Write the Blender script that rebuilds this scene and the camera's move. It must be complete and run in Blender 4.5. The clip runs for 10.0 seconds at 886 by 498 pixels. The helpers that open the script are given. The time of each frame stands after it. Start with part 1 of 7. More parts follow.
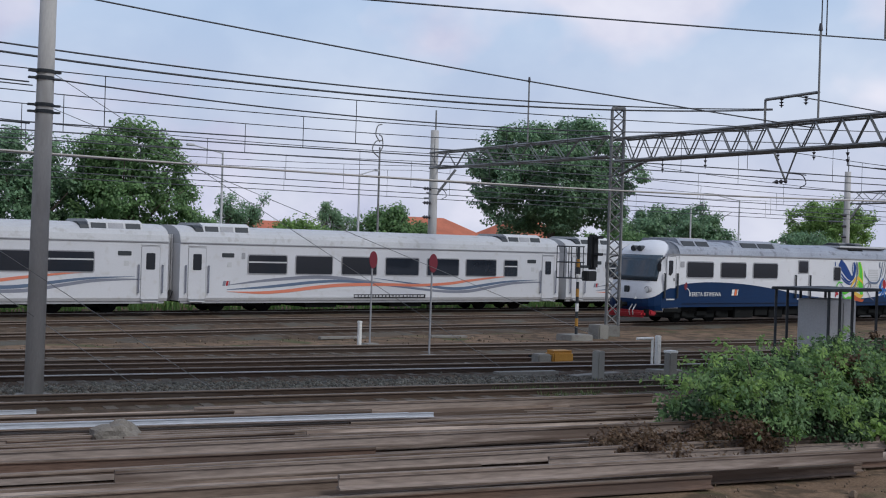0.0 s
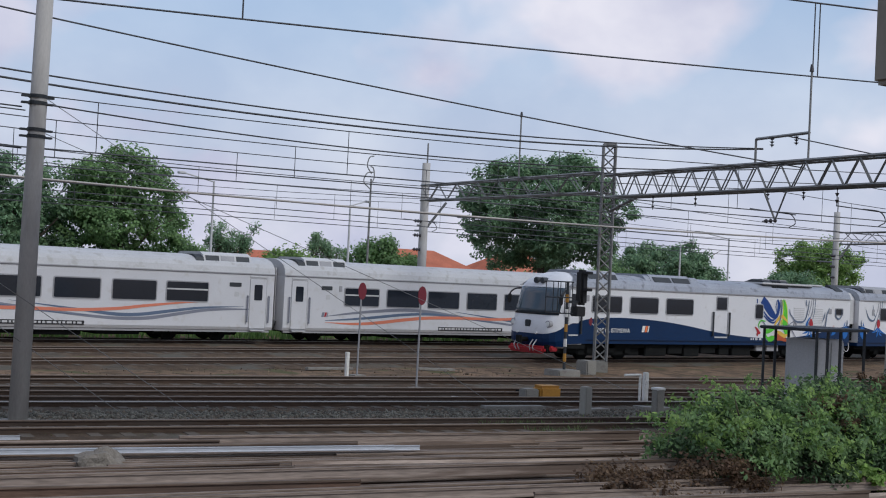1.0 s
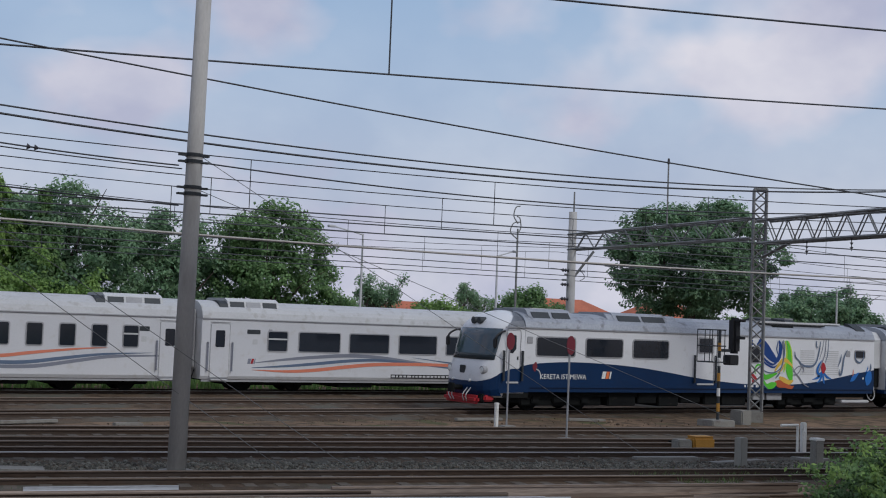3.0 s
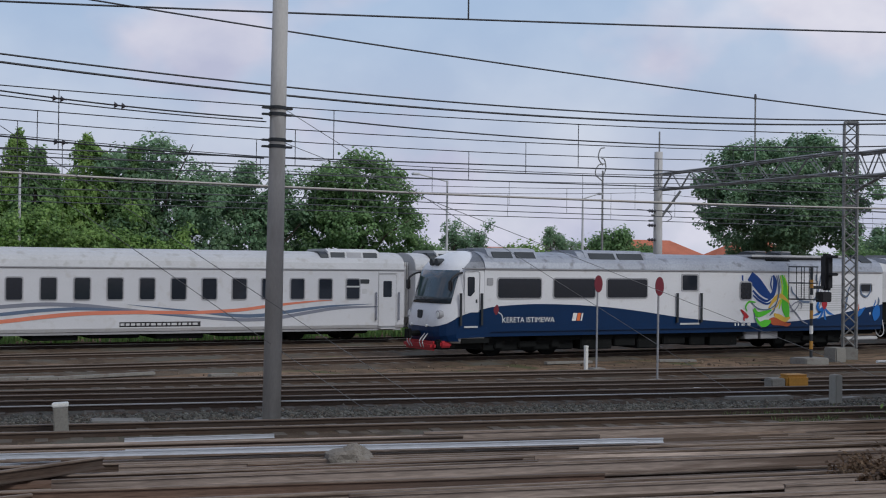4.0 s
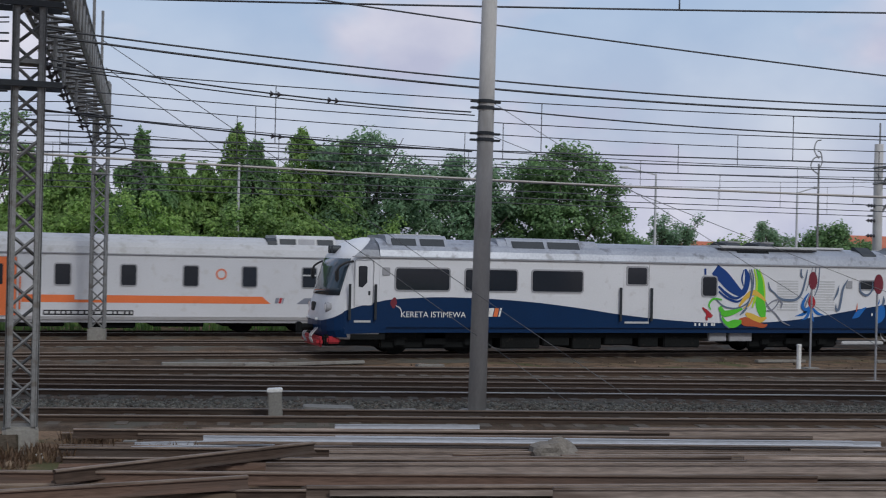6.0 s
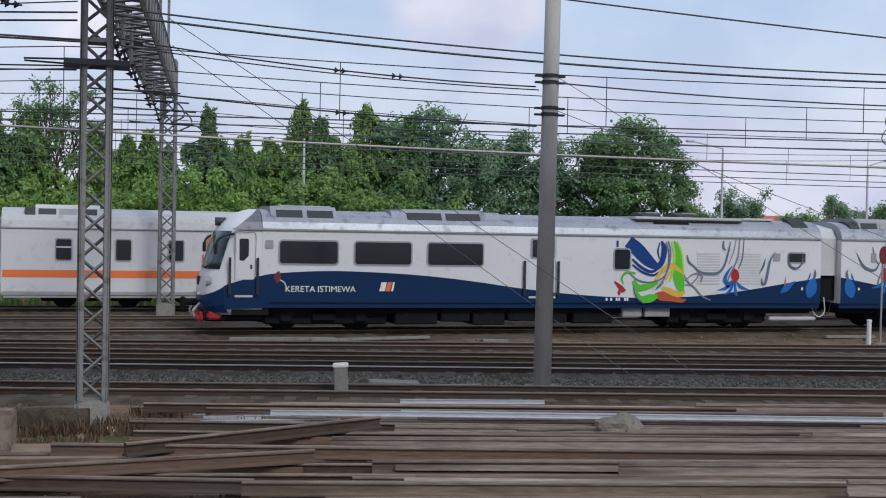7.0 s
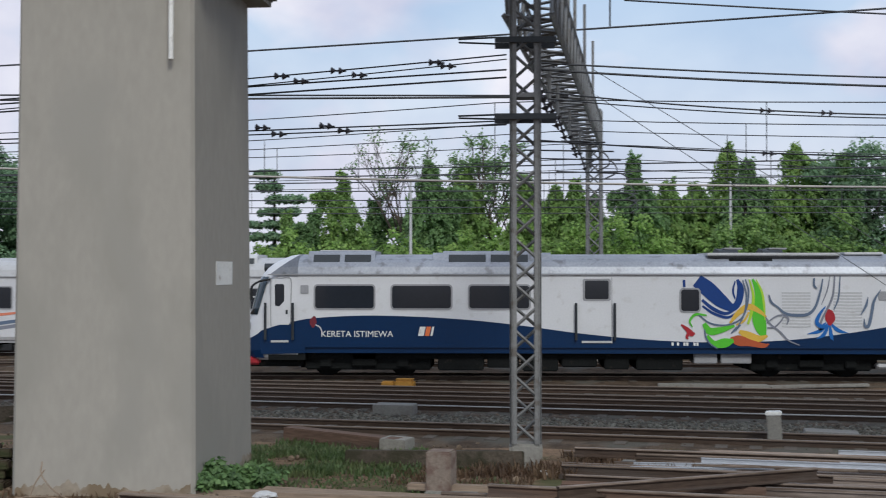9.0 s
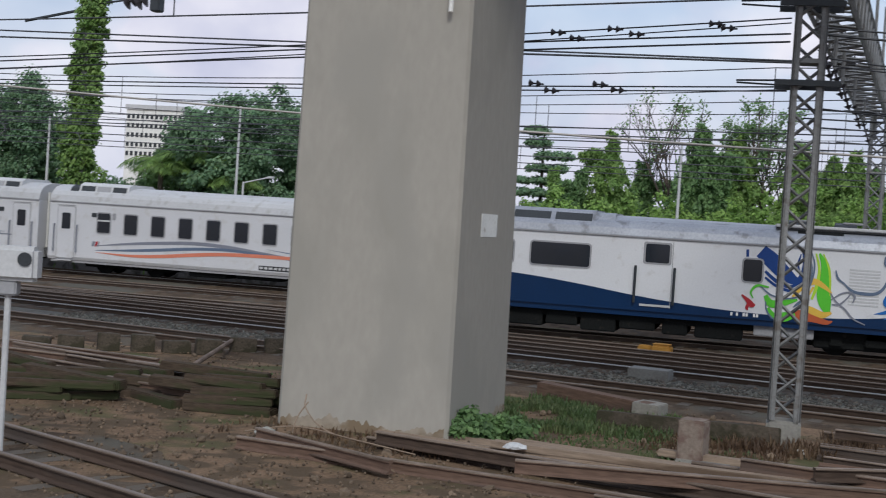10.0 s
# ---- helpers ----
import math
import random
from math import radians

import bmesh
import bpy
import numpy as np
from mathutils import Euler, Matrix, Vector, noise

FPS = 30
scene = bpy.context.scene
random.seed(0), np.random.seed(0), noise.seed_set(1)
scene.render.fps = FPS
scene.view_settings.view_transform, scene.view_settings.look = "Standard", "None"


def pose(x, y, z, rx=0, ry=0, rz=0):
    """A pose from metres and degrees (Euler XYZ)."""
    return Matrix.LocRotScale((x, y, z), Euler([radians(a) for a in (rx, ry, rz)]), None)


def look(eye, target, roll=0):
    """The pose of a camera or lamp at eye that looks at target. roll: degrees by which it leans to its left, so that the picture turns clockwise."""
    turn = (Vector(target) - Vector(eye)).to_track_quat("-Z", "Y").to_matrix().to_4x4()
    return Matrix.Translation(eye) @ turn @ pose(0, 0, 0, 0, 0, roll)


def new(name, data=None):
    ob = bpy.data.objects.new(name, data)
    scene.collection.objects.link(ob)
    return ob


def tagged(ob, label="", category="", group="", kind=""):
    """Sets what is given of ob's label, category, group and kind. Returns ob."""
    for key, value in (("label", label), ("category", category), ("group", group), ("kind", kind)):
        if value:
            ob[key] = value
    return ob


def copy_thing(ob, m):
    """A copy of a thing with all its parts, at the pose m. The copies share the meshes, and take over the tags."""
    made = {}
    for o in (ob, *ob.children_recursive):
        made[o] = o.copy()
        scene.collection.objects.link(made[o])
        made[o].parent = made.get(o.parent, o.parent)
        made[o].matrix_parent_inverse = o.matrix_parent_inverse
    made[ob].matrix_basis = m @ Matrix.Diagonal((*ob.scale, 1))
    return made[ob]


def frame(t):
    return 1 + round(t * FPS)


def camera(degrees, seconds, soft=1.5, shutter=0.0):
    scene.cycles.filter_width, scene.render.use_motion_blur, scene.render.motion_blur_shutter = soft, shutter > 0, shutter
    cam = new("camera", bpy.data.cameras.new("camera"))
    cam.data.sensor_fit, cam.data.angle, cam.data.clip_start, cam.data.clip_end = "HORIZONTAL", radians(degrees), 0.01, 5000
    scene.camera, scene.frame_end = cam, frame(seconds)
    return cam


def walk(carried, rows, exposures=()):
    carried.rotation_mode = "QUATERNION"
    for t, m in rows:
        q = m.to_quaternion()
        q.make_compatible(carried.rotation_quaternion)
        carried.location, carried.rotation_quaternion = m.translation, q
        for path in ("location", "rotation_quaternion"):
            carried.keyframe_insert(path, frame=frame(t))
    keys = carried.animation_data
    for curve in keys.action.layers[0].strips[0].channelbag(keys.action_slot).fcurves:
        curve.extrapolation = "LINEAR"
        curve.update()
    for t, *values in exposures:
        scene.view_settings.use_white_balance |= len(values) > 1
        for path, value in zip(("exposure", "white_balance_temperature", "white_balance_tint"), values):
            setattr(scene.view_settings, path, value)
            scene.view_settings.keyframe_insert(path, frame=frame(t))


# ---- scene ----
EYE = (0.0, 0.0, 3.05)


def aim(turn, tilt, lean):
    return pose(*EYE, 90 + tilt, 0, turn) @ pose(0, 0, 0, 0, 0, lean)


cam = camera(37.65, 10.0, soft=1.05, shutter=0.12)
LOOKS = [  # seconds, turn, tilt, lean
    (0.0, -38.16, -0.22, 1.72),
    (0.5, -38.39, -0.78, 2.54),
    (1.0, -38.56, 1.24, 2.81),
    (1.2, -39.5, 1.0, 1.5),
    (1.5, -38.36, 0.5, 1.16),
    (2.0, -37.24, 1.92, 5.79),
    (2.2, -34.38, 2.61, 5.66),
    (3.3, -31.61, 2.84, 0.77),
    (3.5, -30.81, 0.66, -0.07),
    (4.0, -28.27, 0.67, 0.64),
    (4.5, -26.0, -0.12, 1.39),
    (5.0, -25.02, 1.58, 1.25),
    (5.5, -22.49, 0.67, 1.21),
    (6.0, -19.19, 0.22, 1.27),
    (6.2, -17.39, -0.25, 1.26),
    (7.3, -16.01, -0.96, 0.95),
    (7.5, -15.41, -0.21, 0.75),
    (8.0, -11.25, 0.27, 0.58),
    (8.1, -9.75, 0.14, -0.02),
    (8.5, -6.43, 0.16, 0.35),
    (8.7, -3.93, 0.05, -0.22),
    (9.0, 2.29, 0.92, -0.01),
    (9.4, 6.9, 0.21, 3.52),
    (9.5, 7.75, 0.17, 3.06),
    (10.0, 13.81, -1.3, 3.7),
]
walk(cam, [(t, aim(a, b, c)) for t, a, b, c in LOOKS], exposures=[(0.0, 0.15, 6050, 8), (1.0, 0.1, 6120, 8), (1.5, 0.0, 6150, 8), (2.0, 0.08, 6150, 8), (3.5, -0.17, 6150, 8), (4.0, 0.0, 6150, 8), (4.6, 0.06, 6100, 8), (6.0, 0.0, 6150, 8), (7.5, 0.33, 6100, 7.5), (9.0, 0.3, 6250, 5.5), (10.0, 0.26, 6250, 7)])

# ---- light ----
SUN_EL, SUN_AZ = 42, 200
world = bpy.data.worlds.new("sky")
scene.world = world
world.use_nodes = True
nt = world.node_tree
nt.nodes.clear()
n_out = nt.nodes.new("ShaderNodeOutputWorld")
n_bg = nt.nodes.new("ShaderNodeBackground")
n_sky = nt.nodes.new("ShaderNodeTexSky")
n_sky.sky_type, n_sky.sun_disc = "NISHITA", False
n_sky.sun_elevation, n_sky.sun_rotation = radians(SUN_EL), radians(SUN_AZ)
n_sky.air_density, n_sky.dust_density, n_sky.ozone_density = 1.2, 2.0, 1.5
n_co = nt.nodes.new("ShaderNodeTexCoord")
n_map = nt.nodes.new("ShaderNodeMapping")
n_map.inputs["Scale"].default_value = (1.0, 1.0, 1.5)
n_map.inputs["Location"].default_value = (0.35, 0.2, 0.1)
n_noise = nt.nodes.new("ShaderNodeTexNoise")
n_noise.inputs["Scale"].default_value = 6.5
n_noise.inputs["Detail"].default_value = 4
n_noise.inputs["Roughness"].default_value = 0.45
n_ramp = nt.nodes.new("ShaderNodeValToRGB")
n_ramp.color_ramp.elements[0].position, n_ramp.color_ramp.elements[1].position = 0.42, 0.6
n_n2 = nt.nodes.new("ShaderNodeTexNoise")
n_n2.inputs["Scale"].default_value = 8.0
n_n2.inputs["Detail"].default_value = 5
n_cl = nt.nodes.new("ShaderNodeValToRGB")
n_cl.color_ramp.elements[0].position, n_cl.color_ramp.elements[1].position = 0.35, 0.7
n_cl.color_ramp.elements[0].color = (4.55, 4.55, 5.7, 1)
n_cl.color_ramp.elements[1].color = (7.0, 6.65, 7.15, 1)
n_sep = nt.nodes.new("ShaderNodeSeparateXYZ")
n_low = nt.nodes.new("ShaderNodeMapRange")  # the haze of cloud that thickens towards the horizon
n_low.inputs["From Min"].default_value, n_low.inputs["From Max"].default_value = 0.27, 0.04
n_low.inputs["To Min"].default_value, n_low.inputs["To Max"].default_value = 0.0, 0.85
n_max = nt.nodes.new("ShaderNodeMath")
n_max.operation = "MAXIMUM"
n_mix = nt.nodes.new("ShaderNodeMix")
n_mix.data_type = "RGBA"
n_tint = nt.nodes.new("ShaderNodeMix")
n_tint.data_type = "RGBA"
n_tint.inputs[0].default_value = 0.55
n_tint.inputs[7].default_value = (3.4, 4.6, 6.5, 1)
link = nt.links.new
link(n_co.outputs["Generated"], n_map.inputs["Vector"])
link(n_map.outputs["Vector"], n_noise.inputs["Vector"])
link(n_map.outputs["Vector"], n_n2.inputs["Vector"])
link(n_noise.outputs["Fac"], n_ramp.inputs["Fac"])
link(n_n2.outputs["Fac"], n_cl.inputs["Fac"])
link(n_co.outputs["Generated"], n_sep.inputs["Vector"])
link(n_sep.outputs["Z"], n_low.inputs["Value"])
link(n_ramp.outputs["Color"], n_max.inputs[0])
link(n_low.outputs["Result"], n_max.inputs[1])
link(n_max.outputs["Value"], n_mix.inputs[0])
link(n_sky.outputs["Color"], n_tint.inputs[6])
link(n_tint.outputs[2], n_mix.inputs[6])
link(n_cl.outputs["Color"], n_mix.inputs[7])
link(n_mix.outputs[2], n_bg.inputs["Color"])
n_bg.inputs["Strength"].default_value = 0.11
link(n_bg.outputs["Background"], n_out.inputs["Surface"])
sun_data = bpy.data.lights.new("sun", "SUN")
sun_data.energy, sun_data.angle, sun_data.color = 1.5, radians(16), (1.0, 0.96, 0.9)
sun = new("sun", sun_data)
sun.matrix_world = look((14, 0, 38), (0, 40, 0))


# ---- materials ----
def mat(name, color, rough=0.7, metal=0.0, vary=0.25, scale=6.0, bump=0.15, fine=40.0, spot=None, spot_at=0.6, stretch=(1, 1, 1), spec=0.4, per_object=0.0, spot2=None, spot2_at=0.6, spot2_scale=0.35):
    """A surface with slow stains, fine grain and relief; spot is a second colour that shows in patches."""
    m = bpy.data.materials.new(name)
    m.use_nodes = True
    t = m.node_tree
    b = t.nodes["Principled BSDF"]
    b.inputs["Roughness"].default_value = rough
    b.inputs["Metallic"].default_value = metal
    b.inputs["Specular IOR Level"].default_value = spec
    co = t.nodes.new("ShaderNodeTexCoord")
    mp = t.nodes.new("ShaderNodeMapping")
    mp.inputs["Scale"].default_value = stretch
    t.links.new(co.outputs["Object"], mp.inputs["Vector"])
    big = t.nodes.new("ShaderNodeTexNoise")
    big.inputs["Scale"].default_value, big.inputs["Detail"].default_value = scale * 0.2, 5
    sm = t.nodes.new("ShaderNodeTexNoise")
    sm.inputs["Scale"].default_value, sm.inputs["Detail"].default_value = fine, 4
    for k in (big, sm):
        t.links.new(mp.outputs["Vector"], k.inputs["Vector"])
    add = t.nodes.new("ShaderNodeMath")
    add.operation = "ADD"
    t.links.new(big.outputs["Fac"], add.inputs[0])
    t.links.new(sm.outputs["Fac"], add.inputs[1])
    rng = t.nodes.new("ShaderNodeMapRange")
    rng.inputs["From Min"].default_value, rng.inputs["From Max"].default_value = 0.6, 1.4
    rng.inputs["To Min"].default_value, rng.inputs["To Max"].default_value = 1 - vary, 1 + vary
    t.links.new(add.outputs["Value"], rng.inputs["Value"])
    base = t.nodes.new("ShaderNodeMix")
    base.data_type, base.blend_type = "RGBA", "MULTIPLY"
    base.inputs[0].default_value = 1
    base.inputs[6].default_value = (*color, 1)
    t.links.new(rng.outputs["Result"], base.inputs[7])
    out = base.outputs[2]
    if spot:
        sp = t.nodes.new("ShaderNodeTexNoise")
        sp.inputs["Scale"].default_value, sp.inputs["Detail"].default_value = scale, 6
        t.links.new(mp.outputs["Vector"], sp.inputs["Vector"])
        rp = t.nodes.new("ShaderNodeMapRange")
        rp.inputs["From Min"].default_value, rp.inputs["From Max"].default_value = spot_at - 0.06, spot_at + 0.06
        t.links.new(sp.outputs["Fac"], rp.inputs["Value"])
        mx = t.nodes.new("ShaderNodeMix")
        mx.data_type = "RGBA"
        t.links.new(rp.outputs["Result"], mx.inputs[0])
        t.links.new(out, mx.inputs[6])
        mx.inputs[7].default_value = (*spot, 1)
        out = mx.outputs[2]
    if spot2:
        sp = t.nodes.new("ShaderNodeTexNoise")
        sp.inputs["Scale"].default_value, sp.inputs["Detail"].default_value = spot2_scale, 7
        t.links.new(mp.outputs["Vector"], sp.inputs["Vector"])
        rp = t.nodes.new("ShaderNodeMapRange")
        rp.inputs["From Min"].default_value, rp.inputs["From Max"].default_value = spot2_at - 0.05, spot2_at + 0.07
        t.links.new(sp.outputs["Fac"], rp.inputs["Value"])
        mx = t.nodes.new("ShaderNodeMix")
        mx.data_type = "RGBA"
        t.links.new(rp.outputs["Result"], mx.inputs[0])
        t.links.new(out, mx.inputs[6])
        mx.inputs[7].default_value = (*spot2, 1)
        out = mx.outputs[2]
    if per_object:
        oi = t.nodes.new("ShaderNodeNewGeometry")
        hv = t.nodes.new("ShaderNodeMapRange")
        hv.inputs["To Min"].default_value, hv.inputs["To Max"].default_value = 1 - per_object, 1 + per_object
        t.links.new(oi.outputs["Random Per Island"], hv.inputs["Value"])
        m2 = t.nodes.new("ShaderNodeMix")
        m2.data_type, m2.blend_type = "RGBA", "MULTIPLY"
        m2.inputs[0].default_value = 1
        t.links.new(out, m2.inputs[6])
        t.links.new(hv.outputs["Result"], m2.inputs[7])
        out = m2.outputs[2]
    t.links.new(out, b.inputs["Base Color"])
    if bump:
        bp = t.nodes.new("ShaderNodeBump")
        bp.inputs["Strength"].default_value, bp.inputs["Distance"].default_value = bump, 0.02
        t.links.new(sm.outputs["Fac"], bp.inputs["Height"])
        t.links.new(bp.outputs["Normal"], b.inputs["Normal"])
    return m


def leaf_mat(name, color, light):
    m = mat(name, color, 0.55, 0, 0.35, 2.0, 0, 8.0, spot=light, spot_at=0.55, per_object=0.3)
    t = m.node_tree
    b = t.nodes["Principled BSDF"]
    tr = t.nodes.new("ShaderNodeBsdfTranslucent")
    mx = t.nodes.new("ShaderNodeMixShader")
    mx.inputs[0].default_value = 0.5
    t.links.new(b.inputs["Base Color"].links[0].from_socket, tr.inputs["Color"])
    t.links.new(b.outputs["BSDF"], mx.inputs[1])
    t.links.new(tr.outputs["BSDF"], mx.inputs[2])
    t.links.new(mx.outputs["Shader"], t.nodes["Material Output"].inputs["Surface"])
    return m


M_GROUND = mat("soil_and_gravel", (0.175, 0.117, 0.075), 0.95, 0, 0.6, 2.0, 1.0, 22.0, spot=(0.095, 0.068, 0.044), spot_at=0.52, spot2=(0.085, 0.085, 0.038), spot2_at=0.6, spot2_scale=0.7, spec=0.15)
M_BALLAST = mat("ballast", (0.102, 0.073, 0.05), 0.95, 0, 0.55, 2.5, 1.0, 30.0, spot=(0.062, 0.044, 0.031), spot_at=0.54, spot2=(0.1, 0.092, 0.075), spot2_at=0.56, spot2_scale=0.5, spec=0.15)
M_STONE = mat("ballast_stone", (0.13, 0.095, 0.065), 0.95, 0, 0.3, 6, 0.4, 50, per_object=0.5)
M_RUST = mat("rusty_steel", (0.07, 0.048, 0.036), 0.8, 0.1, 0.45, 3.0, 0.5, 30.0, spot=(0.075, 0.058, 0.048), spot_at=0.55, stretch=(0.15, 1, 1), spec=0.2)
M_RUST_RED = mat("red_brown_rust", (0.135, 0.086, 0.063), 0.8, 0.05, 0.4, 3.0, 0.5, 30.0, spot=(0.10, 0.07, 0.055), spot_at=0.55, stretch=(0.15, 1, 1), spec=0.2)
M_RAILTOP = mat("worn_rail_head", (0.44, 0.42, 0.39), 0.42, 0.75, 0.2, 4, 0.05, 40, stretch=(0.1, 1, 1))
M_PIPE = mat("bright_worn_steel", (0.47, 0.49, 0.53), 0.4, 0.25, 0.2, 4, 0.1, 30, stretch=(0.2, 1, 1))
M_SLEEPER = mat("sleeper_concrete", (0.10, 0.083, 0.066), 0.9, 0, 0.3, 5, 0.4, 40)
M_CONC = mat("grey_concrete", (0.295, 0.287, 0.255), 0.85, 0, 0.1, 1.0, 0.08, 9, spot=(0.268, 0.26, 0.228), spot_at=0.6)
M_CONC2 = mat("weathered_concrete", (0.235, 0.225, 0.2), 0.9, 0, 0.25, 4, 0.3, 25, spot=(0.2, 0.18, 0.16), spot_at=0.62)
M_CONCR = mat("rust_stained_concrete", (0.22, 0.175, 0.14), 0.9, 0, 0.3, 5, 0.4, 25, spot=(0.15, 0.10, 0.08), spot_at=0.55)
M_PIER = mat("pier_concrete", (0.335, 0.312, 0.272), 0.88, 0, 0.09, 0.9, 0.08, 9, spot=(0.3, 0.282, 0.245), spot_at=0.56, stretch=(1, 1, 0.45), spot2=(0.308, 0.29, 0.255), spot2_at=0.6, spot2_scale=0.8, spec=0.2)
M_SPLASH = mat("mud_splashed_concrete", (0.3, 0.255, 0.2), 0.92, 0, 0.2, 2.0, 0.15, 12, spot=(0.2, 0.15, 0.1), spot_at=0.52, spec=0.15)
M_POLE = mat("spun_concrete", (0.42, 0.405, 0.385), 0.8, 0, 0.12, 3, 0.15, 30, spot=(0.35, 0.335, 0.315), spot_at=0.58, stretch=(1, 1, 0.3))
M_GALV = mat("galvanised_steel", (0.22, 0.22, 0.215), 0.6, 0.35, 0.25, 5, 0.2, 30, spot=(0.15, 0.135, 0.12), spot_at=0.62)
M_DARK = mat("dark_painted_steel", (0.045, 0.05, 0.055), 0.6, 0.4, 0.25, 6, 0.2, 30)
M_WIRE = mat("weathered_wire", (0.07, 0.072, 0.078), 0.6, 0.5, 0.1, 6, 0, 30)
M_WIRE_LT = mat("pale_cable", (0.45, 0.42, 0.39), 0.7, 0.1, 0.15, 6, 0, 30)
M_INSUL = mat("brown_porcelain", (0.05, 0.045, 0.05), 0.35, 0, 0.2, 9, 0, 30)
M_COACH = mat("dusty_white_coach_paint", (0.58, 0.58, 0.595), 0.4, 0, 0.07, 3, 0.02, 20, spot=(0.53, 0.52, 0.515), spot_at=0.64, spec=0.4)
M_WHITE = mat("white_coach_paint", (0.66, 0.66, 0.67), 0.35, 0, 0.06, 3, 0.02, 20, spot=(0.57, 0.56, 0.555), spot_at=0.66, spec=0.5)
M_ROOFW = mat("pale_coach_roof", (0.45, 0.45, 0.455), 0.5, 0, 0.1, 3, 0.05, 15, spot=(0.37, 0.36, 0.35), spot_at=0.62)
M_ROOFB = mat("silver_coach_roof", (0.31, 0.325, 0.36), 0.42, 0.3, 0.2, 3, 0.05, 15, spot=(0.19, 0.195, 0.21), spot_at=0.62)
M_BLUE = mat("navy_coach_paint", (0.002, 0.022, 0.075), 0.35, 0, 0.15, 3, 0.02, 20, spec=0.3)
M_BLUE2 = mat("royal_blue_paint", (0.008, 0.045, 0.2), 0.35, 0, 0.1, 3, 0, 20)
M_SKY = mat("bright_blue_paint", (0.015, 0.13, 0.42), 0.35, 0, 0.1, 3, 0, 20)
M_GREEN = mat("leaf_green_paint", (0.1, 0.5, 0.03), 0.35, 0, 0.1, 3, 0, 20)
M_LIMEP = mat("lime_paint", (0.4, 0.62, 0.04), 0.35, 0, 0.1, 3, 0, 20)
M_SUNNY = mat("sunny_yellow_paint", (0.66, 0.42, 0.06), 0.4, 0, 0.1, 3, 0, 20)
M_BRICK = mat("brick_red_paint", (0.42, 0.09, 0.03), 0.4, 0, 0.1, 3, 0, 20)
M_YEL = mat("yellow_paint", (0.42, 0.21, 0.035), 0.5, 0, 0.15, 6, 0.1, 20)
M_ORANGE = mat("orange_paint", (0.72, 0.17, 0.05), 0.45, 0, 0.1, 5, 0.05, 20)
M_CORAL = mat("coral_red_paint", (0.62, 0.2, 0.12), 0.45, 0, 0.1, 5, 0.05, 20)
M_RED = mat("signal_red_paint", (0.36, 0.018, 0.026), 0.45, 0, 0.15, 5, 0.05, 20)
M_MAROON = mat("faded_dark_red_paint", (0.16, 0.018, 0.03), 0.6, 0, 0.2, 5, 0.05, 20)
M_STRIPE = mat("slate_blue_paint", (0.11, 0.15, 0.22), 0.45, 0, 0.1, 5, 0.05, 20)
M_STRIPE2 = mat("slate_grey_paint", (0.2, 0.21, 0.25), 0.45, 0, 0.1, 5, 0.05, 20)
M_GREY = mat("grey_paint", (0.3, 0.3, 0.31), 0.6, 0, 0.15, 5, 0.1, 20)
M_LTGREY = mat("light_grey_paint", (0.5, 0.5, 0.5), 0.6, 0, 0.15, 5, 0.1, 20)
M_BLACK = mat("black_rubber", (0.018, 0.018, 0.02), 0.7, 0, 0.2, 6, 0.1, 20)
M_GRAVEL = mat("grey_gravel", (0.135, 0.13, 0.108), 0.95, 0, 0.4, 6, 0.6, 30, spot=(0.11, 0.09, 0.07), spot_at=0.55, per_object=0.5)
M_UNDER = mat("sooty_underframe", (0.011, 0.012, 0.012), 0.9, 0, 0.35, 5, 0.3, 20, spot=(0.03, 0.026, 0.022), spot_at=0.68, spec=0.12)
M_GLASS = mat("dark_tinted_glass", (0.018, 0.022, 0.03), 0.08, 0, 0.1, 3, 0, 10, spec=0.7)
M_SCREEN = mat("windscreen_glass", (0.03, 0.048, 0.065), 0.1, 0, 0.15, 3, 0, 10, spec=0.7)
M_LAMP = mat("lamp_lens", (0.75, 0.75, 0.72), 0.15, 0, 0.05, 5, 0, 20)
M_PALE = mat("white_paint", (0.75, 0.74, 0.7), 0.7, 0, 0.15, 8, 0.1, 30, spot=(0.45, 0.4, 0.35), spot_at=0.66)
M_TILE = mat("orange_clay_tile", (0.42, 0.13, 0.07), 0.8, 0, 0.3, 6, 0.4, 12)
M_TWIG = mat("dry_wood", (0.24, 0.18, 0.13), 0.9, 0, 0.25, 6, 0.2, 30)
M_BARK = mat("bark", (0.10, 0.08, 0.065), 0.95, 0, 0.35, 5, 0.6, 25, stretch=(1, 1, 0.25))
# haze over the far trees is put into these lighter leaf colours
M_LEAF = leaf_mat("broad_leaves", (0.15, 0.255, 0.1), (0.2, 0.32, 0.12))
M_LEAF_D = leaf_mat("dark_leaves", (0.17, 0.28, 0.155), (0.225, 0.34, 0.18))
M_LEAF_L = leaf_mat("bright_leaves", (0.2, 0.32, 0.095), (0.28, 0.41, 0.115))
# darker leaf colour that holds the shade inside the bush
M_LEAF_IN = leaf_mat("shade_dark_inner_leaves", (0.075, 0.13, 0.06), (0.1, 0.16, 0.07))
M_LIME = leaf_mat("fresh_hedge_leaves", (0.24, 0.38, 0.095), (0.31, 0.46, 0.12))
M_GRASS = leaf_mat("low_grass", (0.1, 0.15, 0.055), (0.14, 0.17, 0.07))
M_LEAF_DRY = leaf_mat("dry_leaves", (0.13, 0.08, 0.048), (0.18, 0.12, 0.07))


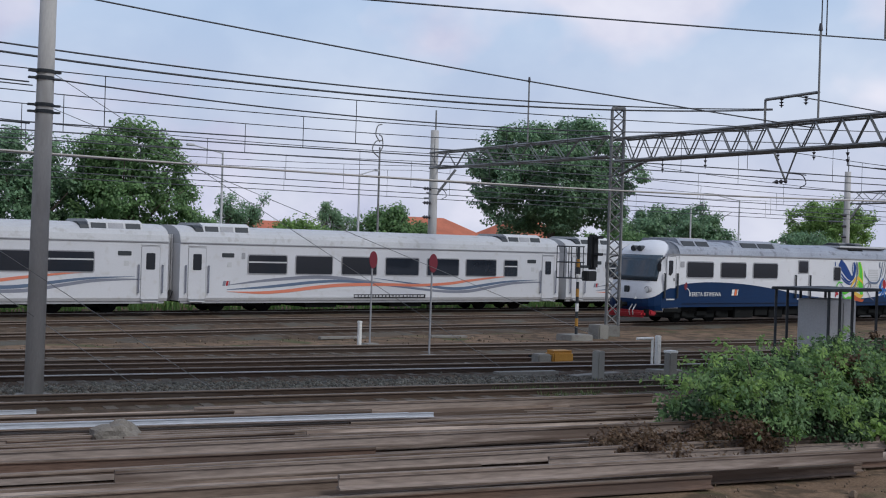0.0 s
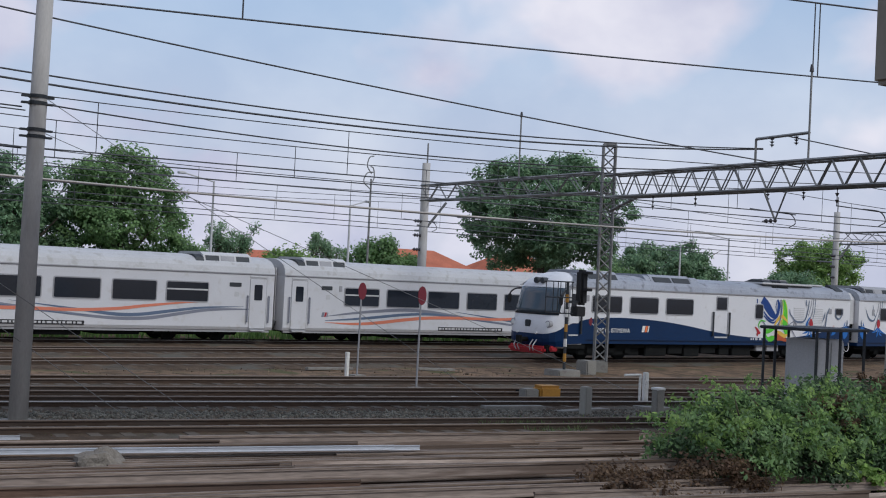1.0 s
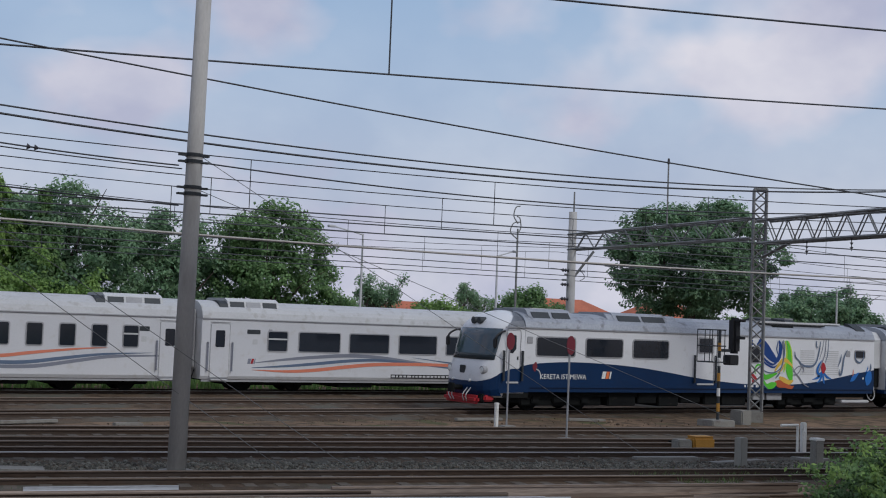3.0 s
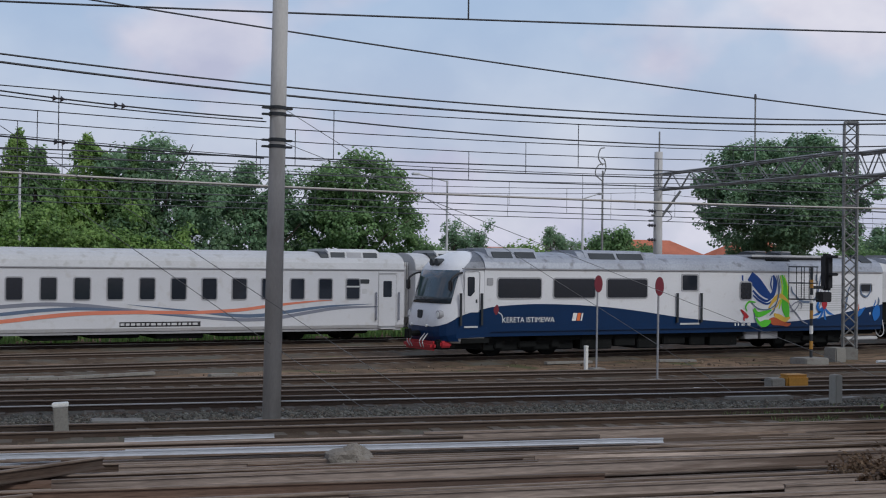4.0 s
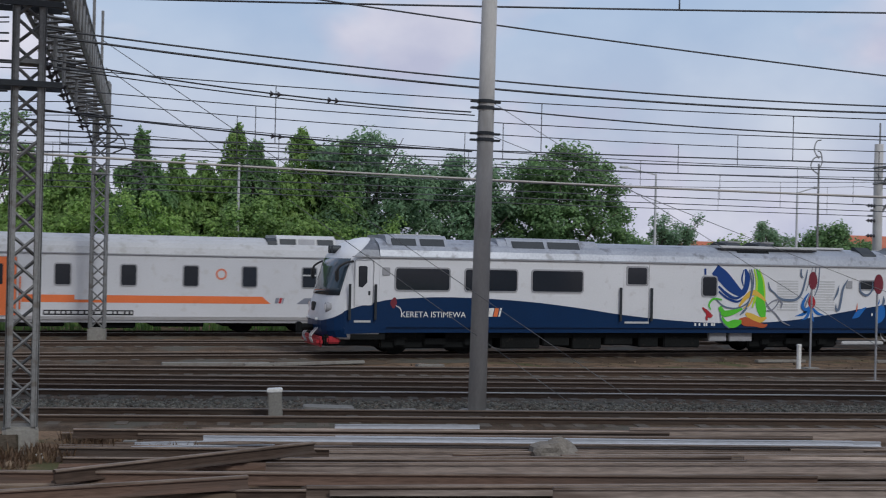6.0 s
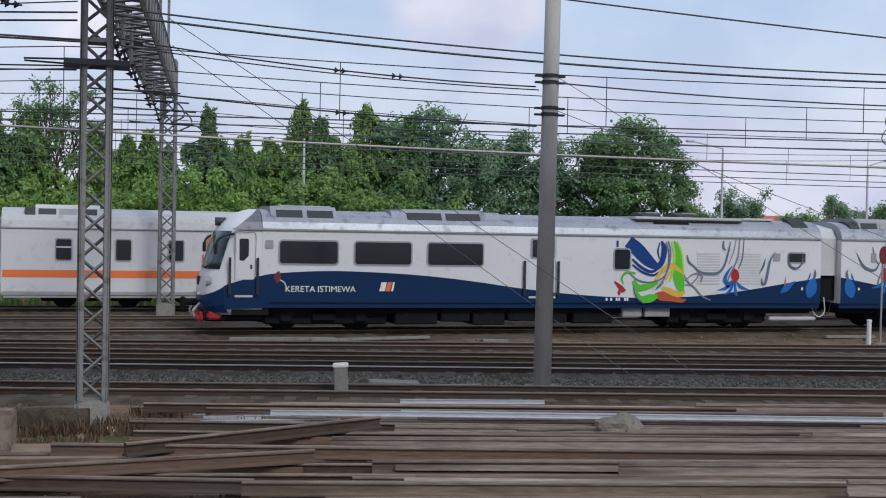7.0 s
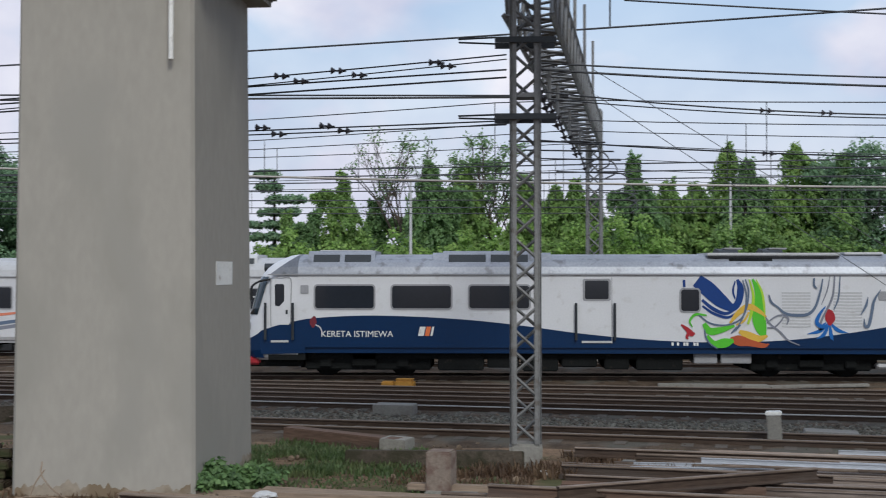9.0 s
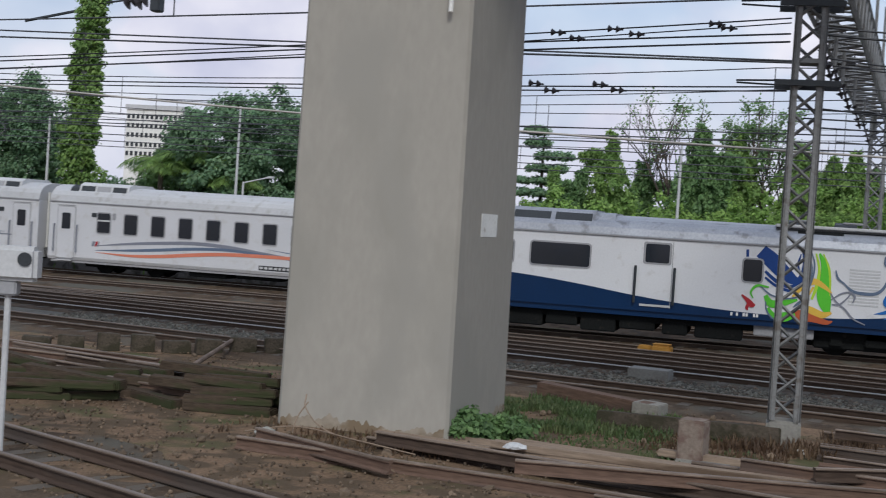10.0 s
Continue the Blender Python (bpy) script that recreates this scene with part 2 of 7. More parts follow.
# ---- building blocks ----
def part(name, bm, material, parent=None, label="", smooth=False):
    me = bpy.data.meshes.new(name)
    bm.normal_update()
    bm.to_mesh(me)
    bm.free()
    me.materials.append(material)
    if smooth:
        for p in me.polygons:
            p.use_smooth = True
    ob = new(name, me)
    if parent:
        ob.parent = parent
    if label:
        ob["label"] = label
    return ob


def empty(name, m, label, category, group=""):
    ob = new(name)
    ob.matrix_basis = m
    return tagged(ob, label, category, group)


def box(bm, x0, x1, y0, y1, z0, z1, bevel=0.0):
    r = bmesh.ops.create_cube(bm, size=1)
    for v in r["verts"]:
        v.co = Vector(((x0 + x1) / 2 + v.co.x * (x1 - x0), (y0 + y1) / 2 + v.co.y * (y1 - y0), (z0 + z1) / 2 + v.co.z * (z1 - z0)))
    if bevel:
        edges = {e for v in r["verts"] for e in v.link_edges}
        bmesh.ops.bevel(bm, geom=list(edges), offset=bevel, segments=2, affect="EDGES")
    return bm


def bbox(x0, x1, y0, y1, z0, z1, bevel=0.0):
    return box(bmesh.new(), x0, x1, y0, y1, z0, z1, bevel)


def rod(bm, a, b, r, r2=None, seg=8):
    """A round bar from a to b."""
    a, b = Vector(a), Vector(b)
    d = b - a
    q = d.to_track_quat("Z", "Y").to_matrix().to_4x4()
    bmesh.ops.create_cone(bm, cap_ends=True, segments=seg, radius1=r, radius2=r if r2 is None else r2, depth=d.length, matrix=Matrix.Translation((a + b) / 2) @ q)
    return bm


def bar(bm, a, b, w):
    """A square bar (angle iron seen from afar)."""
    return rod(bm, a, b, w * 0.7, seg=4)


def spline(pts, n=8):
    """Catmull-Rom through the points."""
    P = [Vector(p) for p in pts]
    P = [P[0] * 2 - P[1]] + P + [P[-1] * 2 - P[-2]]
    out = []
    for i in range(1, len(P) - 2):
        a, b, c, d = P[i - 1:i + 3]
        for k in range(n):
            t = k / n
            out.append(0.5 * (2 * b + (c - a) * t + (2 * a - 5 * b + 4 * c - d) * t * t + (3 * b - a - 3 * c + d) * t ** 3))
    return out + [P[-2]]


def ribbon(bm, pts, y, thick=0.004, n=8):
    """A painted stripe on a coach side: points (x, z, width), laid on the plane y, facing -y."""
    S = spline(pts, n)
    rows = []
    for i, p in enumerate(S):
        a, b = S[max(0, i - 1)], S[min(len(S) - 1, i + 1)]
        d = Vector((b.x - a.x, b.y - a.y))
        d = d.normalized() if d.length > 1e-6 else Vector((1, 0))
        nx, nz, w = -d.y, d.x, max(p.z, 0.004) / 2
        rows.append((bm.verts.new((p.x + nx * w, y, p.y + nz * w)), bm.verts.new((p.x - nx * w, y, p.y - nz * w))))
    for r, s in zip(rows, rows[1:]):
        bm.faces.new((r[0], r[1], s[1], s[0]))
    ext = bmesh.ops.extrude_face_region(bm, geom=bm.faces[:])
    for v in ext["geom"]:
        if isinstance(v, bmesh.types.BMVert):
            v.co.y -= thick
    bmesh.ops.recalc_face_normals(bm, faces=bm.faces[:])
    return bm


def panel(pts, y, thick=0.004):
    """A flat shape on the plane y: outline points (x, z)."""
    bm = bmesh.new()
    f = bm.faces.new([bm.verts.new((x, y, z)) for x, z in pts])
    ext = bmesh.ops.extrude_face_region(bm, geom=[f])
    for v in ext["geom"]:
        if isinstance(v, bmesh.types.BMVert):
            v.co.y -= thick
    bmesh.ops.recalc_face_normals(bm, faces=bm.faces[:])
    return bm


def rounded(x0, x1, z0, z1, r, n=4):
    out = []
    for cx, cz, a0 in ((x1 - r, z1 - r, 0), (x0 + r, z1 - r, 90), (x0 + r, z0 + r, 180), (x1 - r, z0 + r, 270)):
        for k in range(n + 1):
            a = radians(a0 + 90 * k / n)
            out.append((cx + r * math.cos(a), cz + r * math.sin(a)))
    return out


def extrude_x(section, x0, x1):
    """A closed section of (y, z) points drawn out along x."""
    bm = bmesh.new()
    a = [bm.verts.new((x0, y, z)) for y, z in section]
    b = [bm.verts.new((x1, y, z)) for y, z in section]
    n = len(section)
    for i in range(n):
        bm.faces.new((a[i], a[(i + 1) % n], b[(i + 1) % n], b[i]))
    bm.faces.new(a[::-1])
    bm.faces.new(b)
    bmesh.ops.recalc_face_normals(bm, faces=bm.faces[:])
    return bm


def tube(bm, pts, r, seg=5):
    """A wire along the points."""
    rings = []
    for i, p in enumerate(pts):
        d = (pts[min(i + 1, len(pts) - 1)] - pts[max(i - 1, 0)]).normalized()
        u = d.cross(Vector((0, 0, 1))).normalized()
        v = u.cross(d)
        rings.append([bm.verts.new(p + (u * math.cos(k * 6.2832 / seg) + v * math.sin(k * 6.2832 / seg)) * r) for k in range(seg)])
    for a, b in zip(rings, rings[1:]):
        for k in range(seg):
            bm.faces.new((a[k], a[(k + 1) % seg], b[(k + 1) % seg], b[k]))
    return bm

# ---- ground ----
def ground_sheet():
    bm = bmesh.new()
    xs = [-4000, -600, -120] + [-60 + 1.0 * i for i in range(0, 161)] + [160, 600, 4000]
    ys = [-600, -60, -5] + [2 + 0.6 * i for i in range(0, 90)] + [70, 120, 400, 4000]
    grid = []
    for y in ys:
        row = []
        for x in xs:
            z = -0.19
            if -60 <= x <= 100 and 2 <= y <= 56:
                z += 0.05 * (noise.noise((x * 0.45, y * 0.45, 3.0))) + 0.025 * noise.noise((x * 1.7, y * 1.7, 8.0))
            row.append(bm.verts.new((x, y, z)))
        grid.append(row)
    for a, b in zip(grid, grid[1:]):
        for i in range(len(xs) - 1):
            bm.faces.new((a[i], a[i + 1], b[i + 1], b[i]))
    return tagged(part("ground", bm, M_GROUND, smooth=True), "brown soil and trodden gravel of a railway yard", "ground", kind="structure")


ground_sheet()
RAIL = [(-0.07, -0.16), (0.07, -0.16), (0.07, -0.145), (0.012, -0.12), (0.012, -0.04), (0.036, -0.03), (0.036, 0.0), (-0.036, 0.0), (-0.036, -0.03), (-0.012, -0.04), (-0.012, -0.12), (-0.07, -0.145)]


M_DULL = mat("dull_rail_head", (0.18, 0.14, 0.11), 0.5, 0.3, 0.3, 4, 0.1, 40, stretch=(0.1, 1, 1))


def railway_track(y0, angle, x0, x1, shiny, label, bed=0.0):
    """A track whose middle passes (0, y0), turned by angle; x0, x1 along it."""
    t = empty("railway_track", pose(0, y0, 0, 0, 0, angle), label, "track", "tracks of the yard")
    t["kind"] = "structure"
    bm = extrude_x([(-1.75, -0.2), (1.75, -0.2), (1.25, -0.115 + bed), (-1.25, -0.115 + bed)], x0, x1)
    part("ballast_bed", bm, M_BALLAST, t)
    for s in (-0.5335, 0.5335):
        r = part("rail", extrude_x([(y + s, z) for y, z in RAIL], x0, x1), M_RUST, t)
        part("rail_head", extrude_x([(s - 0.038, -0.016), (s + 0.038, -0.016), (s + 0.038, 0.0), (s + 0.026, 0.006), (s - 0.026, 0.006), (s - 0.038, 0.0)], x0, x1), M_RAILTOP if shiny and s < 0 else M_DULL, r)
    bm = bmesh.new()
    x = x0
    while x < x1:
        box(bm, x, x + 0.22, -1.0, 1.0, -0.2, -0.108 + bed + random.uniform(-0.008, 0.008))
        x += 0.6
    part("sleepers", bm, M_SLEEPER, t)["kind"] = "stuff"
    return t


railway_track(38.0, 0, -70, 110, False, "brown railway track on ballast under a train")
railway_track(43.0, 0, -70, 110, False, "rusty railway track between two trains")
railway_track(48.0, 0, -70, 130, True, "railway track with worn bright rails on ballast")
railway_track(34.3, -8.5, -60, 70, False, "rust-brown railway track on dark ballast")
railway_track(31.85, -11.0, -60, 70, False, "rust-brown railway track on dark ballast")
railway_track(29.55, -11.4, -60, 70, True, "railway track with one bright rail head")
railway_track(25.2, -12.0, -60, 60, False, "half-buried rusty railway track")
railway_track(9.9, -26.4, -34, -3.5, False, "half-buried siding track in brown soil", -0.07)


# ---- trains ----
def shell(parent, w, sill, gutter, top, x0, x1, m_side, m_roof):
    body = [(-w + 0.06, sill), (-w, sill + 0.12), (-w, gutter), (w, gutter), (w, sill + 0.12), (w - 0.06, sill)]
    part("body", extrude_x(body, x0, x1), m_side, parent)
    h = top - gutter
    roof = [(-w - 0.02, gutter), (-w - 0.02, gutter + 0.05)]
    for k in range(1, 12):
        a = math.pi * (1 - k / 12)
        roof.append((math.copysign(abs(math.cos(a)) ** 0.75, math.cos(a)) * w * 0.995, gutter + 0.05 + (h - 0.05) * math.sin(a) ** 0.8))
    roof += [(w + 0.02, gutter + 0.05), (w + 0.02, gutter)]
    r = part("roof", extrude_x(roof, x0, x1), m_roof, parent, smooth=False)
    gm = bbox(x0, x1, -w - 0.045, -w + 0.01, gutter + 0.0, gutter + 0.035)
    part("gutter_rail", gm, M_GREY, r)


def window(parent, x0, x1, z0, z1, w, r=0.06, shutter=False, frame_mat=None, rim=0.045):
    for s in (-1, 1):
        fr = part("window", panel(rounded(x0 - rim, x1 + rim, z0 - rim, z1 + rim, r + rim * 0.7), -w, 0.018), frame_mat or M_GREY, parent)
        part("pane", panel(rounded(x0, x1, z0, z1, r), -w - 0.018, 0.005), M_GLASS, fr)
        if shutter:
            part("vent_bar", panel(rounded(x0, x1, z0 + (z1 - z0) * 0.58, z0 + (z1 - z0) * 0.66, 0.015), -w - 0.024, 0.006), M_LTGREY, fr)
        if s == 1:
            fr.matrix_basis = pose(x0 + x1, 0, 0, 0, 0, 180)


def coach_door(parent, x0, x1, z0, z1, w, wz0, wz1, material, m_rail=None, sides=(-1, 1)):
    for s in sides:
        fr = part("door", panel(rounded(x0, x1, z0, z1, 0.05), -w, 0.012), M_GREY, parent)
        part("leaf", panel(rounded(x0 + 0.025, x1 - 0.025, z0 + 0.02, z1 - 0.025, 0.04), -w - 0.012, 0.008), material, fr)
        cx = (x0 + x1) / 2
        part("door_window", panel(rounded(cx - 0.19, cx + 0.19, wz0, wz1, 0.05), -w - 0.02, 0.006), M_GLASS, fr)
        for hx in (x0 - 0.1, x1 + 0.1):
            bm = rod(bmesh.new(), (hx, -w - 0.07, z0 + 0.25), (hx, -w - 0.07, z0 + 1.35), 0.028, seg=6)
            for hz in (z0 + 0.27, z0 + 1.33):
                rod(bm, (hx, -w - 0.07, hz), (hx, -w + 0.01, hz), 0.02, seg=6)
            part("handrail", bm, m_rail or M_STRIPE2, fr)
        bm = bbox(cx - 0.33, cx + 0.33, -w - 0.1, -w + 0.05, z0 - 0.1, z0 - 0.06)
        part("step", bm, M_LTGREY, fr)
        if s == 1:
            fr.matrix_basis = pose(x0 + x1, 0, 0, 0, 0, 180)


def bogie(parent, x):
    b = bmesh.new()
    for s in (-1, 1):
        box(b, x - 1.55, x + 1.55, s * 0.98 - 0.07, s * 0.98 + 0.07, 0.42, 0.6, 0.03)
        box(b, x - 0.35, x + 0.35, s * 0.98 - 0.12, s * 0.98 + 0.12, 0.3, 0.75, 0.03)
        for ax in (-1.1, 1.1):
            box(b, x + ax - 0.17, x + ax + 0.17, s * 0.98 - 0.11, s * 0.98 + 0.11, 0.28, 0.62, 0.03)
            rod(b, (x + ax - 0.3, s * 0.98, 0.5), (x + ax - 0.3, s * 0.98, 0.75), 0.09)
            rod(b, (x + ax + 0.3, s * 0.98, 0.5), (x + ax + 0.3, s * 0.98, 0.75), 0.09)
    box(b, x - 0.3, x + 0.3, -1.0, 1.0, 0.4, 0.7)
    o = part("bogie", b, M_UNDER, parent)
    for ax in (-1.1, 1.1):
        wb = bmesh.new()
        for s in (-1, 1):
            rod(wb, (0, s * 0.49, 0), (0, s * 0.62, 0), 0.43, 0.415, seg=24)
        rod(wb, (0, -0.5, 0), (0, 0.5, 0), 0.08)
        part("wheelset", wb, M_UNDER, o).matrix_basis = pose(x + ax, 0, 0.425)
    part("brake_gear", bbox(x - 1.9, x + 1.9, -0.85, 0.85, 0.25, 0.72, 0.05), M_UNDER, o)
    return o


def slanted_plate(x0, x1, y0, z0, y1, z1, thick=0.02):
    bm = bmesh.new()
    f = bm.faces.new([bm.verts.new(p) for p in ((x0, y0, z0), (x1, y0, z0), (x1, y1, z1), (x0, y1, z1))])
    ext = bmesh.ops.extrude_face_region(bm, geom=[f])
    for v in ext["geom"]:
        if isinstance(v, bmesh.types.BMVert):
            v.co.y -= thick
    bmesh.ops.recalc_face_normals(bm, faces=bm.faces[:])
    return bm


def ac_unit(parent, x0, x1, z, material=None):
    sec = [(-1.3, z - 0.4), (-1.12, z + 0.1), (-0.85, z + 0.21), (0.85, z + 0.21), (1.12, z + 0.1), (1.3, z - 0.4)]
    a = part("roof_unit", extrude_x(sec, x0, x1), material or M_LTGREY, parent)
    n = 3
    for i in range(n):
        gx = x0 + 0.1 + i * (x1 - x0 - 0.1) / n
        part("grille", slanted_plate(gx, gx + (x1 - x0) / n - 0.13, -1.235, z - 0.22, -1.13, z + 0.07), M_DARK if i != 1 else M_GREY, a)
    part("end_cowl", extrude_x([(-1.32, z - 0.3), (-1.2, z - 0.02), (-0.9, z + 0.1), (0.9, z + 0.1), (1.2, z - 0.02), (1.32, z - 0.3)], x0 - 0.35, x0), M_DARK, a)
    return a


def bars(parent, x0, x1, z0, z1, w, back=True, n=8, m_bar=None):
    """A plate of writing too small to read, as plain bars."""
    p = part("number_plate", panel([(x0, z0), (x1, z0), (x1, z1), (x0, z1)], -w, 0.004), M_BLACK, parent)
    x = x0 + 0.04
    k = 0
    while x < x1 - 0.1:
        d = random.Random(k + int(x0 * 10)).uniform(0.07, 0.2)
        k += 1
        part("text_bar", panel([(x, z0 + (z1 - z0) * 0.28), (min(x + d, x1 - 0.03), z0 + (z1 - z0) * 0.28), (min(x + d, x1 - 0.03), z1 - (z1 - z0) * 0.25), (x, z1 - (z1 - z0) * 0.25)], -w - 0.004, 0.003), m_bar or M_LTGREY, p)
        x += d + 0.06


def operator_mark(parent, x, z, h, w, m1, m2):
    """The operator's mark as plain slanted shapes."""
    def block(a, c):
        return panel([(x + a * h, z), (x + c * h, z), (x + (c + 0.22) * h, z + h), (x + (a + 0.22) * h, z + h)], -w, 0.004)
    p = part("mark", block(0.0, 0.62), m1, parent)
    part("mark_stroke", block(0.72, 1.22), m2, p)
    part("mark_stroke", block(1.34, 1.56), m1, p)


def coach_ends(parent, x0, x1, w):
    for s, x in ((-1, x0), (1, x1)):
        bm = bbox(min(x, x + s * 0.36), max(x, x + s * 0.36), -0.75, 0.75, 0.95, 3.05, 0.05)
        g = part("gangway", bm, M_LTGREY, parent)
        for k in range(3):
            xx = x + s * (0.06 + 0.1 * k)
            part("bellows_fold", bbox(xx - 0.025, xx + 0.025, -0.85, 0.85, 0.9, 3.12), M_LTGREY if k == 1 else M_PALE, g)
        part("coupler", bbox(min(x, x + s * 0.42), max(x, x + s * 0.42), -0.14, 0.14, 0.55, 0.82, 0.03), M_UNDER, parent)
        bm = bmesh.new()
        pts = spline([(x + s * 0.02, -0.9, 0.85), (x + s * 0.2, -1.0, 0.5), (x + s * 0.38, -0.95, 0.62)], 5)
        tube(bm, pts, 0.025, 6)
        part("brake_hose", bm, M_BLACK, parent)


WAVES = [  # x, z and width of the four ribbons along a coach
    (M_STRIPE2, [(-8.1, 1.13, 0.02), (-6.6, 1.3, 0.1), (-5.3, 1.41, 0.13), (-3.9, 1.49, 0.14), (-2.5, 1.44, 0.14), (-1.0, 1.28, 0.13), (0.6, 1.11, 0.11), (2.2, 0.95, 0.1), (3.3, 0.88, 0.12), (4.3, 0.89, 0.13), (5.0, 0.96, 0.13), (6.1, 1.13, 0.12), (7.3, 1.29, 0.11), (8.9, 1.34, 0.05), (9.6, 1.3, 0.02)]),
    (M_STRIPE, [(-8.1, 0.95, 0.02), (-6.6, 1.04, 0.09), (-5.3, 1.15, 0.12), (-3.9, 1.28, 0.12), (-2.5, 1.33, 0.11), (-1.0, 1.24, 0.09), (0.9, 1.05, 0.04), (2.2, 0.97, 0.01)]),
    (M_STRIPE, [(-0.9, 1.47, 0.01), (0.6, 1.31, 0.05), (2.0, 1.16, 0.1), (3.3, 1.03, 0.13), (4.3, 1.05, 0.13), (5.5, 1.2, 0.12), (7.0, 1.37, 0.08), (8.8, 1.45, 0.01)]),
    (M_CORAL, [(-8.1, 0.87, 0.01), (-6.6, 0.83, 0.1), (-5.3, 0.9, 0.13), (-3.9, 1.05, 0.14), (-2.5, 1.16, 0.14), (-0.5, 1.19, 0.13), (1.6, 1.17, 0.12), (3.3, 1.25, 0.12), (4.4, 1.38, 0.11), (6.1, 1.55, 0.06), (7.1, 1.6, 0.01)]),
]
WW = 1.45


def white_coach(kind):
    t = empty("passenger_coach", pose(0, 0, 0), "", "coach", "coaches of the white train")
    shell(t, WW, 0.5, 2.78, 3.5, -10.2, 10.2, M_COACH, M_ROOFW)
    coach_ends(t, -10.2, 10.2, WW)
    for x in (-7.0, 7.0):
        bogie(t, x)
    for x0, x1 in ((-9.1, -6.95), (7.0, 9.2)):
        ac_unit(t, x0, x1, 3.4)
    part("underframe", bbox(-9.9, 9.9, -1.0, 1.0, 0.42, 0.55), M_UNDER, t)
    part("sole_bar", bbox(-10.1, 10.1, -WW + 0.09, -WW + 0.2, 0.4, 0.5), M_GREY, t)
    under = ((-4.2, -2.6), (-2.2, -0.4), (0.2, 2.0), (2.6, 4.4))
    for i, (x0, x1) in enumerate(under):
        part("underfloor_box", bbox(x0, x1, -1.2, 1.2, 0.2 + 0.05 * (i % 2), 0.52, 0.03), M_UNDER, t)
    if kind != "luggage":
        for x0 in (-9.85, 9.05):
            coach_door(t, x0, x0 + 0.8, 0.56, 2.62, WW, 1.72, 2.36, M_COACH)
        for i, (m, pts) in enumerate(WAVES):
            part("painted_ribbon", ribbon(bmesh.new(), pts, -WW - 0.002 - 0.0015 * i), m, t)
        for x0 in (-9.75, 9.15):  # rain strip over each door
            part("rain_strip", bbox(x0 - 0.1, x0 + 0.7, -WW - 0.03, -WW, 2.66, 2.7), M_LTGREY, t)
        operator_mark(t, -8.3, 1.1, 0.2, WW, M_STRIPE2, M_RED)
        for x in (-8.35, 8.1):
            part("louvre", panel(rounded(x, x + 0.55, 2.25, 2.42, 0.03), -WW, 0.012), M_DARK, t)
            part("notice", panel(rounded(x + 0.25, x + 0.45, 1.85, 2.05, 0.02), -WW, 0.004), M_LTGREY, t)
        part("rescue_box", panel(rounded(-7.45, -7.3, 2.2, 2.45, 0.02), -WW, 0.02), M_GREY, t)
    if kind[:3] == "big":
        for i in range(7):  # a wide vent window, five wide windows, a small vent window
            x0, x1 = ((-7.13, -5.33), (-4.87, -3.07), (-2.56, -0.76), (-0.25, 1.55), (2.06, 3.86), (4.32, 6.12), (6.65, 7.45))[i]
            if kind == "big_r":
                x0, x1 = -x1, -x0
            window(t, x0, x1, 1.62, 2.36, WW, shutter=i in (0, 6))
        bars(t, -1.9, 2.0, 0.6, 0.76, WW)
    elif kind[:5] == "small":
        for i in range(13):
            x = (-6.3 if kind == "small" else -8.08) + i * 1.165
            window(t, x, x + 0.54, 1.66, 2.42, WW, shutter=i in (0, 12))
        bars(t, -1.2, 1.8, 0.66, 0.84, WW)
    else:
        for i, x in enumerate((-8.4, -6.4, -4.6, -0.76, 1.46, 3.62, 5.72, 7.92)):
            window(t, x, x + 0.5, 1.72, 2.42, WW, shutter=i in (0, 7))
        coach_door(t, -3.3, -2.0, 0.62, 2.66, WW, 1.7, 2.4, M_ORANGE, M_ORANGE)
        for x0, x1 in ((-10.15, -3.45), (-1.85, 6.75)):
            part("orange_band", panel([(x0, 1.1), (x1 + 0.0, 1.1), (x1 - (0.3 if x1 > 0 else 0), 1.36), (x0, 1.36)], -WW, 0.004), M_ORANGE, t)
        part("grey_band", panel([(7.7, 1.1), (10.15, 1.1), (10.15, 1.32), (8.0, 1.32)], -WW, 0.004), M_STRIPE2, t)
        operator_mark(t, 6.9, 1.12, 0.2, WW, M_STRIPE2, M_RED)
        part("list_board", panel(rounded(-5.4, -4.85, 1.45, 1.65, 0.02), -WW, 0.01), M_COACH, t)
        bm = bmesh.new()
        ribbon(bm, [(4.95 + 0.17 * math.cos(k * 0.5236), 2.15 + 0.17 * math.sin(k * 0.5236), 0.07) for k in range(13)], -WW, n=3)
        part("round_emblem", bm, M_CORAL, t)
        bars(t, -1.13, 1.9, 0.66, 0.84, WW)
        part("list_board", panel([(-0.1, 1.2), (0.85, 1.2), (0.95, 1.28), (0.95, 1.4), (-0.1, 1.4)], -WW - 0.004, 0.012), M_COACH, t)
    return t


white_cars = []
first = {}
for k, kind in ((-2, "big_r"), (-1, "big"), (0, "big_r"), (1, "small"), (2, "luggage"), (3, "big"), (4, "small_r"), (5, "small")):
    c = copy_thing(first[kind], pose(0, 48, 0)) if kind in first else white_coach(kind)
    first.setdefault(kind, c)
    c["label"] = {"big": "white passenger coach with wide dark windows and wavy stripes", "small": "white coach with small square windows and wavy stripes", "big_r": "white passenger coach with wide dark windows and wavy stripes", "small_r": "white coach with small square windows and wavy stripes", "luggage": "white luggage coach with an orange band and an orange door"}[kind]
    white_cars.append((k, c))

BW = 1.4


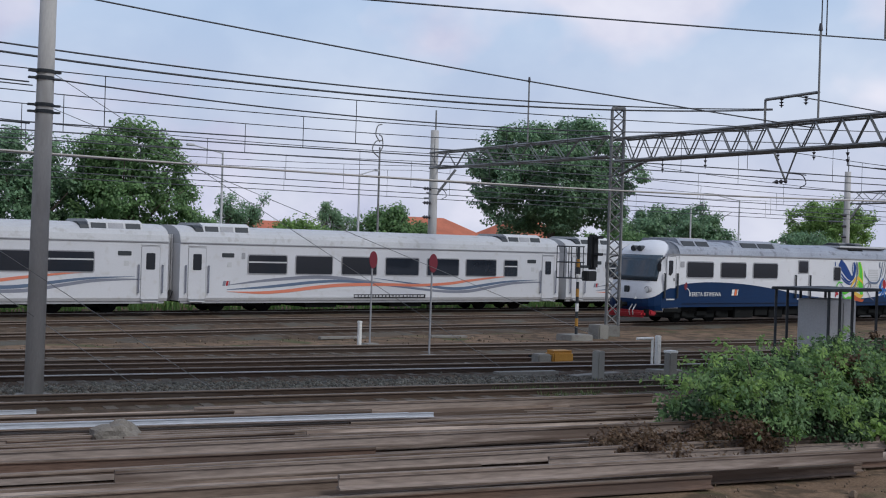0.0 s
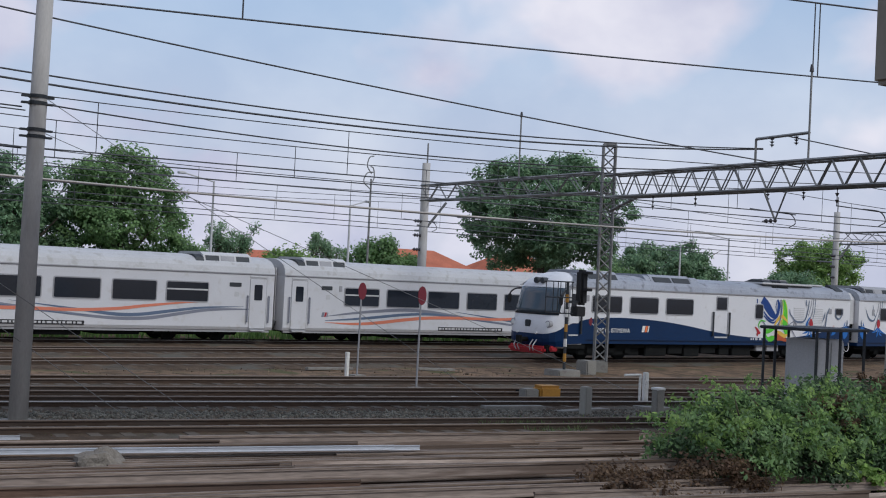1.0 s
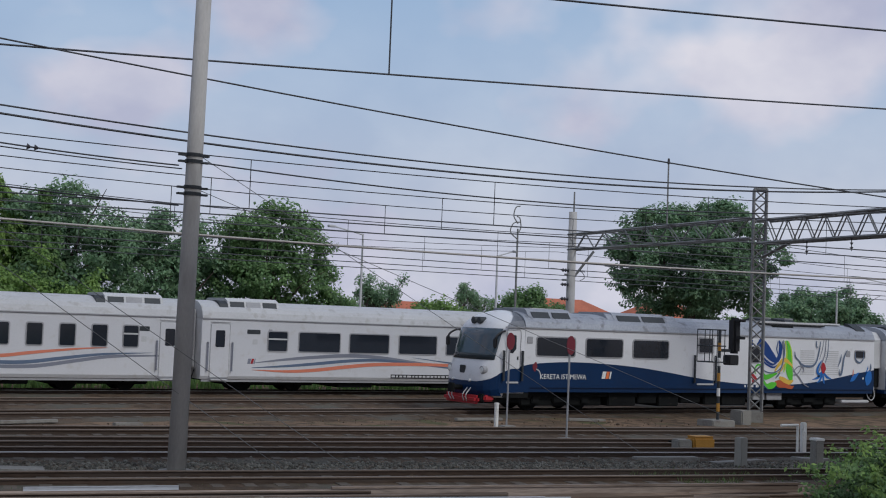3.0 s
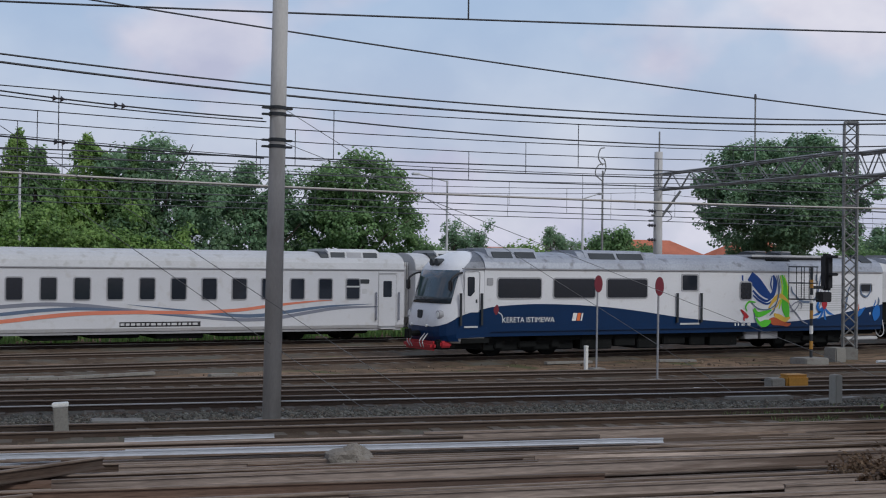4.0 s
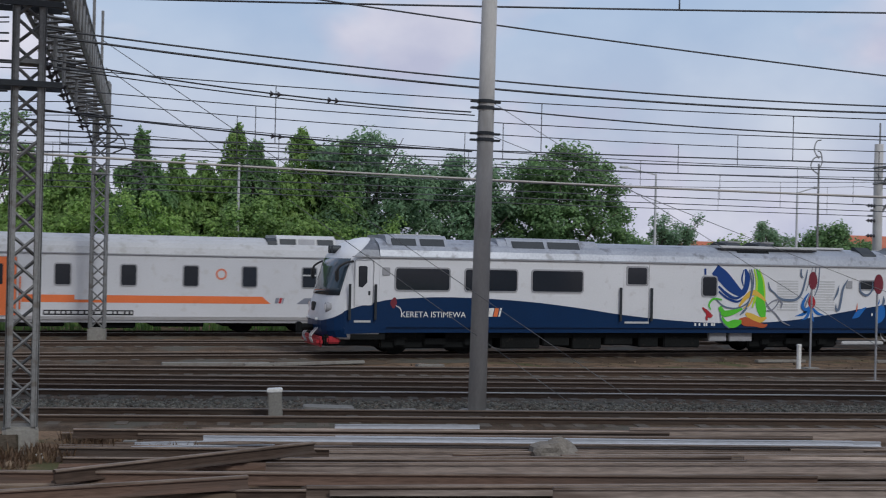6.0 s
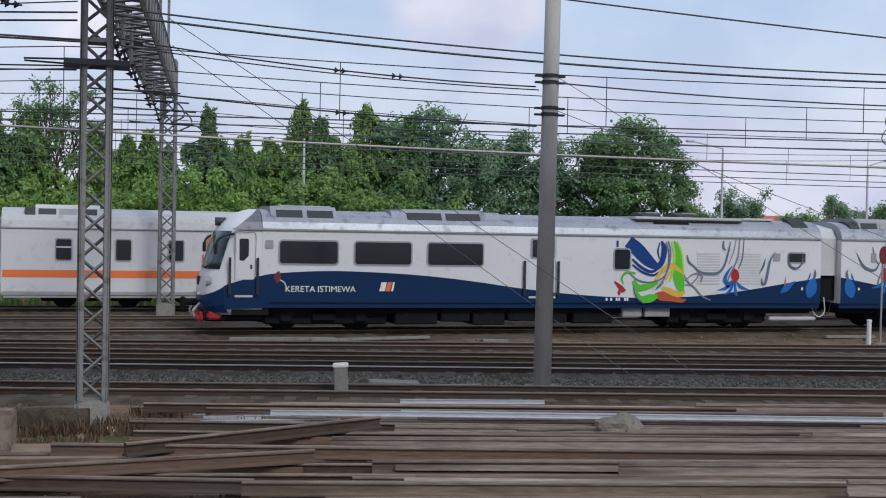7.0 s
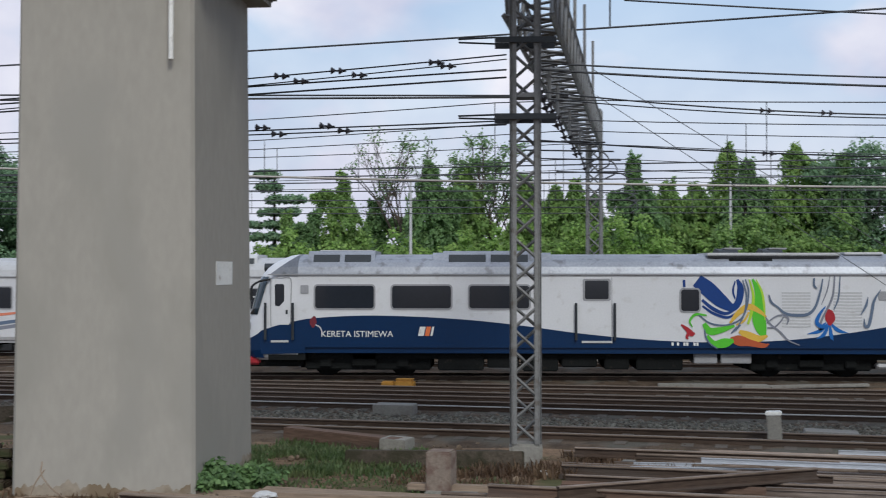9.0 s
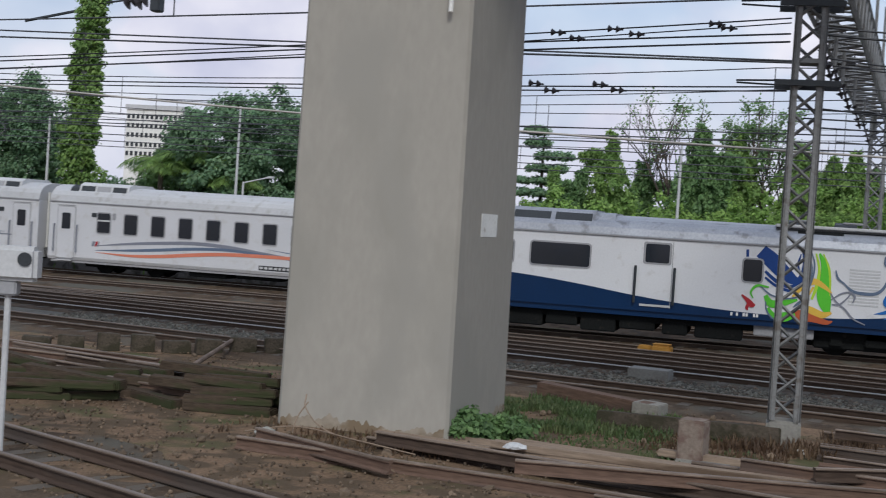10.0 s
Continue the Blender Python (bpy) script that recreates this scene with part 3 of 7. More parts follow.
def nose(parent):
    """The raked driving cab: level rings from the skirt to the roof."""
    rings = [(0.5, -6.6, BW - 0.08), (0.75, -6.75, BW), (1.2, -6.77, BW), (1.6, -6.67, BW), (1.75, -6.61, BW), (2.8, -6.3, BW - 0.02), (2.95, -6.23, BW - 0.03), (3.12, -6.09, BW - 0.12), (3.3, -5.86, BW - 0.35), (3.46, -5.5, BW - 0.75), (3.5, -5.3, 0.2)]
    us = [-1, -0.97, -0.9, -0.78, -0.6, -0.4, -0.2, 0, 0.2, 0.4, 0.6, 0.78, 0.9, 0.97, 1]

    def pt(z, xf, w, u, off=0.0):
        return (xf + 0.5 * abs(u) ** 7 + 0.12 * u * u - off, w * u, z)
    bm = bmesh.new()
    rows = []
    for z, xf, w in rings:
        row = [bm.verts.new((-5.1, -w, z))] + [bm.verts.new(pt(z, xf, w, u)) for u in us] + [bm.verts.new((-5.1, w, z))]
        rows.append(row)
    for a, b in zip(rows, rows[1:]):
        for i in range(len(a) - 1):
            bm.faces.new((a[i], a[i + 1], b[i + 1], b[i]))
    bm.faces.new(rows[0])
    bm.faces.new(rows[-1][::-1])
    bmesh.ops.recalc_face_normals(bm, faces=bm.faces[:])
    c = part("cab", bm, M_WHITE, parent, "white raked driving cab", smooth=True)
    c.matrix_basis = pose(0.25, 0, 0)
    for s in (-1, 1):  # the silver roof reaches forward over the cab's shoulder with a slanting edge
        bm = bmesh.new()
        prev = None
        for z, w in ((2.9, BW - 0.005), (2.95, BW - 0.03), (3.12, BW - 0.12), (3.3, BW - 0.35), (3.46, BW - 0.75), (3.5, 0.2)):
            f = (z - 2.9) / 0.6
            cur = [bm.verts.new((x, s * (w + 0.012), z + 0.012)) for x in (-5.92 + 0.78 * f, -5.5 + 0.42 * f, -5.08)]
            if prev:
                for i in range(2):
                    bm.faces.new((prev[i], prev[i + 1], cur[i + 1], cur[i]))
            prev = cur
        bmesh.ops.solidify(bm, geom=bm.faces[:], thickness=0.008)
        bmesh.ops.recalc_face_normals(bm, faces=bm.faces[:])
        part("roof_shoulder", bm, M_ROOFB, c, "silver roof edge over the cab")
        part("gutter_rail", bbox(-5.95, -5.08, s * (BW + 0.012) - 0.02, s * (BW + 0.012) + 0.02, 2.9, 2.935), M_GREY, c)
    bm = bmesh.new()
    rows = []
    for z, xf in ((1.78, -6.601), (2.0, -6.536), (2.3, -6.448), (2.6, -6.359), (2.86, -6.272)):
        rows.append([bm.verts.new(pt(z, xf, BW, u, 0.015)) for u in us[2:-2]])
    for a, b in zip(rows, rows[1:]):
        for i in range(len(a) - 1):
            bm.faces.new((a[i], a[i + 1], b[i + 1], b[i]))
    ext = bmesh.ops.extrude_face_region(bm, geom=bm.faces[:])
    for v in ext["geom"]:
        if isinstance(v, bmesh.types.BMVert):
            v.co.x -= 0.012
    bmesh.ops.recalc_face_normals(bm, faces=bm.faces[:])
    part("windscreen", bm, M_SCREEN, c, "bluish tinted windscreen", smooth=True)
    for s in (-0.72, 0.72):
        x, y, z = pt(1.42, -6.72, BW, s)
        lamp = part("headlight", rod(bmesh.new(), (x - 0.02, y, z), (x + 0.12, y, z), 0.14, 0.17, seg=16), M_GREY, c)
        part("lens", rod(bmesh.new(), (x - 0.035, y, z), (x - 0.02, y, z), 0.09, 0.1, seg=16), M_LAMP, lamp)
        part("marker_light", rod(bmesh.new(), (-6.82, s * 0.75, 1.05), (-6.6, s * 0.75, 1.05), 0.045, seg=10), M_LAMP, c)
    x, y, z = pt(1.3, -6.75, BW, 0)
    part("emblem", bbox(x - 0.03, x + 0.05, -0.14, 0.14, 1.28, 1.55, 0.02), M_DARK, c)
    for s in (-0.18, 0.18):
        part("roof_lamp", rod(bmesh.new(), (-6.26, s, 3.12), (-6.0, s, 3.12), 0.12, seg=14), M_DARK, c)
    for s in (-1, 1):
        bm = bmesh.new()
        pts = spline([(-5.9, s * 1.3, 2.78), (-6.15, s * 1.46, 2.74), (-6.36, s * 1.5, 2.62), (-6.42, s * 1.5, 2.5)], 4)
        tube(bm, pts, 0.035, 6)
        arm = part("mirror_arm", bm, M_BLACK, c)
        part("mirror", bbox(-6.48, -6.38, s * 1.5 - 0.1, s * 1.5 + 0.1, 2.18, 2.54, 0.04), M_BLACK, arm)
    bm = bmesh.new()
    rows = []
    for f in (0.0, 0.33, 0.66, 1.0):
        row = []
        for u, zt in ((-1, 1.32), (-0.97, 1.24), (-0.9, 1.14), (-0.78, 1.07), (-0.6, 1.03), (-0.4, 1.03), (0, 1.03), (0.4, 1.03), (0.6, 1.03), (0.78, 1.07), (0.9, 1.14), (0.97, 1.24), (1, 1.32)):
            z = 0.56 + (zt - 0.56) * f
            x, y, z = pt(z, -6.66 - 0.1 * min(1, (z - 0.56) / 0.2), BW + 0.006, u, 0.012)
            row.append(bm.verts.new((x, y, z)))
        rows.append(row)
    for a, b in zip(rows, rows[1:]):
        for i in range(len(a) - 1):
            bm.faces.new((a[i], a[i + 1], b[i + 1], b[i]))
    bmesh.ops.recalc_face_normals(bm, faces=bm.faces[:])
    part("blue_apron", bm, M_BLUE, c, "navy blue lower edge of the cab")
    # lower fairing and the red obstacle guard
    bm = bmesh.new()
    box(bm, -6.67, -5.0, -1.15, 1.15, 0.3, 0.62, 0.05)
    part("lower_fairing", bm, M_UNDER, c)
    bm = bmesh.new()
    box(bm, -6.86, -6.6, -1.05, 1.05, 0.26, 0.56, 0.1)
    box(bm, -6.6, -6.2, -1.22, -1.05, 0.36, 0.58, 0.05)
    box(bm, -6.6, -6.2, 1.05, 1.22, 0.36, 0.58, 0.05)
    part("obstacle_guard", bm, M_RED, c, "bright red obstacle guard")
    bm = rod(bmesh.new(), (-7.15, 0, 0.78), (-6.55, 0, 0.78), 0.09)
    box(bm, -7.25, -7.1, -0.14, 0.14, 0.62, 0.94, 0.03)
    part("coupler", bm, M_UNDER, c)
    for y in (-0.55, -0.35, 0.35, 0.55):
        bm = bmesh.new()
        pts = spline([(-6.73, y, 0.8), (-6.93, y, 0.55), (-6.85, y * 0.9, 0.35)], 4)
        tube(bm, pts, 0.022, 6)
        part("brake_hose", bm, M_LTGREY, c)


def blue_band(parent, pts, sill=0.86):
    S = spline([(x, z, 0) for x, z in pts], 8)
    bm = bmesh.new()
    rows = [(bm.verts.new((p.x, -BW - 0.002, sill)), bm.verts.new((p.x, -BW - 0.002, max(p.y, sill + 0.01)))) for p in S]
    for a, b in zip(rows, rows[1:]):
        bm.faces.new((a[0], b[0], b[1], a[1]))
    ext = bmesh.ops.extrude_face_region(bm, geom=bm.faces[:])
    for v in ext["geom"]:
        if isinstance(v, bmesh.types.BMVert):
            v.co.y -= 0.003
    bmesh.ops.recalc_face_normals(bm, faces=bm.faces[:])
    part("blue_wave", bm, M_BLUE, parent, "navy blue wave along the lower side")


def flower(parent, x, z, s, flip=1, colour=None):
    """One painted sprig: a red bud with blue leaves and dark tendrils."""
    y = -BW - 0.009
    part("red_bud", ribbon(bmesh.new(), [(x, z - 0.22 * s, 0.08 * s), (x + 0.02, z, 0.34 * s), (x, z + 0.22 * s, 0.26 * s), (x - 0.03, z + 0.34 * s, 0.05 * s)], y - 0.006), M_RED, parent)
    for k, (dx, dz) in enumerate(((-0.6, -0.35), (-0.35, -0.55), (0.1, -0.62), (0.5, -0.3))):
        part("blue_petal", ribbon(bmesh.new(), [(x, z - 0.1 * s, 0.03), (x + dx * 0.55 * s * flip, z - 0.2 * s + dz * 0.6 * s, 0.13 * s), (x + dx * 1.3 * s * flip, z - 0.25 * s + dz * 0.8 * s, 0.01)], y - 0.001 * k), colour or M_SKY, parent)
    for k, pts in enumerate(([(0.15, 1.2, 0.04), (0.08, 0.6, 0.06), (-0.2, 0.0, 0.06), (-0.28, -0.28, 0.07), (-0.15, -0.26, 0.02)], [(0.3, 1.2, 0.03), (0.25, 0.6, 0.05), (0.12, 0.25, 0.03)], [(0.02, 1.2, 0.02), (-0.06, 0.8, 0.035), (-0.22, 0.4, 0.02)])):
        part("tendril", ribbon(bmesh.new(), [(x + dx, z + dz, w) for dx, dz, w in pts], y - 0.001 * k), M_STRIPE if k % 2 else M_STRIPE2, parent)


def painted_drop(parent, x, flip=1):
    """A bright blue drop with a dark tip where the wave meets the car's end."""
    y = -BW - 0.012
    part("blue_drop", ribbon(bmesh.new(), [(x + 0.12 * flip, 1.7, 0.05), (x + 0.06 * flip, 1.52, 0.3), (x, 1.3, 0.4), (x - 0.04 * flip, 1.1, 0.2), (x - 0.04 * flip, 1.04, 0.04)], y), M_SKY, parent)
    part("dark_tip", ribbon(bmesh.new(), [(x + 0.1 * flip, 1.62, 0.08), (x + 0.14 * flip, 1.8, 0.09), (x + 0.13 * flip, 1.95, 0.02)], y - 0.004), M_STRIPE, parent)
    part("blue_stroke", ribbon(bmesh.new(), [(x - 0.17 * flip, 1.55, 0.02), (x - 0.06 * flip, 1.72, 0.05), (x - 0.03 * flip, 1.85, 0.01)], y - 0.004), M_SKY, parent)
    part("white_dot", ribbon(bmesh.new(), [(x - 0.32 * flip, 1.28, 0.03), (x - 0.32 * flip, 1.33, 0.07), (x - 0.32 * flip, 1.38, 0.03)], y), M_PALE, parent)


def painted_leaf(parent, x, z, flip=1):
    """A slanting blue leaf with a thin red tip beside it."""
    y = -BW - 0.012
    part("blue_leaf", ribbon(bmesh.new(), [(x - 0.3 * flip, z - 0.22, 0.03), (x - 0.12 * flip, z - 0.1, 0.2), (x + 0.05 * flip, z + 0.03, 0.14), (x + 0.25 * flip, z + 0.16, 0.01)], y), M_SKY, parent)
    part("red_tip", ribbon(bmesh.new(), [(x - 0.16 * flip, z, 0.02), (x - 0.13 * flip, z + 0.12, 0.05), (x - 0.12 * flip, z + 0.28, 0.01)], y - 0.004), M_CORAL, parent)


def lead_car():
    t = empty("railcar", pose(0, 38, 0), "blue and white driving railcar with a raked cab", "railcar", "cars of the blue train")
    shell(t, BW, 0.86, 2.9, 3.5, -4.86, 13.1, M_WHITE, M_ROOFB)
    nose(t)
    blue_band(t, [(-5.92, 1.32), (-5.76, 1.38), (-5.4, 1.49), (-4.93, 1.6), (-4.36, 1.69), (-3.0, 1.76), (-1.5, 1.73), (0, 1.64), (1.5, 1.48), (3.0, 1.28), (4.5, 1.13), (6.0, 1.04), (7.5, 1.03), (9.0, 1.1), (10.5, 1.28), (12.0, 1.52), (13.1, 1.68)])
    part("skirt", bbox(-5.1, 13.1, -BW + 0.05, BW - 0.05, 0.7, 0.86), M_BLUE, t)
    part("cab_side_panel", panel([(-5.9, 0.66), (-4.64, 0.7), (-4.64, 1.0), (-5.85, 1.0), (-5.9, 0.98)], -BW - 0.003, 0.004), M_BLUE, t)
    part("cab_skirt", bbox(-5.7, -4.65, -BW + 0.03, BW - 0.03, 0.5, 0.86), M_UNDER, t)
    part("underframe", bbox(-5.0, 12.9, -1.1, 1.1, 0.52, 0.72), M_UNDER, t)
    for x0, x1 in ((-4.36, -2.7), (-2.18, -0.52), (0.0, 1.68)):
        window(t, x0, x1, 1.97, 2.6, BW, 0.08)
    window(t, 5.92, 6.42, 1.9, 2.5, BW, 0.08)
    window(t, 11.93, 12.5, 2.18, 2.45, BW, 0.04)
    part("small_hatch", panel(rounded(11.37, 11.62, 2.2, 2.45, 0.03), -BW, 0.015), M_GREY, t)
    # doors
    d = part("cab_door", panel(rounded(-5.6, -5.08, 1.5, 2.79, 0.05), -BW, 0.012), M_WHITE, t)
    part("door_seal", ribbon(bmesh.new(), [(-5.62, 1.45, 0.02), (-5.63, 2.2, 0.02), (-5.62, 2.79, 0.02), (-5.34, 2.82, 0.02), (-5.06, 2.79, 0.02), (-5.05, 2.2, 0.02), (-5.06, 1.52, 0.02)], -BW - 0.002), M_GREY, d)
    part("door_window", panel([(-5.5, 2.04), (-5.38, 2.02), (-5.24, 2.17), (-5.24, 2.62), (-5.28, 2.65), (-5.47, 2.65), (-5.51, 2.62)], -BW - 0.012, 0.006), M_GLASS, d)
    part("door_lock", panel(rounded(-5.2, -5.14, 1.8, 1.92, 0.015), -BW - 0.012, 0.012), M_DARK, d)
    for hx in (-5.77, -4.99, 2.99, 4.07):
        bm = rod(bmesh.new(), (hx, -BW - 0.07, 1.08), (hx, -BW - 0.07, 2.12), 0.04, seg=6)
        for hz in (1.1, 2.1):
            rod(bm, (hx, -BW - 0.07, hz), (hx, -BW + 0.01, hz), 0.02, seg=6)
        part("handrail", bm, M_DARK, t, "dark grey recessed grab rail")
    d = part("door", panel(rounded(3.1, 3.98, 1.29, 2.84, 0.03), -BW - 0.001, 0.006), M_WHITE, t)
    fr = part("window_frame", panel(rounded(3.18, 3.96, 2.18, 2.8, 0.06), -BW - 0.007, 0.012), M_GREY, d)
    part("pane", panel(rounded(3.24, 3.9, 2.23, 2.75, 0.05), -BW - 0.019, 0.006), M_GLASS, fr)
    part("door_edge", bbox(3.985, 4.0, -BW - 0.012, -BW, 0.98, 2.84), M_GREY, d)
    for x0 in (-5.62, 3.15):
        part("step_plate", panel([(x0, 1.0), (x0 + (0.5 if x0 < 0 else 0.85), 1.0), (x0 + (0.5 if x0 < 0 else 0.85), 1.06), (x0, 1.06)], -BW - 0.008, 0.02), M_LTGREY, t)
    part("speaker_box", panel(rounded(-4.78, -4.55, 2.38, 2.62, 0.03), -BW, 0.02), M_GREY, t)
    # writing
    cu = bpy.data.curves.new("words", "FONT")
    cu.body, cu.size, cu.extrude = "KERETA ISTIMEWA", 0.245, 0.002
    w = new("lettering", cu)
    w.parent, w.matrix_basis = t, pose(-4.2, -BW - 0.012, 1.16, 90, 0, 0)
    cu.materials.append(M_PALE)
    w["label"] = "white painted words"
    operator_mark(t, -1.45, 1.19, 0.26, BW + 0.006, M_PALE, M_ORANGE)
    part("red_bud", ribbon(bmesh.new(), [(-4.42, 1.42, 0.06), (-4.42, 1.58, 0.2), (-4.38, 1.74, 0.06)], -BW - 0.008), M_MAROON, t)
    part("pale_stem", ribbon(bmesh.new(), [(-4.35, 1.5, 0.03), (-4.22, 1.42, 0.04), (-4.15, 1.25, 0.02)], -BW - 0.008), M_LTGREY, t)
    for i, x in enumerate((5.65, 5.8, 5.98, 6.06, 6.26, 6.34, 6.75, 6.82)):
        part("text_bar", panel([(x, 0.93), (x + 0.06, 0.93), (x + 0.06, 1.02), (x, 1.02)], -BW - 0.006, 0.003), M_PALE, t)
    # painted art
    y = -BW - 0.008
    art = (
        ("blue_swirl", M_BLUE2, [(6.36, 2.75, 0.374), (6.68, 2.5, 0.432), (7.03, 2.18, 0.374), (7.34, 2.0, 0.216), (7.51, 2.16, 0.187), (7.57, 2.52, 0.187), (7.48, 2.78, 0.072)]),
        ("blue_swirl", M_BLUE2, [(6.5, 2.21, 0.072), (6.81, 1.96, 0.101), (7.17, 1.83, 0.086), (7.49, 2.0, 0.043)]),
        ("blue_swirl", M_BLUE2, [(6.51, 2.04, 0.058), (6.82, 1.83, 0.072), (7.2, 1.72, 0.072), (7.45, 1.85, 0.029)]),
        ("blue_swirl", M_BLUE2, [(7.42, 2.74, 0.029), (7.36, 2.46, 0.058), (7.42, 2.23, 0.029)]),
        ("blue_swirl", M_BLUE2, [(6.0, 2.77, 0.072), (6.01, 2.57, 0.072)]),
        ("green_swirl", M_GREEN, [(7.9, 2.79, 0.058), (8.05, 2.47, 0.187), (8.1, 2.12, 0.288), (8.07, 1.73, 0.36), (8.13, 1.43, 0.317), (8.22, 1.17, 0.115)]),
        ("lime_swirl", M_LIMEP, [(7.81, 2.78, 0.043), (7.92, 2.34, 0.072), (7.87, 1.87, 0.086), (7.77, 1.53, 0.058)]),
        ("lime_swirl", M_LIMEP, [(8.0, 2.78, 0.029), (8.16, 2.43, 0.058), (8.22, 2.05, 0.058), (8.24, 1.66, 0.029)]),
        ("yellow_swirl", M_SUNNY, [(7.27, 1.56, 0.058), (7.5, 1.84, 0.144), (7.79, 2.02, 0.173), (8.09, 1.89, 0.115), (8.28, 1.73, 0.043)]),
        ("yellow_swirl", M_SUNNY, [(7.45, 1.51, 0.043), (7.66, 1.63, 0.058), (7.8, 1.87, 0.058)]),
        ("yellow_swirl", M_SUNNY, [(7.52, 1.34, 0.086), (7.75, 1.23, 0.216), (8.06, 1.13, 0.187), (8.31, 1.21, 0.058)]),
        ("orange_swirl", M_BRICK, [(7.28, 1.13, 0.086), (7.51, 1.08, 0.288), (7.84, 1.01, 0.187), (8.19, 0.94, 0.13), (8.35, 0.98, 0.029)]),
        ("green_swirl", M_GREEN, [(6.55, 1.55, 0.115), (6.71, 1.34, 0.202), (7.01, 1.37, 0.173), (7.4, 1.49, 0.058)]),
        ("green_swirl", M_GREEN, [(6.63, 1.21, 0.086), (6.83, 0.99, 0.173), (7.12, 1.01, 0.259), (7.37, 1.08, 0.101)]),
        ("green_swirl", M_GREEN, [(6.63, 1.78, 0.043), (6.32, 1.8, 0.072), (6.16, 1.62, 0.058), (6.23, 1.45, 0.029)]),
        ("red_leaf", M_RED, [(5.92, 1.52, 0.043), (6.08, 1.39, 0.115), (6.2, 1.27, 0.158), (6.3, 1.27, 0.043)]),
        ("red_leaf", M_RED, [(6.16, 1.37, 0.043), (6.08, 1.19, 0.086), (6.11, 1.11, 0.029)]),
        ("dark_tendril", M_STRIPE, [(6.41, 1.79, 0.029), (6.73, 1.56, 0.043), (7.18, 1.51, 0.043), (7.57, 1.68, 0.043), (7.74, 2.02, 0.043), (7.79, 2.46, 0.043), (7.7, 2.79, 0.029)]),
        ("dark_tendril", M_STRIPE, [(6.57, 1.39, 0.029), (6.6, 1.18, 0.043), (6.71, 1.0, 0.043), (6.92, 0.85, 0.029)]),
        ("dark_tendril", M_STRIPE, [(7.63, 2.76, 0.029), (7.73, 2.33, 0.043), (7.66, 1.81, 0.043), (7.43, 1.35, 0.029)]),
        ("dark_tendril", M_STRIPE, [(7.3, 1.28, 0.029), (7.44, 1.41, 0.072), (7.57, 1.51, 0.029)]),
        ("grey_tendril", M_STRIPE, [(8.35, 2.36, 0.029), (8.42, 2.15, 0.058), (8.6, 2.01, 0.043), (8.78, 1.85, 0.072), (9.02, 1.79, 0.086), (9.41, 1.81, 0.086), (9.63, 2.02, 0.072), (9.77, 2.45, 0.058), (9.84, 2.8, 0.029)]),
        ("grey_tendril", M_STRIPE2, [(8.28, 1.56, 0.029), (8.52, 1.74, 0.043), (8.74, 1.79, 0.043), (8.88, 1.69, 0.058), (8.84, 1.52, 0.029)]),
        ("grey_tendril", M_STRIPE2, [(8.25, 1.74, 0.029), (8.41, 1.52, 0.043), (8.65, 1.33, 0.043), (8.88, 1.09, 0.043), (9.19, 0.95, 0.029)]),
        ("grey_tendril", M_STRIPE2, [(8.3, 1.44, 0.029), (8.49, 1.45, 0.043), (8.66, 1.6, 0.043), (8.81, 1.82, 0.029)]),
        ("dark_tendril", M_STRIPE, [(9.6, 2.82, 0.043), (9.6, 2.62, 0.058), (9.68, 2.53, 0.029)]),
        ("blue_drop", M_SKY, [(9.91, 2.03, 0.029), (9.75, 1.82, 0.086), (9.67, 1.6, 0.115), (9.78, 1.48, 0.101), (9.92, 1.58, 0.029)]),
        ("dark_tendril", M_STRIPE, [(11.43, 2.5, 0.02), (11.25, 2.2, 0.07), (11.17, 1.8, 0.08), (11.09, 1.5, 0.09), (10.99, 1.5, 0.07), (10.97, 1.7, 0.01)]),
        ("dark_tendril", M_STRIPE, [(11.9, 2.4, 0.02), (11.95, 2.1, 0.06), (12.2, 1.98, 0.07), (12.4, 2.15, 0.05), (12.42, 2.45, 0.01)]),
    )
    for k, (nm, m, pts) in enumerate(art):
        part(nm, ribbon(bmesh.new(), pts, y - 0.0008 * k, 0.003), m, t)
    part("dark_tendril", ribbon(bmesh.new(), [(11.08, 2.3, 0.01), (11.02, 2.05, 0.07), (10.88, 1.8, 0.02)], -BW - 0.03), M_STRIPE, t)
    flower(t, 10.02, 1.68, 0.8)
    painted_leaf(t, 11.95, 1.42)
    painted_drop(t, 12.75)
    for x0 in (8.68, 10.1):
        lv = part("louvre_panel", panel(rounded(x0, x0 + 0.85, 1.4, 2.5, 0.03), -BW, 0.003), M_WHITE, t)
        for k in range(12):
            z = 1.45 + k * 0.085
            part("louvre_slat", bbox(x0 + 0.03, x0 + 0.82, -BW - 0.012, -BW - 0.003, z, z + 0.045), M_LTGREY, lv)
    # roof gear
    for x0, x1 in ((-4.6, -2.7), (-0.75, 1.75)):
        sec = [(-1.36, 3.08), (-1.0, 3.53), (-0.9, 3.59), (0.9, 3.59), (1.0, 3.53), (1.36, 3.08)]
        u = part("roof_unit", extrude_x(sec, x0, x1), M_ROOFB, t)
        n = 2
        for i in range(n):
            gx = x0 + 0.16 + i * (x1 - x0 - 0.12) / n
            bm = slanted_plate(gx, gx + (x1 - x0) / n - 0.2, -1.312, 3.16, -1.05, 3.485)
            part("grille", bm, M_DARK, u)
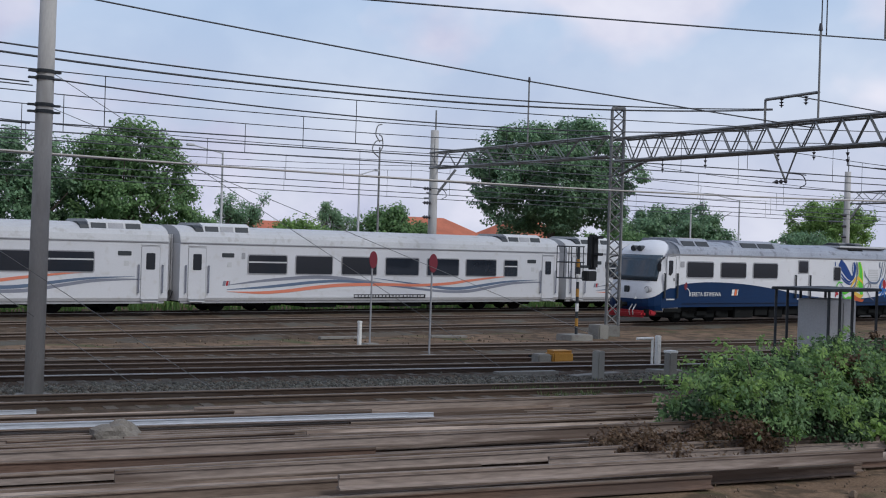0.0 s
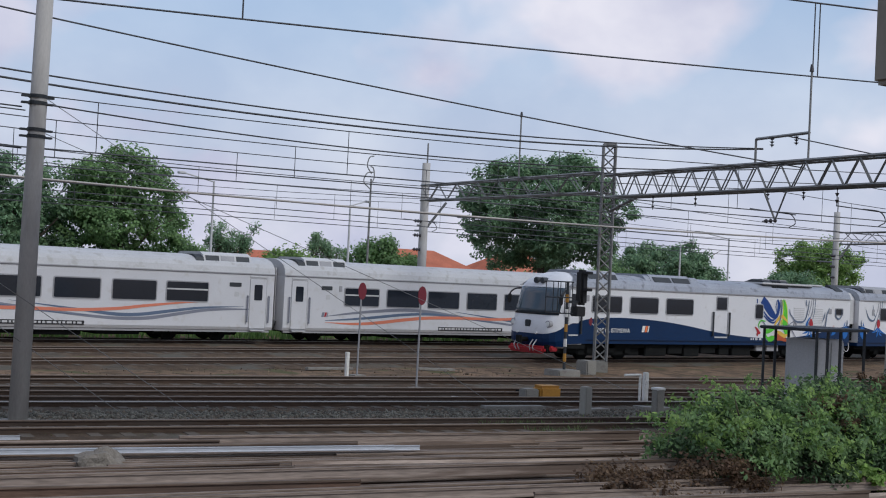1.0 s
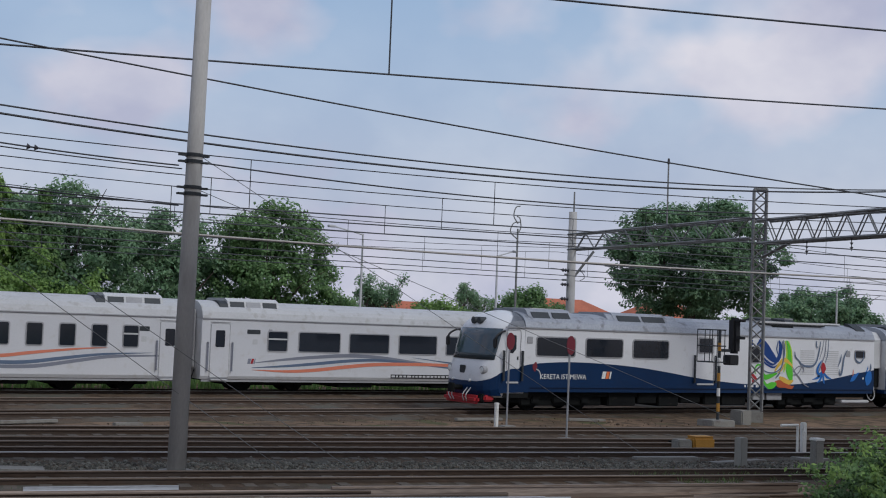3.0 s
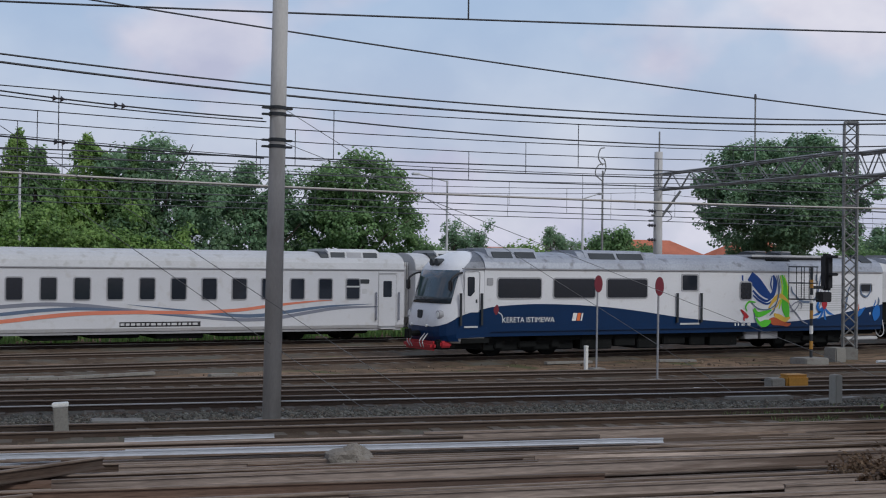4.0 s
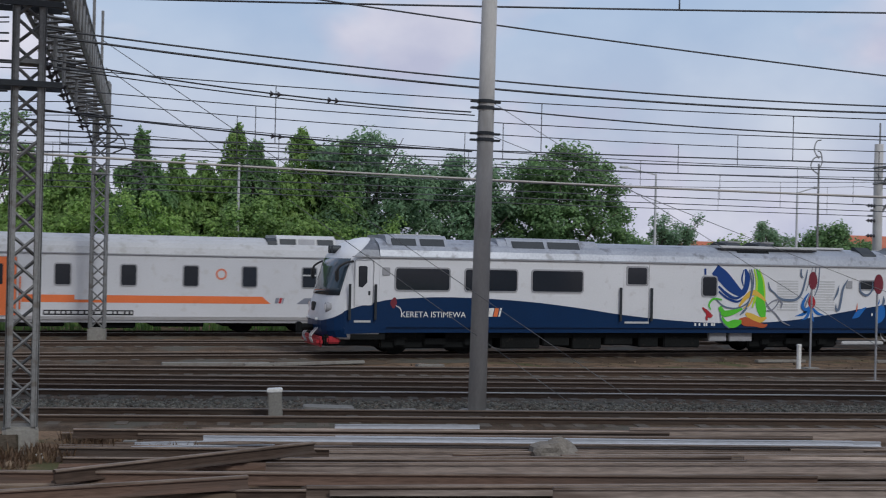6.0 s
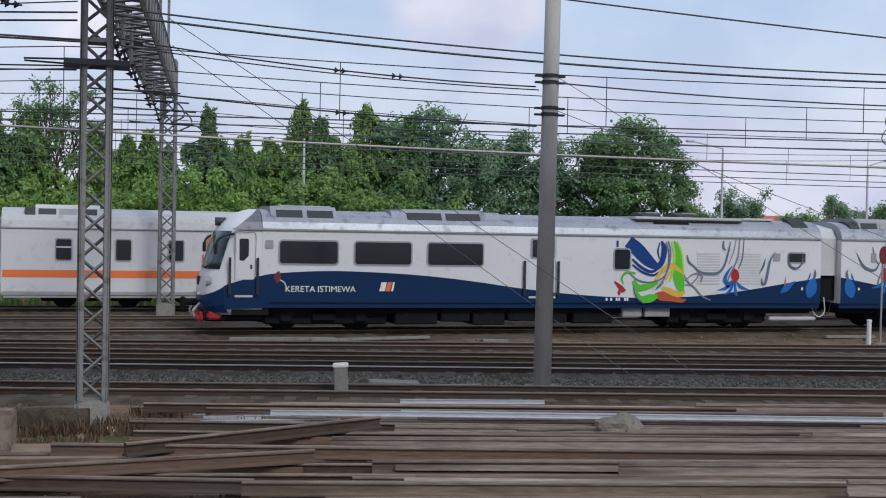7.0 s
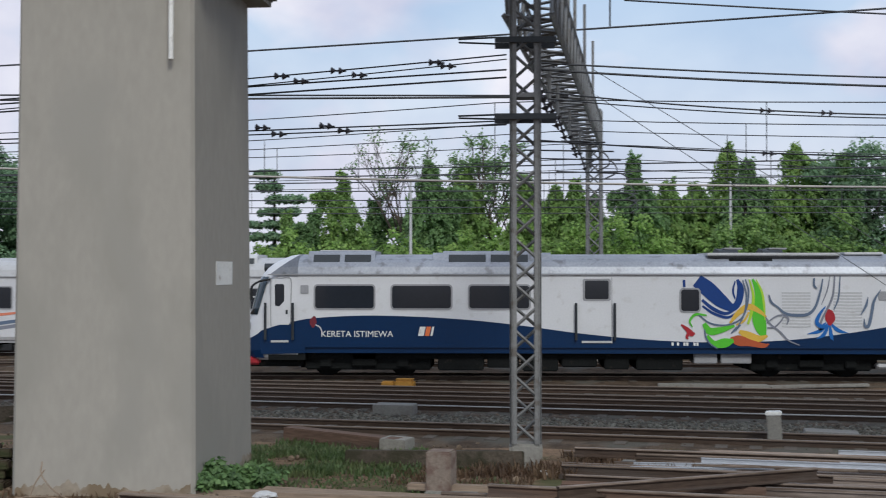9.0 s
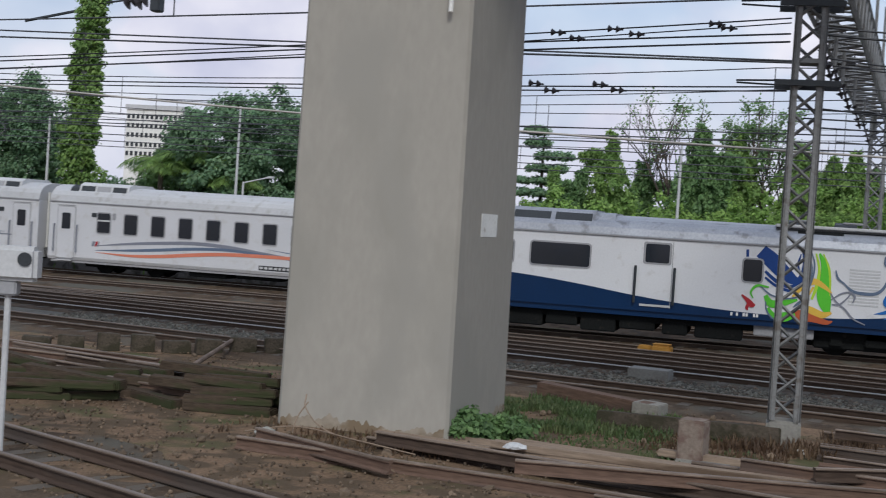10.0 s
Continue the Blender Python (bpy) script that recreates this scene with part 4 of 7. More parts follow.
        if x0 < -1:
            part("cover", bbox(x0 + 0.3, x1 - 0.1, -0.85, 0.85, 3.58, 3.62, 0.015), M_LTGREY, u)
        else:
            for xa, xb in ((x0 - 0.3, x0), (x1, x1 + 0.55)):
                part("fairing", extrude_x([(-1.34, 3.08), (-1.02, 3.48), (-0.9, 3.54), (0.9, 3.54), (1.02, 3.48), (1.34, 3.08)], xa, xb), M_ROOFB, u)
    bm = bbox(6.7, 10.4, -1.12, 0.95, 3.44, 3.53, 0.02)
    u = part("exhaust_deck", bm, M_LTGREY, t, "pale grey deck over the engine roof")
    part("deck_edge", bbox(6.72, 10.38, -1.13, -1.05, 3.39, 3.44), M_BLACK, u)
    part("deck_support", bbox(6.9, 10.2, -0.9, 0.9, 3.3, 3.44), M_DARK, u)
    for x in (7.05, 8.3):
        hood = part("exhaust_hood", extrude_x([(-0.95, 3.53), (-0.85, 3.6), (-0.2, 3.66), (0.2, 3.53)], x, x + 0.55), M_DARK, u, "sooty sloping exhaust hood")
        part("hood_cap", bbox(x + 0.2, x + 0.72, -0.7, -0.1, 3.62, 3.68, 0.02), M_GREY, hood)
    part("soot_plate", slanted_plate(7.3, 8.5, -1.36, 3.05, -1.13, 3.38, 0.012), M_UNDER, u, "soot-blackened roof plate")
    part("roof_hatch", bbox(10.6, 11.7, -0.8, 0.8, 3.47, 3.55, 0.02), M_LTGREY, t)
    part("end_hood", extrude_x([(-1.3, 3.18), (-1.2, 3.34), (-0.75, 3.58), (-0.6, 3.58), (-0.6, 3.4)], 12.15, 12.7), M_DARK, t, "black sloping vent hood")
    cover = part("gangway_cover", extrude_x([(-1.15, 1.75), (-1.15, 2.95), (-0.9, 3.25), (0, 3.4), (0.9, 3.25), (1.15, 2.95), (1.15, 1.75)], 13.1, 13.84), M_LTGREY, t, "pale grey gangway cover between the cars")
    part("cover_seal", bbox(13.1, 13.16, -1.19, 1.19, 0.95, 3.0), M_DARK, cover)
    part("lower_bellows", bbox(13.12, 13.84, -1.05, 1.05, 0.95, 1.75), M_UNDER, t)
    part("jumper_hose", tube(bmesh.new(), spline([(13.0, -1.1, 0.85), (13.0, -1.2, 0.55), (13.2, -1.22, 0.42), (13.4, -1.2, 0.6), (13.42, -1.1, 1.05)], 6), 0.02, 6), M_LTGREY, t, "pale looped jumper hose")
    for x in (-3.0, 9.6):
        bogie(t, x)
    for x0, x1 in ((-4.7, -1.1), (7.9, 11.3)):
        part("bogie_gear", bbox(x0, x1, -1.0, 1.0, 0.2, 0.56, 0.04), M_UNDER, t)
    for i, (x0, x1, z0) in enumerate(((-0.9, 0.4, 0.2), (0.5, 1.4, 0.28), (1.5, 2.5, 0.18), (2.6, 3.6, 0.3), (3.8, 4.5, 0.24), (4.7, 6.0, 0.22))):
        part("underfloor_box", bbox(x0, x1, -1.15, 1.15, z0, 0.72, 0.03), M_UNDER, t)
    for x0, x1 in ((6.3, 6.95), (7.05, 7.9)):
        part("steel_tank", bbox(x0, x1, -1.22, -0.3, 0.42, 0.84, 0.02), M_GREY, t)
    part("white_tank", bbox(11.4, 13.1, -1.2, -0.6, 0.3, 0.42, 0.03), M_LTGREY, t)
    coach_ends(t, 6, 13.1, BW)
    return t


def trailer_car():
    t = empty("railcar", pose(0, 38, 0), "blue and white trailing railcar with painted floral art", "railcar", "cars of the blue train")
    shell(t, BW, 0.86, 2.9, 3.5, 13.85, 33.6, M_WHITE, M_ROOFB)
    blue_band(t, [(13.85, 1.7), (15, 1.5), (16.5, 1.25), (18, 1.1), (20, 1.08), (23, 1.25), (26, 1.5), (29, 1.6), (33.6, 1.3)])
    part("underframe", bbox(14.0, 33.4, -1.1, 1.1, 0.52, 0.72), M_UNDER, t)
    part("skirt", bbox(13.85, 33.6, -BW + 0.05, BW - 0.05, 0.7, 0.86), M_BLUE, t)
    for x0 in (15.65, 17.9, 20.2, 22.5, 24.7, 26.9):
        window(t, x0, x0 + 1.7, 1.97, 2.55, BW, 0.08)
    coach_door(t, 29.6, 30.5, 0.95, 2.8, BW, 2.1, 2.7, M_WHITE, M_GREY)
    for x, s in ((15.5, 0.8), (18.9, 0.8), (22.0, 0.8)):
        flower(t, x, 1.75, s, -1)
    y = -BW - 0.008
    for k, pts in enumerate(([(14.4, 2.5, 0.02), (14.7, 2.05, 0.1), (15.1, 1.95, 0.08), (15.3, 2.25, 0.02)], [(15.0, 2.7, 0.02), (15.1, 2.35, 0.08), (15.25, 2.1, 0.02)], [(17.5, 1.8, 0.02), (18.0, 1.5, 0.06), (18.6, 1.6, 0.05), (19.0, 1.4, 0.02)])):
        part("dark_tendril", ribbon(bmesh.new(), pts, y - 0.001 * k), M_STRIPE, t)
    painted_drop(t, 14.2, -1)
    for x, z, f in ((17.2, 1.25, -1), (20.5, 1.15, 1)):
        painted_leaf(t, x, z, f)
    part("small_hatch", panel(rounded(14.95, 15.15, 2.2, 2.5, 0.03), -BW, 0.015), M_GREY, t)
    ac_unit(t, 14.6, 16.8, 3.4, M_GREY)
    ac_unit(t, 29.0, 31.4, 3.4, M_GREY)
    for x in (17.0, 30.4):
        bogie(t, x)
    for x0, x1 in ((20, 22), (22.4, 23.6), (24, 27)):
        part("underfloor_box", bbox(x0, x1, -1.15, 1.15, 0.3, 0.72, 0.03), M_UNDER, t)
    coach_ends(t, 13.85, 33.6, BW)
    return t


blue_cars = [lead_car(), trailer_car()]

# ---- masts, gantries and piers ----
def lattice(parent, axis, a, b, w, d, cell, bar_w, m, u=None):
    """Four chords from a to b with zigzag lacing on the four faces; w and d are the two widths."""
    a, b = Vector(a), Vector(b)
    along = (b - a).normalized()
    u = Vector(u) if u else Vector((1, 0, 0))
    v = along.cross(u).normalized()
    corners = [(u * sx * w / 2 + v * sy * d / 2) for sx, sy in ((-1, -1), (1, -1), (1, 1), (-1, 1))]
    for c in corners:
        part("chord", bar(bmesh.new(), a + c, b + c, bar_w), m, parent)
    n = max(2, int((b - a).length / cell))
    for i in range(4):
        c0, c1 = corners[i], corners[(i + 1) % 4]
        for k in range(n):
            p = a + along * ((b - a).length * k / n)
            q = a + along * ((b - a).length * (k + 1) / n)
            if k % 2:
                bm = bar(bmesh.new(), p + c0, q + c1, bar_w * 0.6)
            else:
                bm = bar(bmesh.new(), p + c1, q + c0, bar_w * 0.6)
            part("lacing_bar", bm, m, parent)


def insulator(bm, a, b, r=0.1, n=4):
    a, b = Vector(a), Vector(b)
    for k in range(n):
        p, q = a.lerp(b, (k + 0.15) / n), a.lerp(b, (k + 0.6) / n)
        rod(bm, p, q, r, r * 0.35, seg=10)
    rod(bm, a, b, r * 0.25, seg=6)


def concrete_mast():
    t = empty("catenary_mast", pose(9.39, 24.67, -0.2), "round grey spun-concrete catenary mast with dark steel bands", "mast")
    part("pole", rod(bmesh.new(), (0, 0, -0.05), (0.1, 0, 10.2), 0.185, 0.15, seg=28), M_POLE, t, smooth=True)
    for z in (5.55, 5.68, 6.2, 6.33):
        b = part("band", rod(bmesh.new(), (0.05, 0, z), (0.052, 0, z + 0.07), 0.178, seg=24), M_DARK, t)
        bm = bbox(-0.27, 0.36, -0.05, 0.05, z + 0.01, z + 0.05)
        part("clamp", bm, M_DARK, b)
    part("footing", rod(bmesh.new(), (0, 0, -0.05), (0, 0, 0.1), 0.42, 0.36, seg=12), M_CONC2, t)


concrete_mast()


def lattice_tower(x, y, w, top, base, label, turn=-11, iron=0.0):
    t = empty("lattice_tower", pose(x, y, -0.2, 0, 0, turn), label, "tower", "lattice towers of the gantries")
    lattice(t, "z", (0, 0, base), (0, 0, top + 0.2), w, w, 0.36 if iron else 0.42, 0.065, M_GALV)
    if iron:  # broad angle irons over the corner chords
        for sx in (-1, 1):
            for sy in (-1, 1):
                bm = bbox(*sorted((sx * (w / 2 + 0.035), sx * (w / 2 + 0.035 - iron))), *sorted((sy * (w / 2 + 0.035), sy * (w / 2 + 0.023))), base, top + 0.2)
                box(bm, *sorted((sx * (w / 2 + 0.035), sx * (w / 2 + 0.023))), *sorted((sy * (w / 2 + 0.035), sy * (w / 2 + 0.035 - iron))), base, top + 0.2)
                part("angle_iron", bm, M_GALV, t)
    part("base_block", bbox(-w * 0.64, w * 0.64, -w * 0.64, w * 0.64, -0.1, base, 0.05), M_CONC2, t)
    for z in (top - 1.0, top * 0.66):
        part("tie_plate", bbox(-w * 0.53, w * 0.53, -w * 0.53, w * 0.53, z, z + 0.07), M_GALV, t)
    part("cap", bbox(-w * 0.53, w * 0.53, -w * 0.53, w * 0.53, top + 0.17, top + 0.24), M_GALV, t)
    return t


TQ = lattice_tower(0.5, 21.4, 0.42, 9.2, 0.42, "grey lattice steel tower on a cracked concrete base", 0, 0.1)
TQF = lattice_tower(3.46, 45.4, 0.46, 8.6, 0.5, "slim grey lattice steel tower beyond the tracks")
TA = lattice_tower(35.0, 34.2, 0.45, 8.3, 0.42, "grey lattice steel tower carrying a gantry beam", -42)


def gantry_beam(a, b, depth, label, wide=0.55, cell=0.55, iron=0.075):
    a, b = Vector(a), Vector(b)
    t = empty("gantry_beam", Matrix.Translation(a), label, "gantry", "gantry beams over the tracks")
    lattice(t, "y", (0, 0, 0), b - a, wide, depth, cell, iron, M_GALV, (math.cos(radians(11)), -math.sin(radians(11)), 0))
    return t


G1 = gantry_beam((34.9, 33.9, 6.72), (31.2, 16.0, 6.62), 0.82, "grey lattice gantry beam spanning the tracks")
G2 = gantry_beam((35.1, 34.5, 6.9), (39.2, 50.8, 7.15), 0.75, "grey lattice gantry beam reaching a concrete mast", 0.5, 1.05, 0.065)
G3 = gantry_beam((0.55, 21.75, 7.8), (3.27, 45.2, 7.75), 0.95, "grey lattice gantry beam spanning the tracks", 0.8)
G4 = gantry_beam((73.5, 50.3, 6.85), (69.9, 35.5, 6.9), 0.75, "grey lattice gantry beam reaching a concrete mast", 0.5, 1.05, 0.065)
for g, pts in ((G1, [(0, 0.0, -0.9), (0, -1.3, -0.42)]), (G3, [(0.0, 0.2, -1.0), (0.1, 1.8, -0.48)]), (G3, [(2.75, 23.2, -1.2), (2.6, 21.6, -0.48)])):
    part("knee_brace", bar(bmesh.new(), pts[0], pts[1], 0.09), M_GALV, g)


def gantry_fittings(parent, at, drop, rods, group):
    """Uprights, cross arm, hanging bracket and insulators of a gantry beam, at a point of the beam."""
    x, y, z = at
    for dx, dy, h in rods:
        part("upright", rod(bmesh.new(), (x + dx, y + dy, z + 0.4), (x + dx, y + dy, z + 0.4 + h), 0.035, seg=6), M_GALV, parent)
        part("pin_insulator", rod(bmesh.new(), (x + dx, y + dy, z + 0.4 + h), (x + dx, y + dy, z + 0.62 + h), 0.07, 0.04, seg=8), M_INSUL, parent)
    if drop:
        bm = bmesh.new()
        bar(bm, (x - 0.05, y + 0.45, z - 0.4), (x, y, z - 1.35), 0.05)
        bar(bm, (x - 0.05, y - 0.45, z - 0.4), (x, y, z - 1.35), 0.05)
        h = part("hanger", bm, M_GALV, parent)
        bm = bmesh.new()
        insulator(bm, (x + 0.05, y, z - 1.36), (x - 0.55, y + 0.05, z - 1.42), 0.07, 3)
        part("insulator", bm, M_INSUL, h)


gantry_fittings(G1, (-1.8, -8.8, -0.05), True, ((-0.1, -1.2, 2.75),), "")
gantry_fittings(G2, (1.9, 7.0, 0.1), False, ((0.2, 0.2, 2.7),), "")
bm = bmesh.new()
bar(bm, (-1.55, -7.75, 0.35), (-1.55, -7.75, 1.2), 0.07)
bar(bm, (-1.55, -7.75, 1.2), (-1.87, -10.0, 1.25), 0.07)
frame_part = part("cross_arm", bm, M_GALV, G1)
for k in range(2):
    bm = bmesh.new()
    y = -8.45 - k * 1.0
    insulator(bm, (-1.65 - 0.12 * k, y, 1.18), (-1.65 - 0.12 * k, y, 0.9), 0.08, 3)
    part("insulator", bm, M_INSUL, frame_part)
for s, hang in ((2.6, 0.5), (5.0, 0.45), (8.6, 0.4), (10.2, 0.4), (11.6, 0.6)):
    bm = bmesh.new()
    insulator(bm, (-0.2 * s, -0.98 * s, -0.42), (-0.2 * s, -0.98 * s, -0.42 - hang), 0.06, 3)
    part("insulator", bm, M_INSUL, G1)
for dy in (3.0, 6.0, 8.5, 13.0, 18.0):
    dx = dy * 0.119
    part("upright", rod(bmesh.new(), (dx + 0.3, dy, 0.4), (dx + 0.3, dy, 2.6 - dy * 0.02), 0.045, seg=6), M_GALV, G3)
    h = part("hanger", bar(bmesh.new(), (dx - 0.1, dy, -0.45), (dx - 0.1, dy + 0.1, -1.15), 0.06), M_GALV, G3)
    bm = bmesh.new()
    insulator(bm, (dx - 0.1, dy + 0.1, -1.15), (dx + 0.1, dy + 0.15, -1.75), 0.11, 4)
    part("insulator", bm, M_INSUL, h)
    bm = bmesh.new()
    insulator(bm, (dx - 0.45, dy, 0.1), (dx - 0.1, dy, 0.0), 0.12, 3)
    part("insulator", bm, M_INSUL, h)
for z in (5.7, 6.95, 7.95):
    part("cross_arm", bbox(-0.5, 0.5, -0.33, -0.26, z, z + 0.09), M_DARK, TQ)
    part("cross_arm", bbox(-0.5, 0.5, 0.26, 0.33, z, z + 0.09), M_DARK, TQ)
for z, n in ((5.74, 0), (7.0, 1)):
    bm = bmesh.new()
    for s in (-0.3, 0.3):
        bar(bm, (-0.5, s, z + 0.03), (-1.1, s * 0.5, z + 0.03), 0.022)
    part("tension_yoke", bm, M_DARK, TQ)


def far_mast(x, y, top, label, arm=True):
    t = empty("catenary_mast", pose(x, y, -0.2), label, "mast", "far catenary masts")
    part("pole", rod(bmesh.new(), (0, 0, 0), (0, 0, top), 0.24, 0.2, seg=16), M_POLE, t, smooth=True)
    part("spike", rod(bmesh.new(), (0.05, 0, top), (0.05, 0, top + 1.0), 0.04, seg=6), M_GALV, t)
    if arm:
        bm = bar(bmesh.new(), (0, 0, top - 3.4), (0.9, -0.6, top - 1.9), 0.09)
        bar(bm, (-0.4, 0, top - 3.1), (0.2, 0, top - 3.1), 0.06)
        part("knee_brace", bm, M_GALV, t)
        part("cantilever", rod(bmesh.new(), (0, 0, 5.5), (1.1, 2.15, 5.57), 0.05, seg=6), M_GALV, t)
        for k in range(3):
            bm = bmesh.new()
            insulator(bm, (-0.25, -0.1, top - 2.9 - k * 0.7), (-0.75, -0.15, top - 2.9 - k * 0.7), 0.09, 3)
            part("insulator", bm, M_INSUL, t)


far_mast(39.27, 50.9, 8.85, "grey concrete catenary mast with brown insulators")
far_mast(73.7, 50.9, 8.8, "grey concrete catenary mast with brown insulators")


def pier(x, y, turn, label):
    """A pier of an elevated road: chamfered shaft under a wider head."""
    t = empty("concrete_pier", pose(x, y, -0.3, 0, 0, turn), label, "pier", "piers of the elevated road")
    w, d, c = 1.35, 1.7, 0.05
    sec = [(-w + c, -d), (w - c, -d), (w, -d + c), (w, d - c), (w - c, d), (-w + c, d), (-w, d - c), (-w, -d + c)]
    bm = bmesh.new()
    rows = []
    for z in [0.0, 0.25] + [0.5 + 0.5 * k for k in range(15)] + [7.8]:
        g = 1.0 - 0.006 * z
        rows.append([bm.verts.new((px * g, py * g, z)) for px, py in sec])
    for a, b in zip(rows, rows[1:]):
        for i in range(8):
            bm.faces.new((a[i], a[(i + 1) % 8], b[(i + 1) % 8], b[i]))
    bm.faces.new(rows[0][::-1])
    bm.faces.new(rows[-1])
    part("shaft", bm, M_PIER, t)
    bm = bbox(-w - 0.38, w + 0.38, -d - 0.25, d + 0.25, 7.8, 10.45, 0.1)
    part("pier_head", bm, M_PIER, t)
    return t


P1 = pier(-5.51, 20.07, -3, "tall grey concrete pier standing in brown soil")
part("drain_pipe", rod(bmesh.new(), (1.0, -1.75, 6.35), (1.0, -1.75, 9.3), 0.035, seg=10), M_PALE, P1)
part("paper_notice", bbox(1.322, 1.329, -0.5, 0.45, 3.12, 3.48), M_PALE, P1, "blank white paper notice")


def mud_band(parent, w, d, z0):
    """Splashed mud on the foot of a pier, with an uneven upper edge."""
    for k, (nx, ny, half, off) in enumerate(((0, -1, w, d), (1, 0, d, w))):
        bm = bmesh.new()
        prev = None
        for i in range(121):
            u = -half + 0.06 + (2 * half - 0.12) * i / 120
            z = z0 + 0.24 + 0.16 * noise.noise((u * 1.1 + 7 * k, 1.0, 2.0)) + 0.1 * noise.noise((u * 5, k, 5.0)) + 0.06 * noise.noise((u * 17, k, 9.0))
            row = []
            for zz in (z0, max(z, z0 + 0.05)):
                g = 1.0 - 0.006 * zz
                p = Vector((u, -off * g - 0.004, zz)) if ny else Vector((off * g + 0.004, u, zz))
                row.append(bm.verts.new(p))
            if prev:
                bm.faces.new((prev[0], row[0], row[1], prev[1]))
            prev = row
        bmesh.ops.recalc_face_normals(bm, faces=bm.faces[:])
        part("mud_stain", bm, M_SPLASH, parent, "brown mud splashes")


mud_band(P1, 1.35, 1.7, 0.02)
P2 = pier(25.2, 13.55, -8, "tall grey concrete pier beside a leafy bush")


def road_deck():
    """Unseen narrow elevated road on the pier heads, inferred; added to shade the piers."""
    t = empty("elevated_road", pose(-5.5, 20.0, 10.15, 0, 0, -12), "unseen grey concrete road deck added over tall piers for shade", "road")
    part("deck", bbox(-60, 75, -2.7, 1.5, 0.0, 0.9, 0.05), M_PIER, t)
    part("parapet", bbox(-60, 75, 1.25, 1.5, 0.9, 1.7, 0.03), M_PIER, t)
    part("parapet", bbox(-60, 75, -2.7, -2.45, 0.9, 1.7, 0.03), M_PIER, t)


road_deck()


# ---- trackside things ----
def disc_sign(x, y, label):
    t = empty("track_sign", pose(x, y, -0.2, 0, 0, 8), label, "sign", "round signs on thin posts")
    part("post", rod(bmesh.new(), (0, 0, 0), (0.02, 0, 2.75), 0.028, seg=8), M_GREY, t)
    bm = bmesh.new()
    bmesh.ops.create_cone(bm, cap_ends=True, segments=24, radius1=0.165, radius2=0.165, depth=0.02, matrix=pose(0.02, -0.04, 2.7, 90, 0, 0) @ Matrix.Diagonal((1, 1.6, 1, 1)))
    part("disc", bm, M_MAROON, t, "faded dark red oval disc")
    part("foot", bbox(-0.25, 0.25, -0.2, 0.2, 0, 0.12, 0.03), M_CONC2, t)


disc_sign(23.08, 32.9, "thin grey post with a faded dark red oval sign disc")
disc_sign(22.4, 29.0, "thin grey post with a faded dark red oval sign disc")


def marker_post(x, y, h, w, label, tilt=0, m=None, cap=True):
    t = empty("marker_post", pose(x, y, -0.22, 0, tilt, random.uniform(-20, 10)), label, "post")
    bm = bbox(-w / 2, w / 2, -w / 2, w / 2, 0, h, 0.02)
    part("shaft", bm, m or M_CONC2, t)
    if cap:
        part("cap", bbox(-w * 0.56, w * 0.56, -w * 0.56, w * 0.56, h - 0.05, h + 0.02, 0.015), M_PALE, t)
    part("base", bbox(-w * 0.5, w * 1.6, -w * 0.7, w * 0.7, -0.05, 0.1, 0.02), M_CONC2, t)


marker_post(22.35, 32.4, 0.85, 0.11, "white marker post on a small concrete foot", m=M_PALE)
marker_post(5.13, 24.07, 0.66, 0.26, "short pale concrete marker post beside the track", tilt=-3)
marker_post(22.6, 22.5, 0.78, 0.23, "stout pale concrete block beside the track", m=M_CONC, cap=False)
marker_post(24.64, 22.0, 0.76, 0.24, "stout pale concrete block with a white cap")
marker_post(-0.78, 18.85, 0.66, 0.37, "rust-stained square concrete block in dry weeds", m=M_CONCR, cap=False)
marker_post(26.9, 24.5, 0.92, 0.14, "white painted marker post beside the points", m=M_PALE, cap=False)


def lever_stand():
    t = empty("white_frame", pose(26.45, 24.4, -0.2), "white painted pipe frame beside the points", "frame")
    part("upright", rod(bmesh.new(), (0.12, 0, 0), (0.12, 0, 0.85), 0.035), M_PALE, t)
    part("arm", rod(bmesh.new(), (-0.5, 0, 0.84), (0.14, 0, 0.84), 0.035), M_PALE, t)


lever_stand()


def point_machine(x, y, turn, m, m2, s, label):
    t = empty("point_machine", pose(x, y, -0.18, 0, 0, turn), label, "machine", "point machines")
    part("case", bbox(-0.42 * s, 0.42 * s, -0.3 * s, 0.3 * s, 0.08, 0.5 * s, 0.05), m, t)
    part("cover", bbox(-0.38 * s, 0.38 * s, -0.26 * s, 0.26 * s, 0.5 * s, 0.54 * s, 0.015), m, t)
    part("base_plate", bbox(-0.5 * s, 0.5 * s, -0.4 * s, 0.4 * s, 0.0, 0.08, 0.02), M_UNDER, t)
    part("side_box", bbox(-1.0 * s, -0.46 * s, -0.25 * s, 0.25 * s, 0.0, 0.42 * s, 0.03), m2, t)
    part("rod", rod(bmesh.new(), (0, 0.3, 0.15), (0, 1.6, 0.12), 0.025), M_UNDER, t)


point_machine(24.55, 25.95, -11, M_YEL, M_CONC2, 0.78, "yellow point machine with a concrete box beside the rails")
point_machine(-2.4, 34.6, -8, M_YEL, M_YEL, 0.62, "small yellow point machine beside the rails")


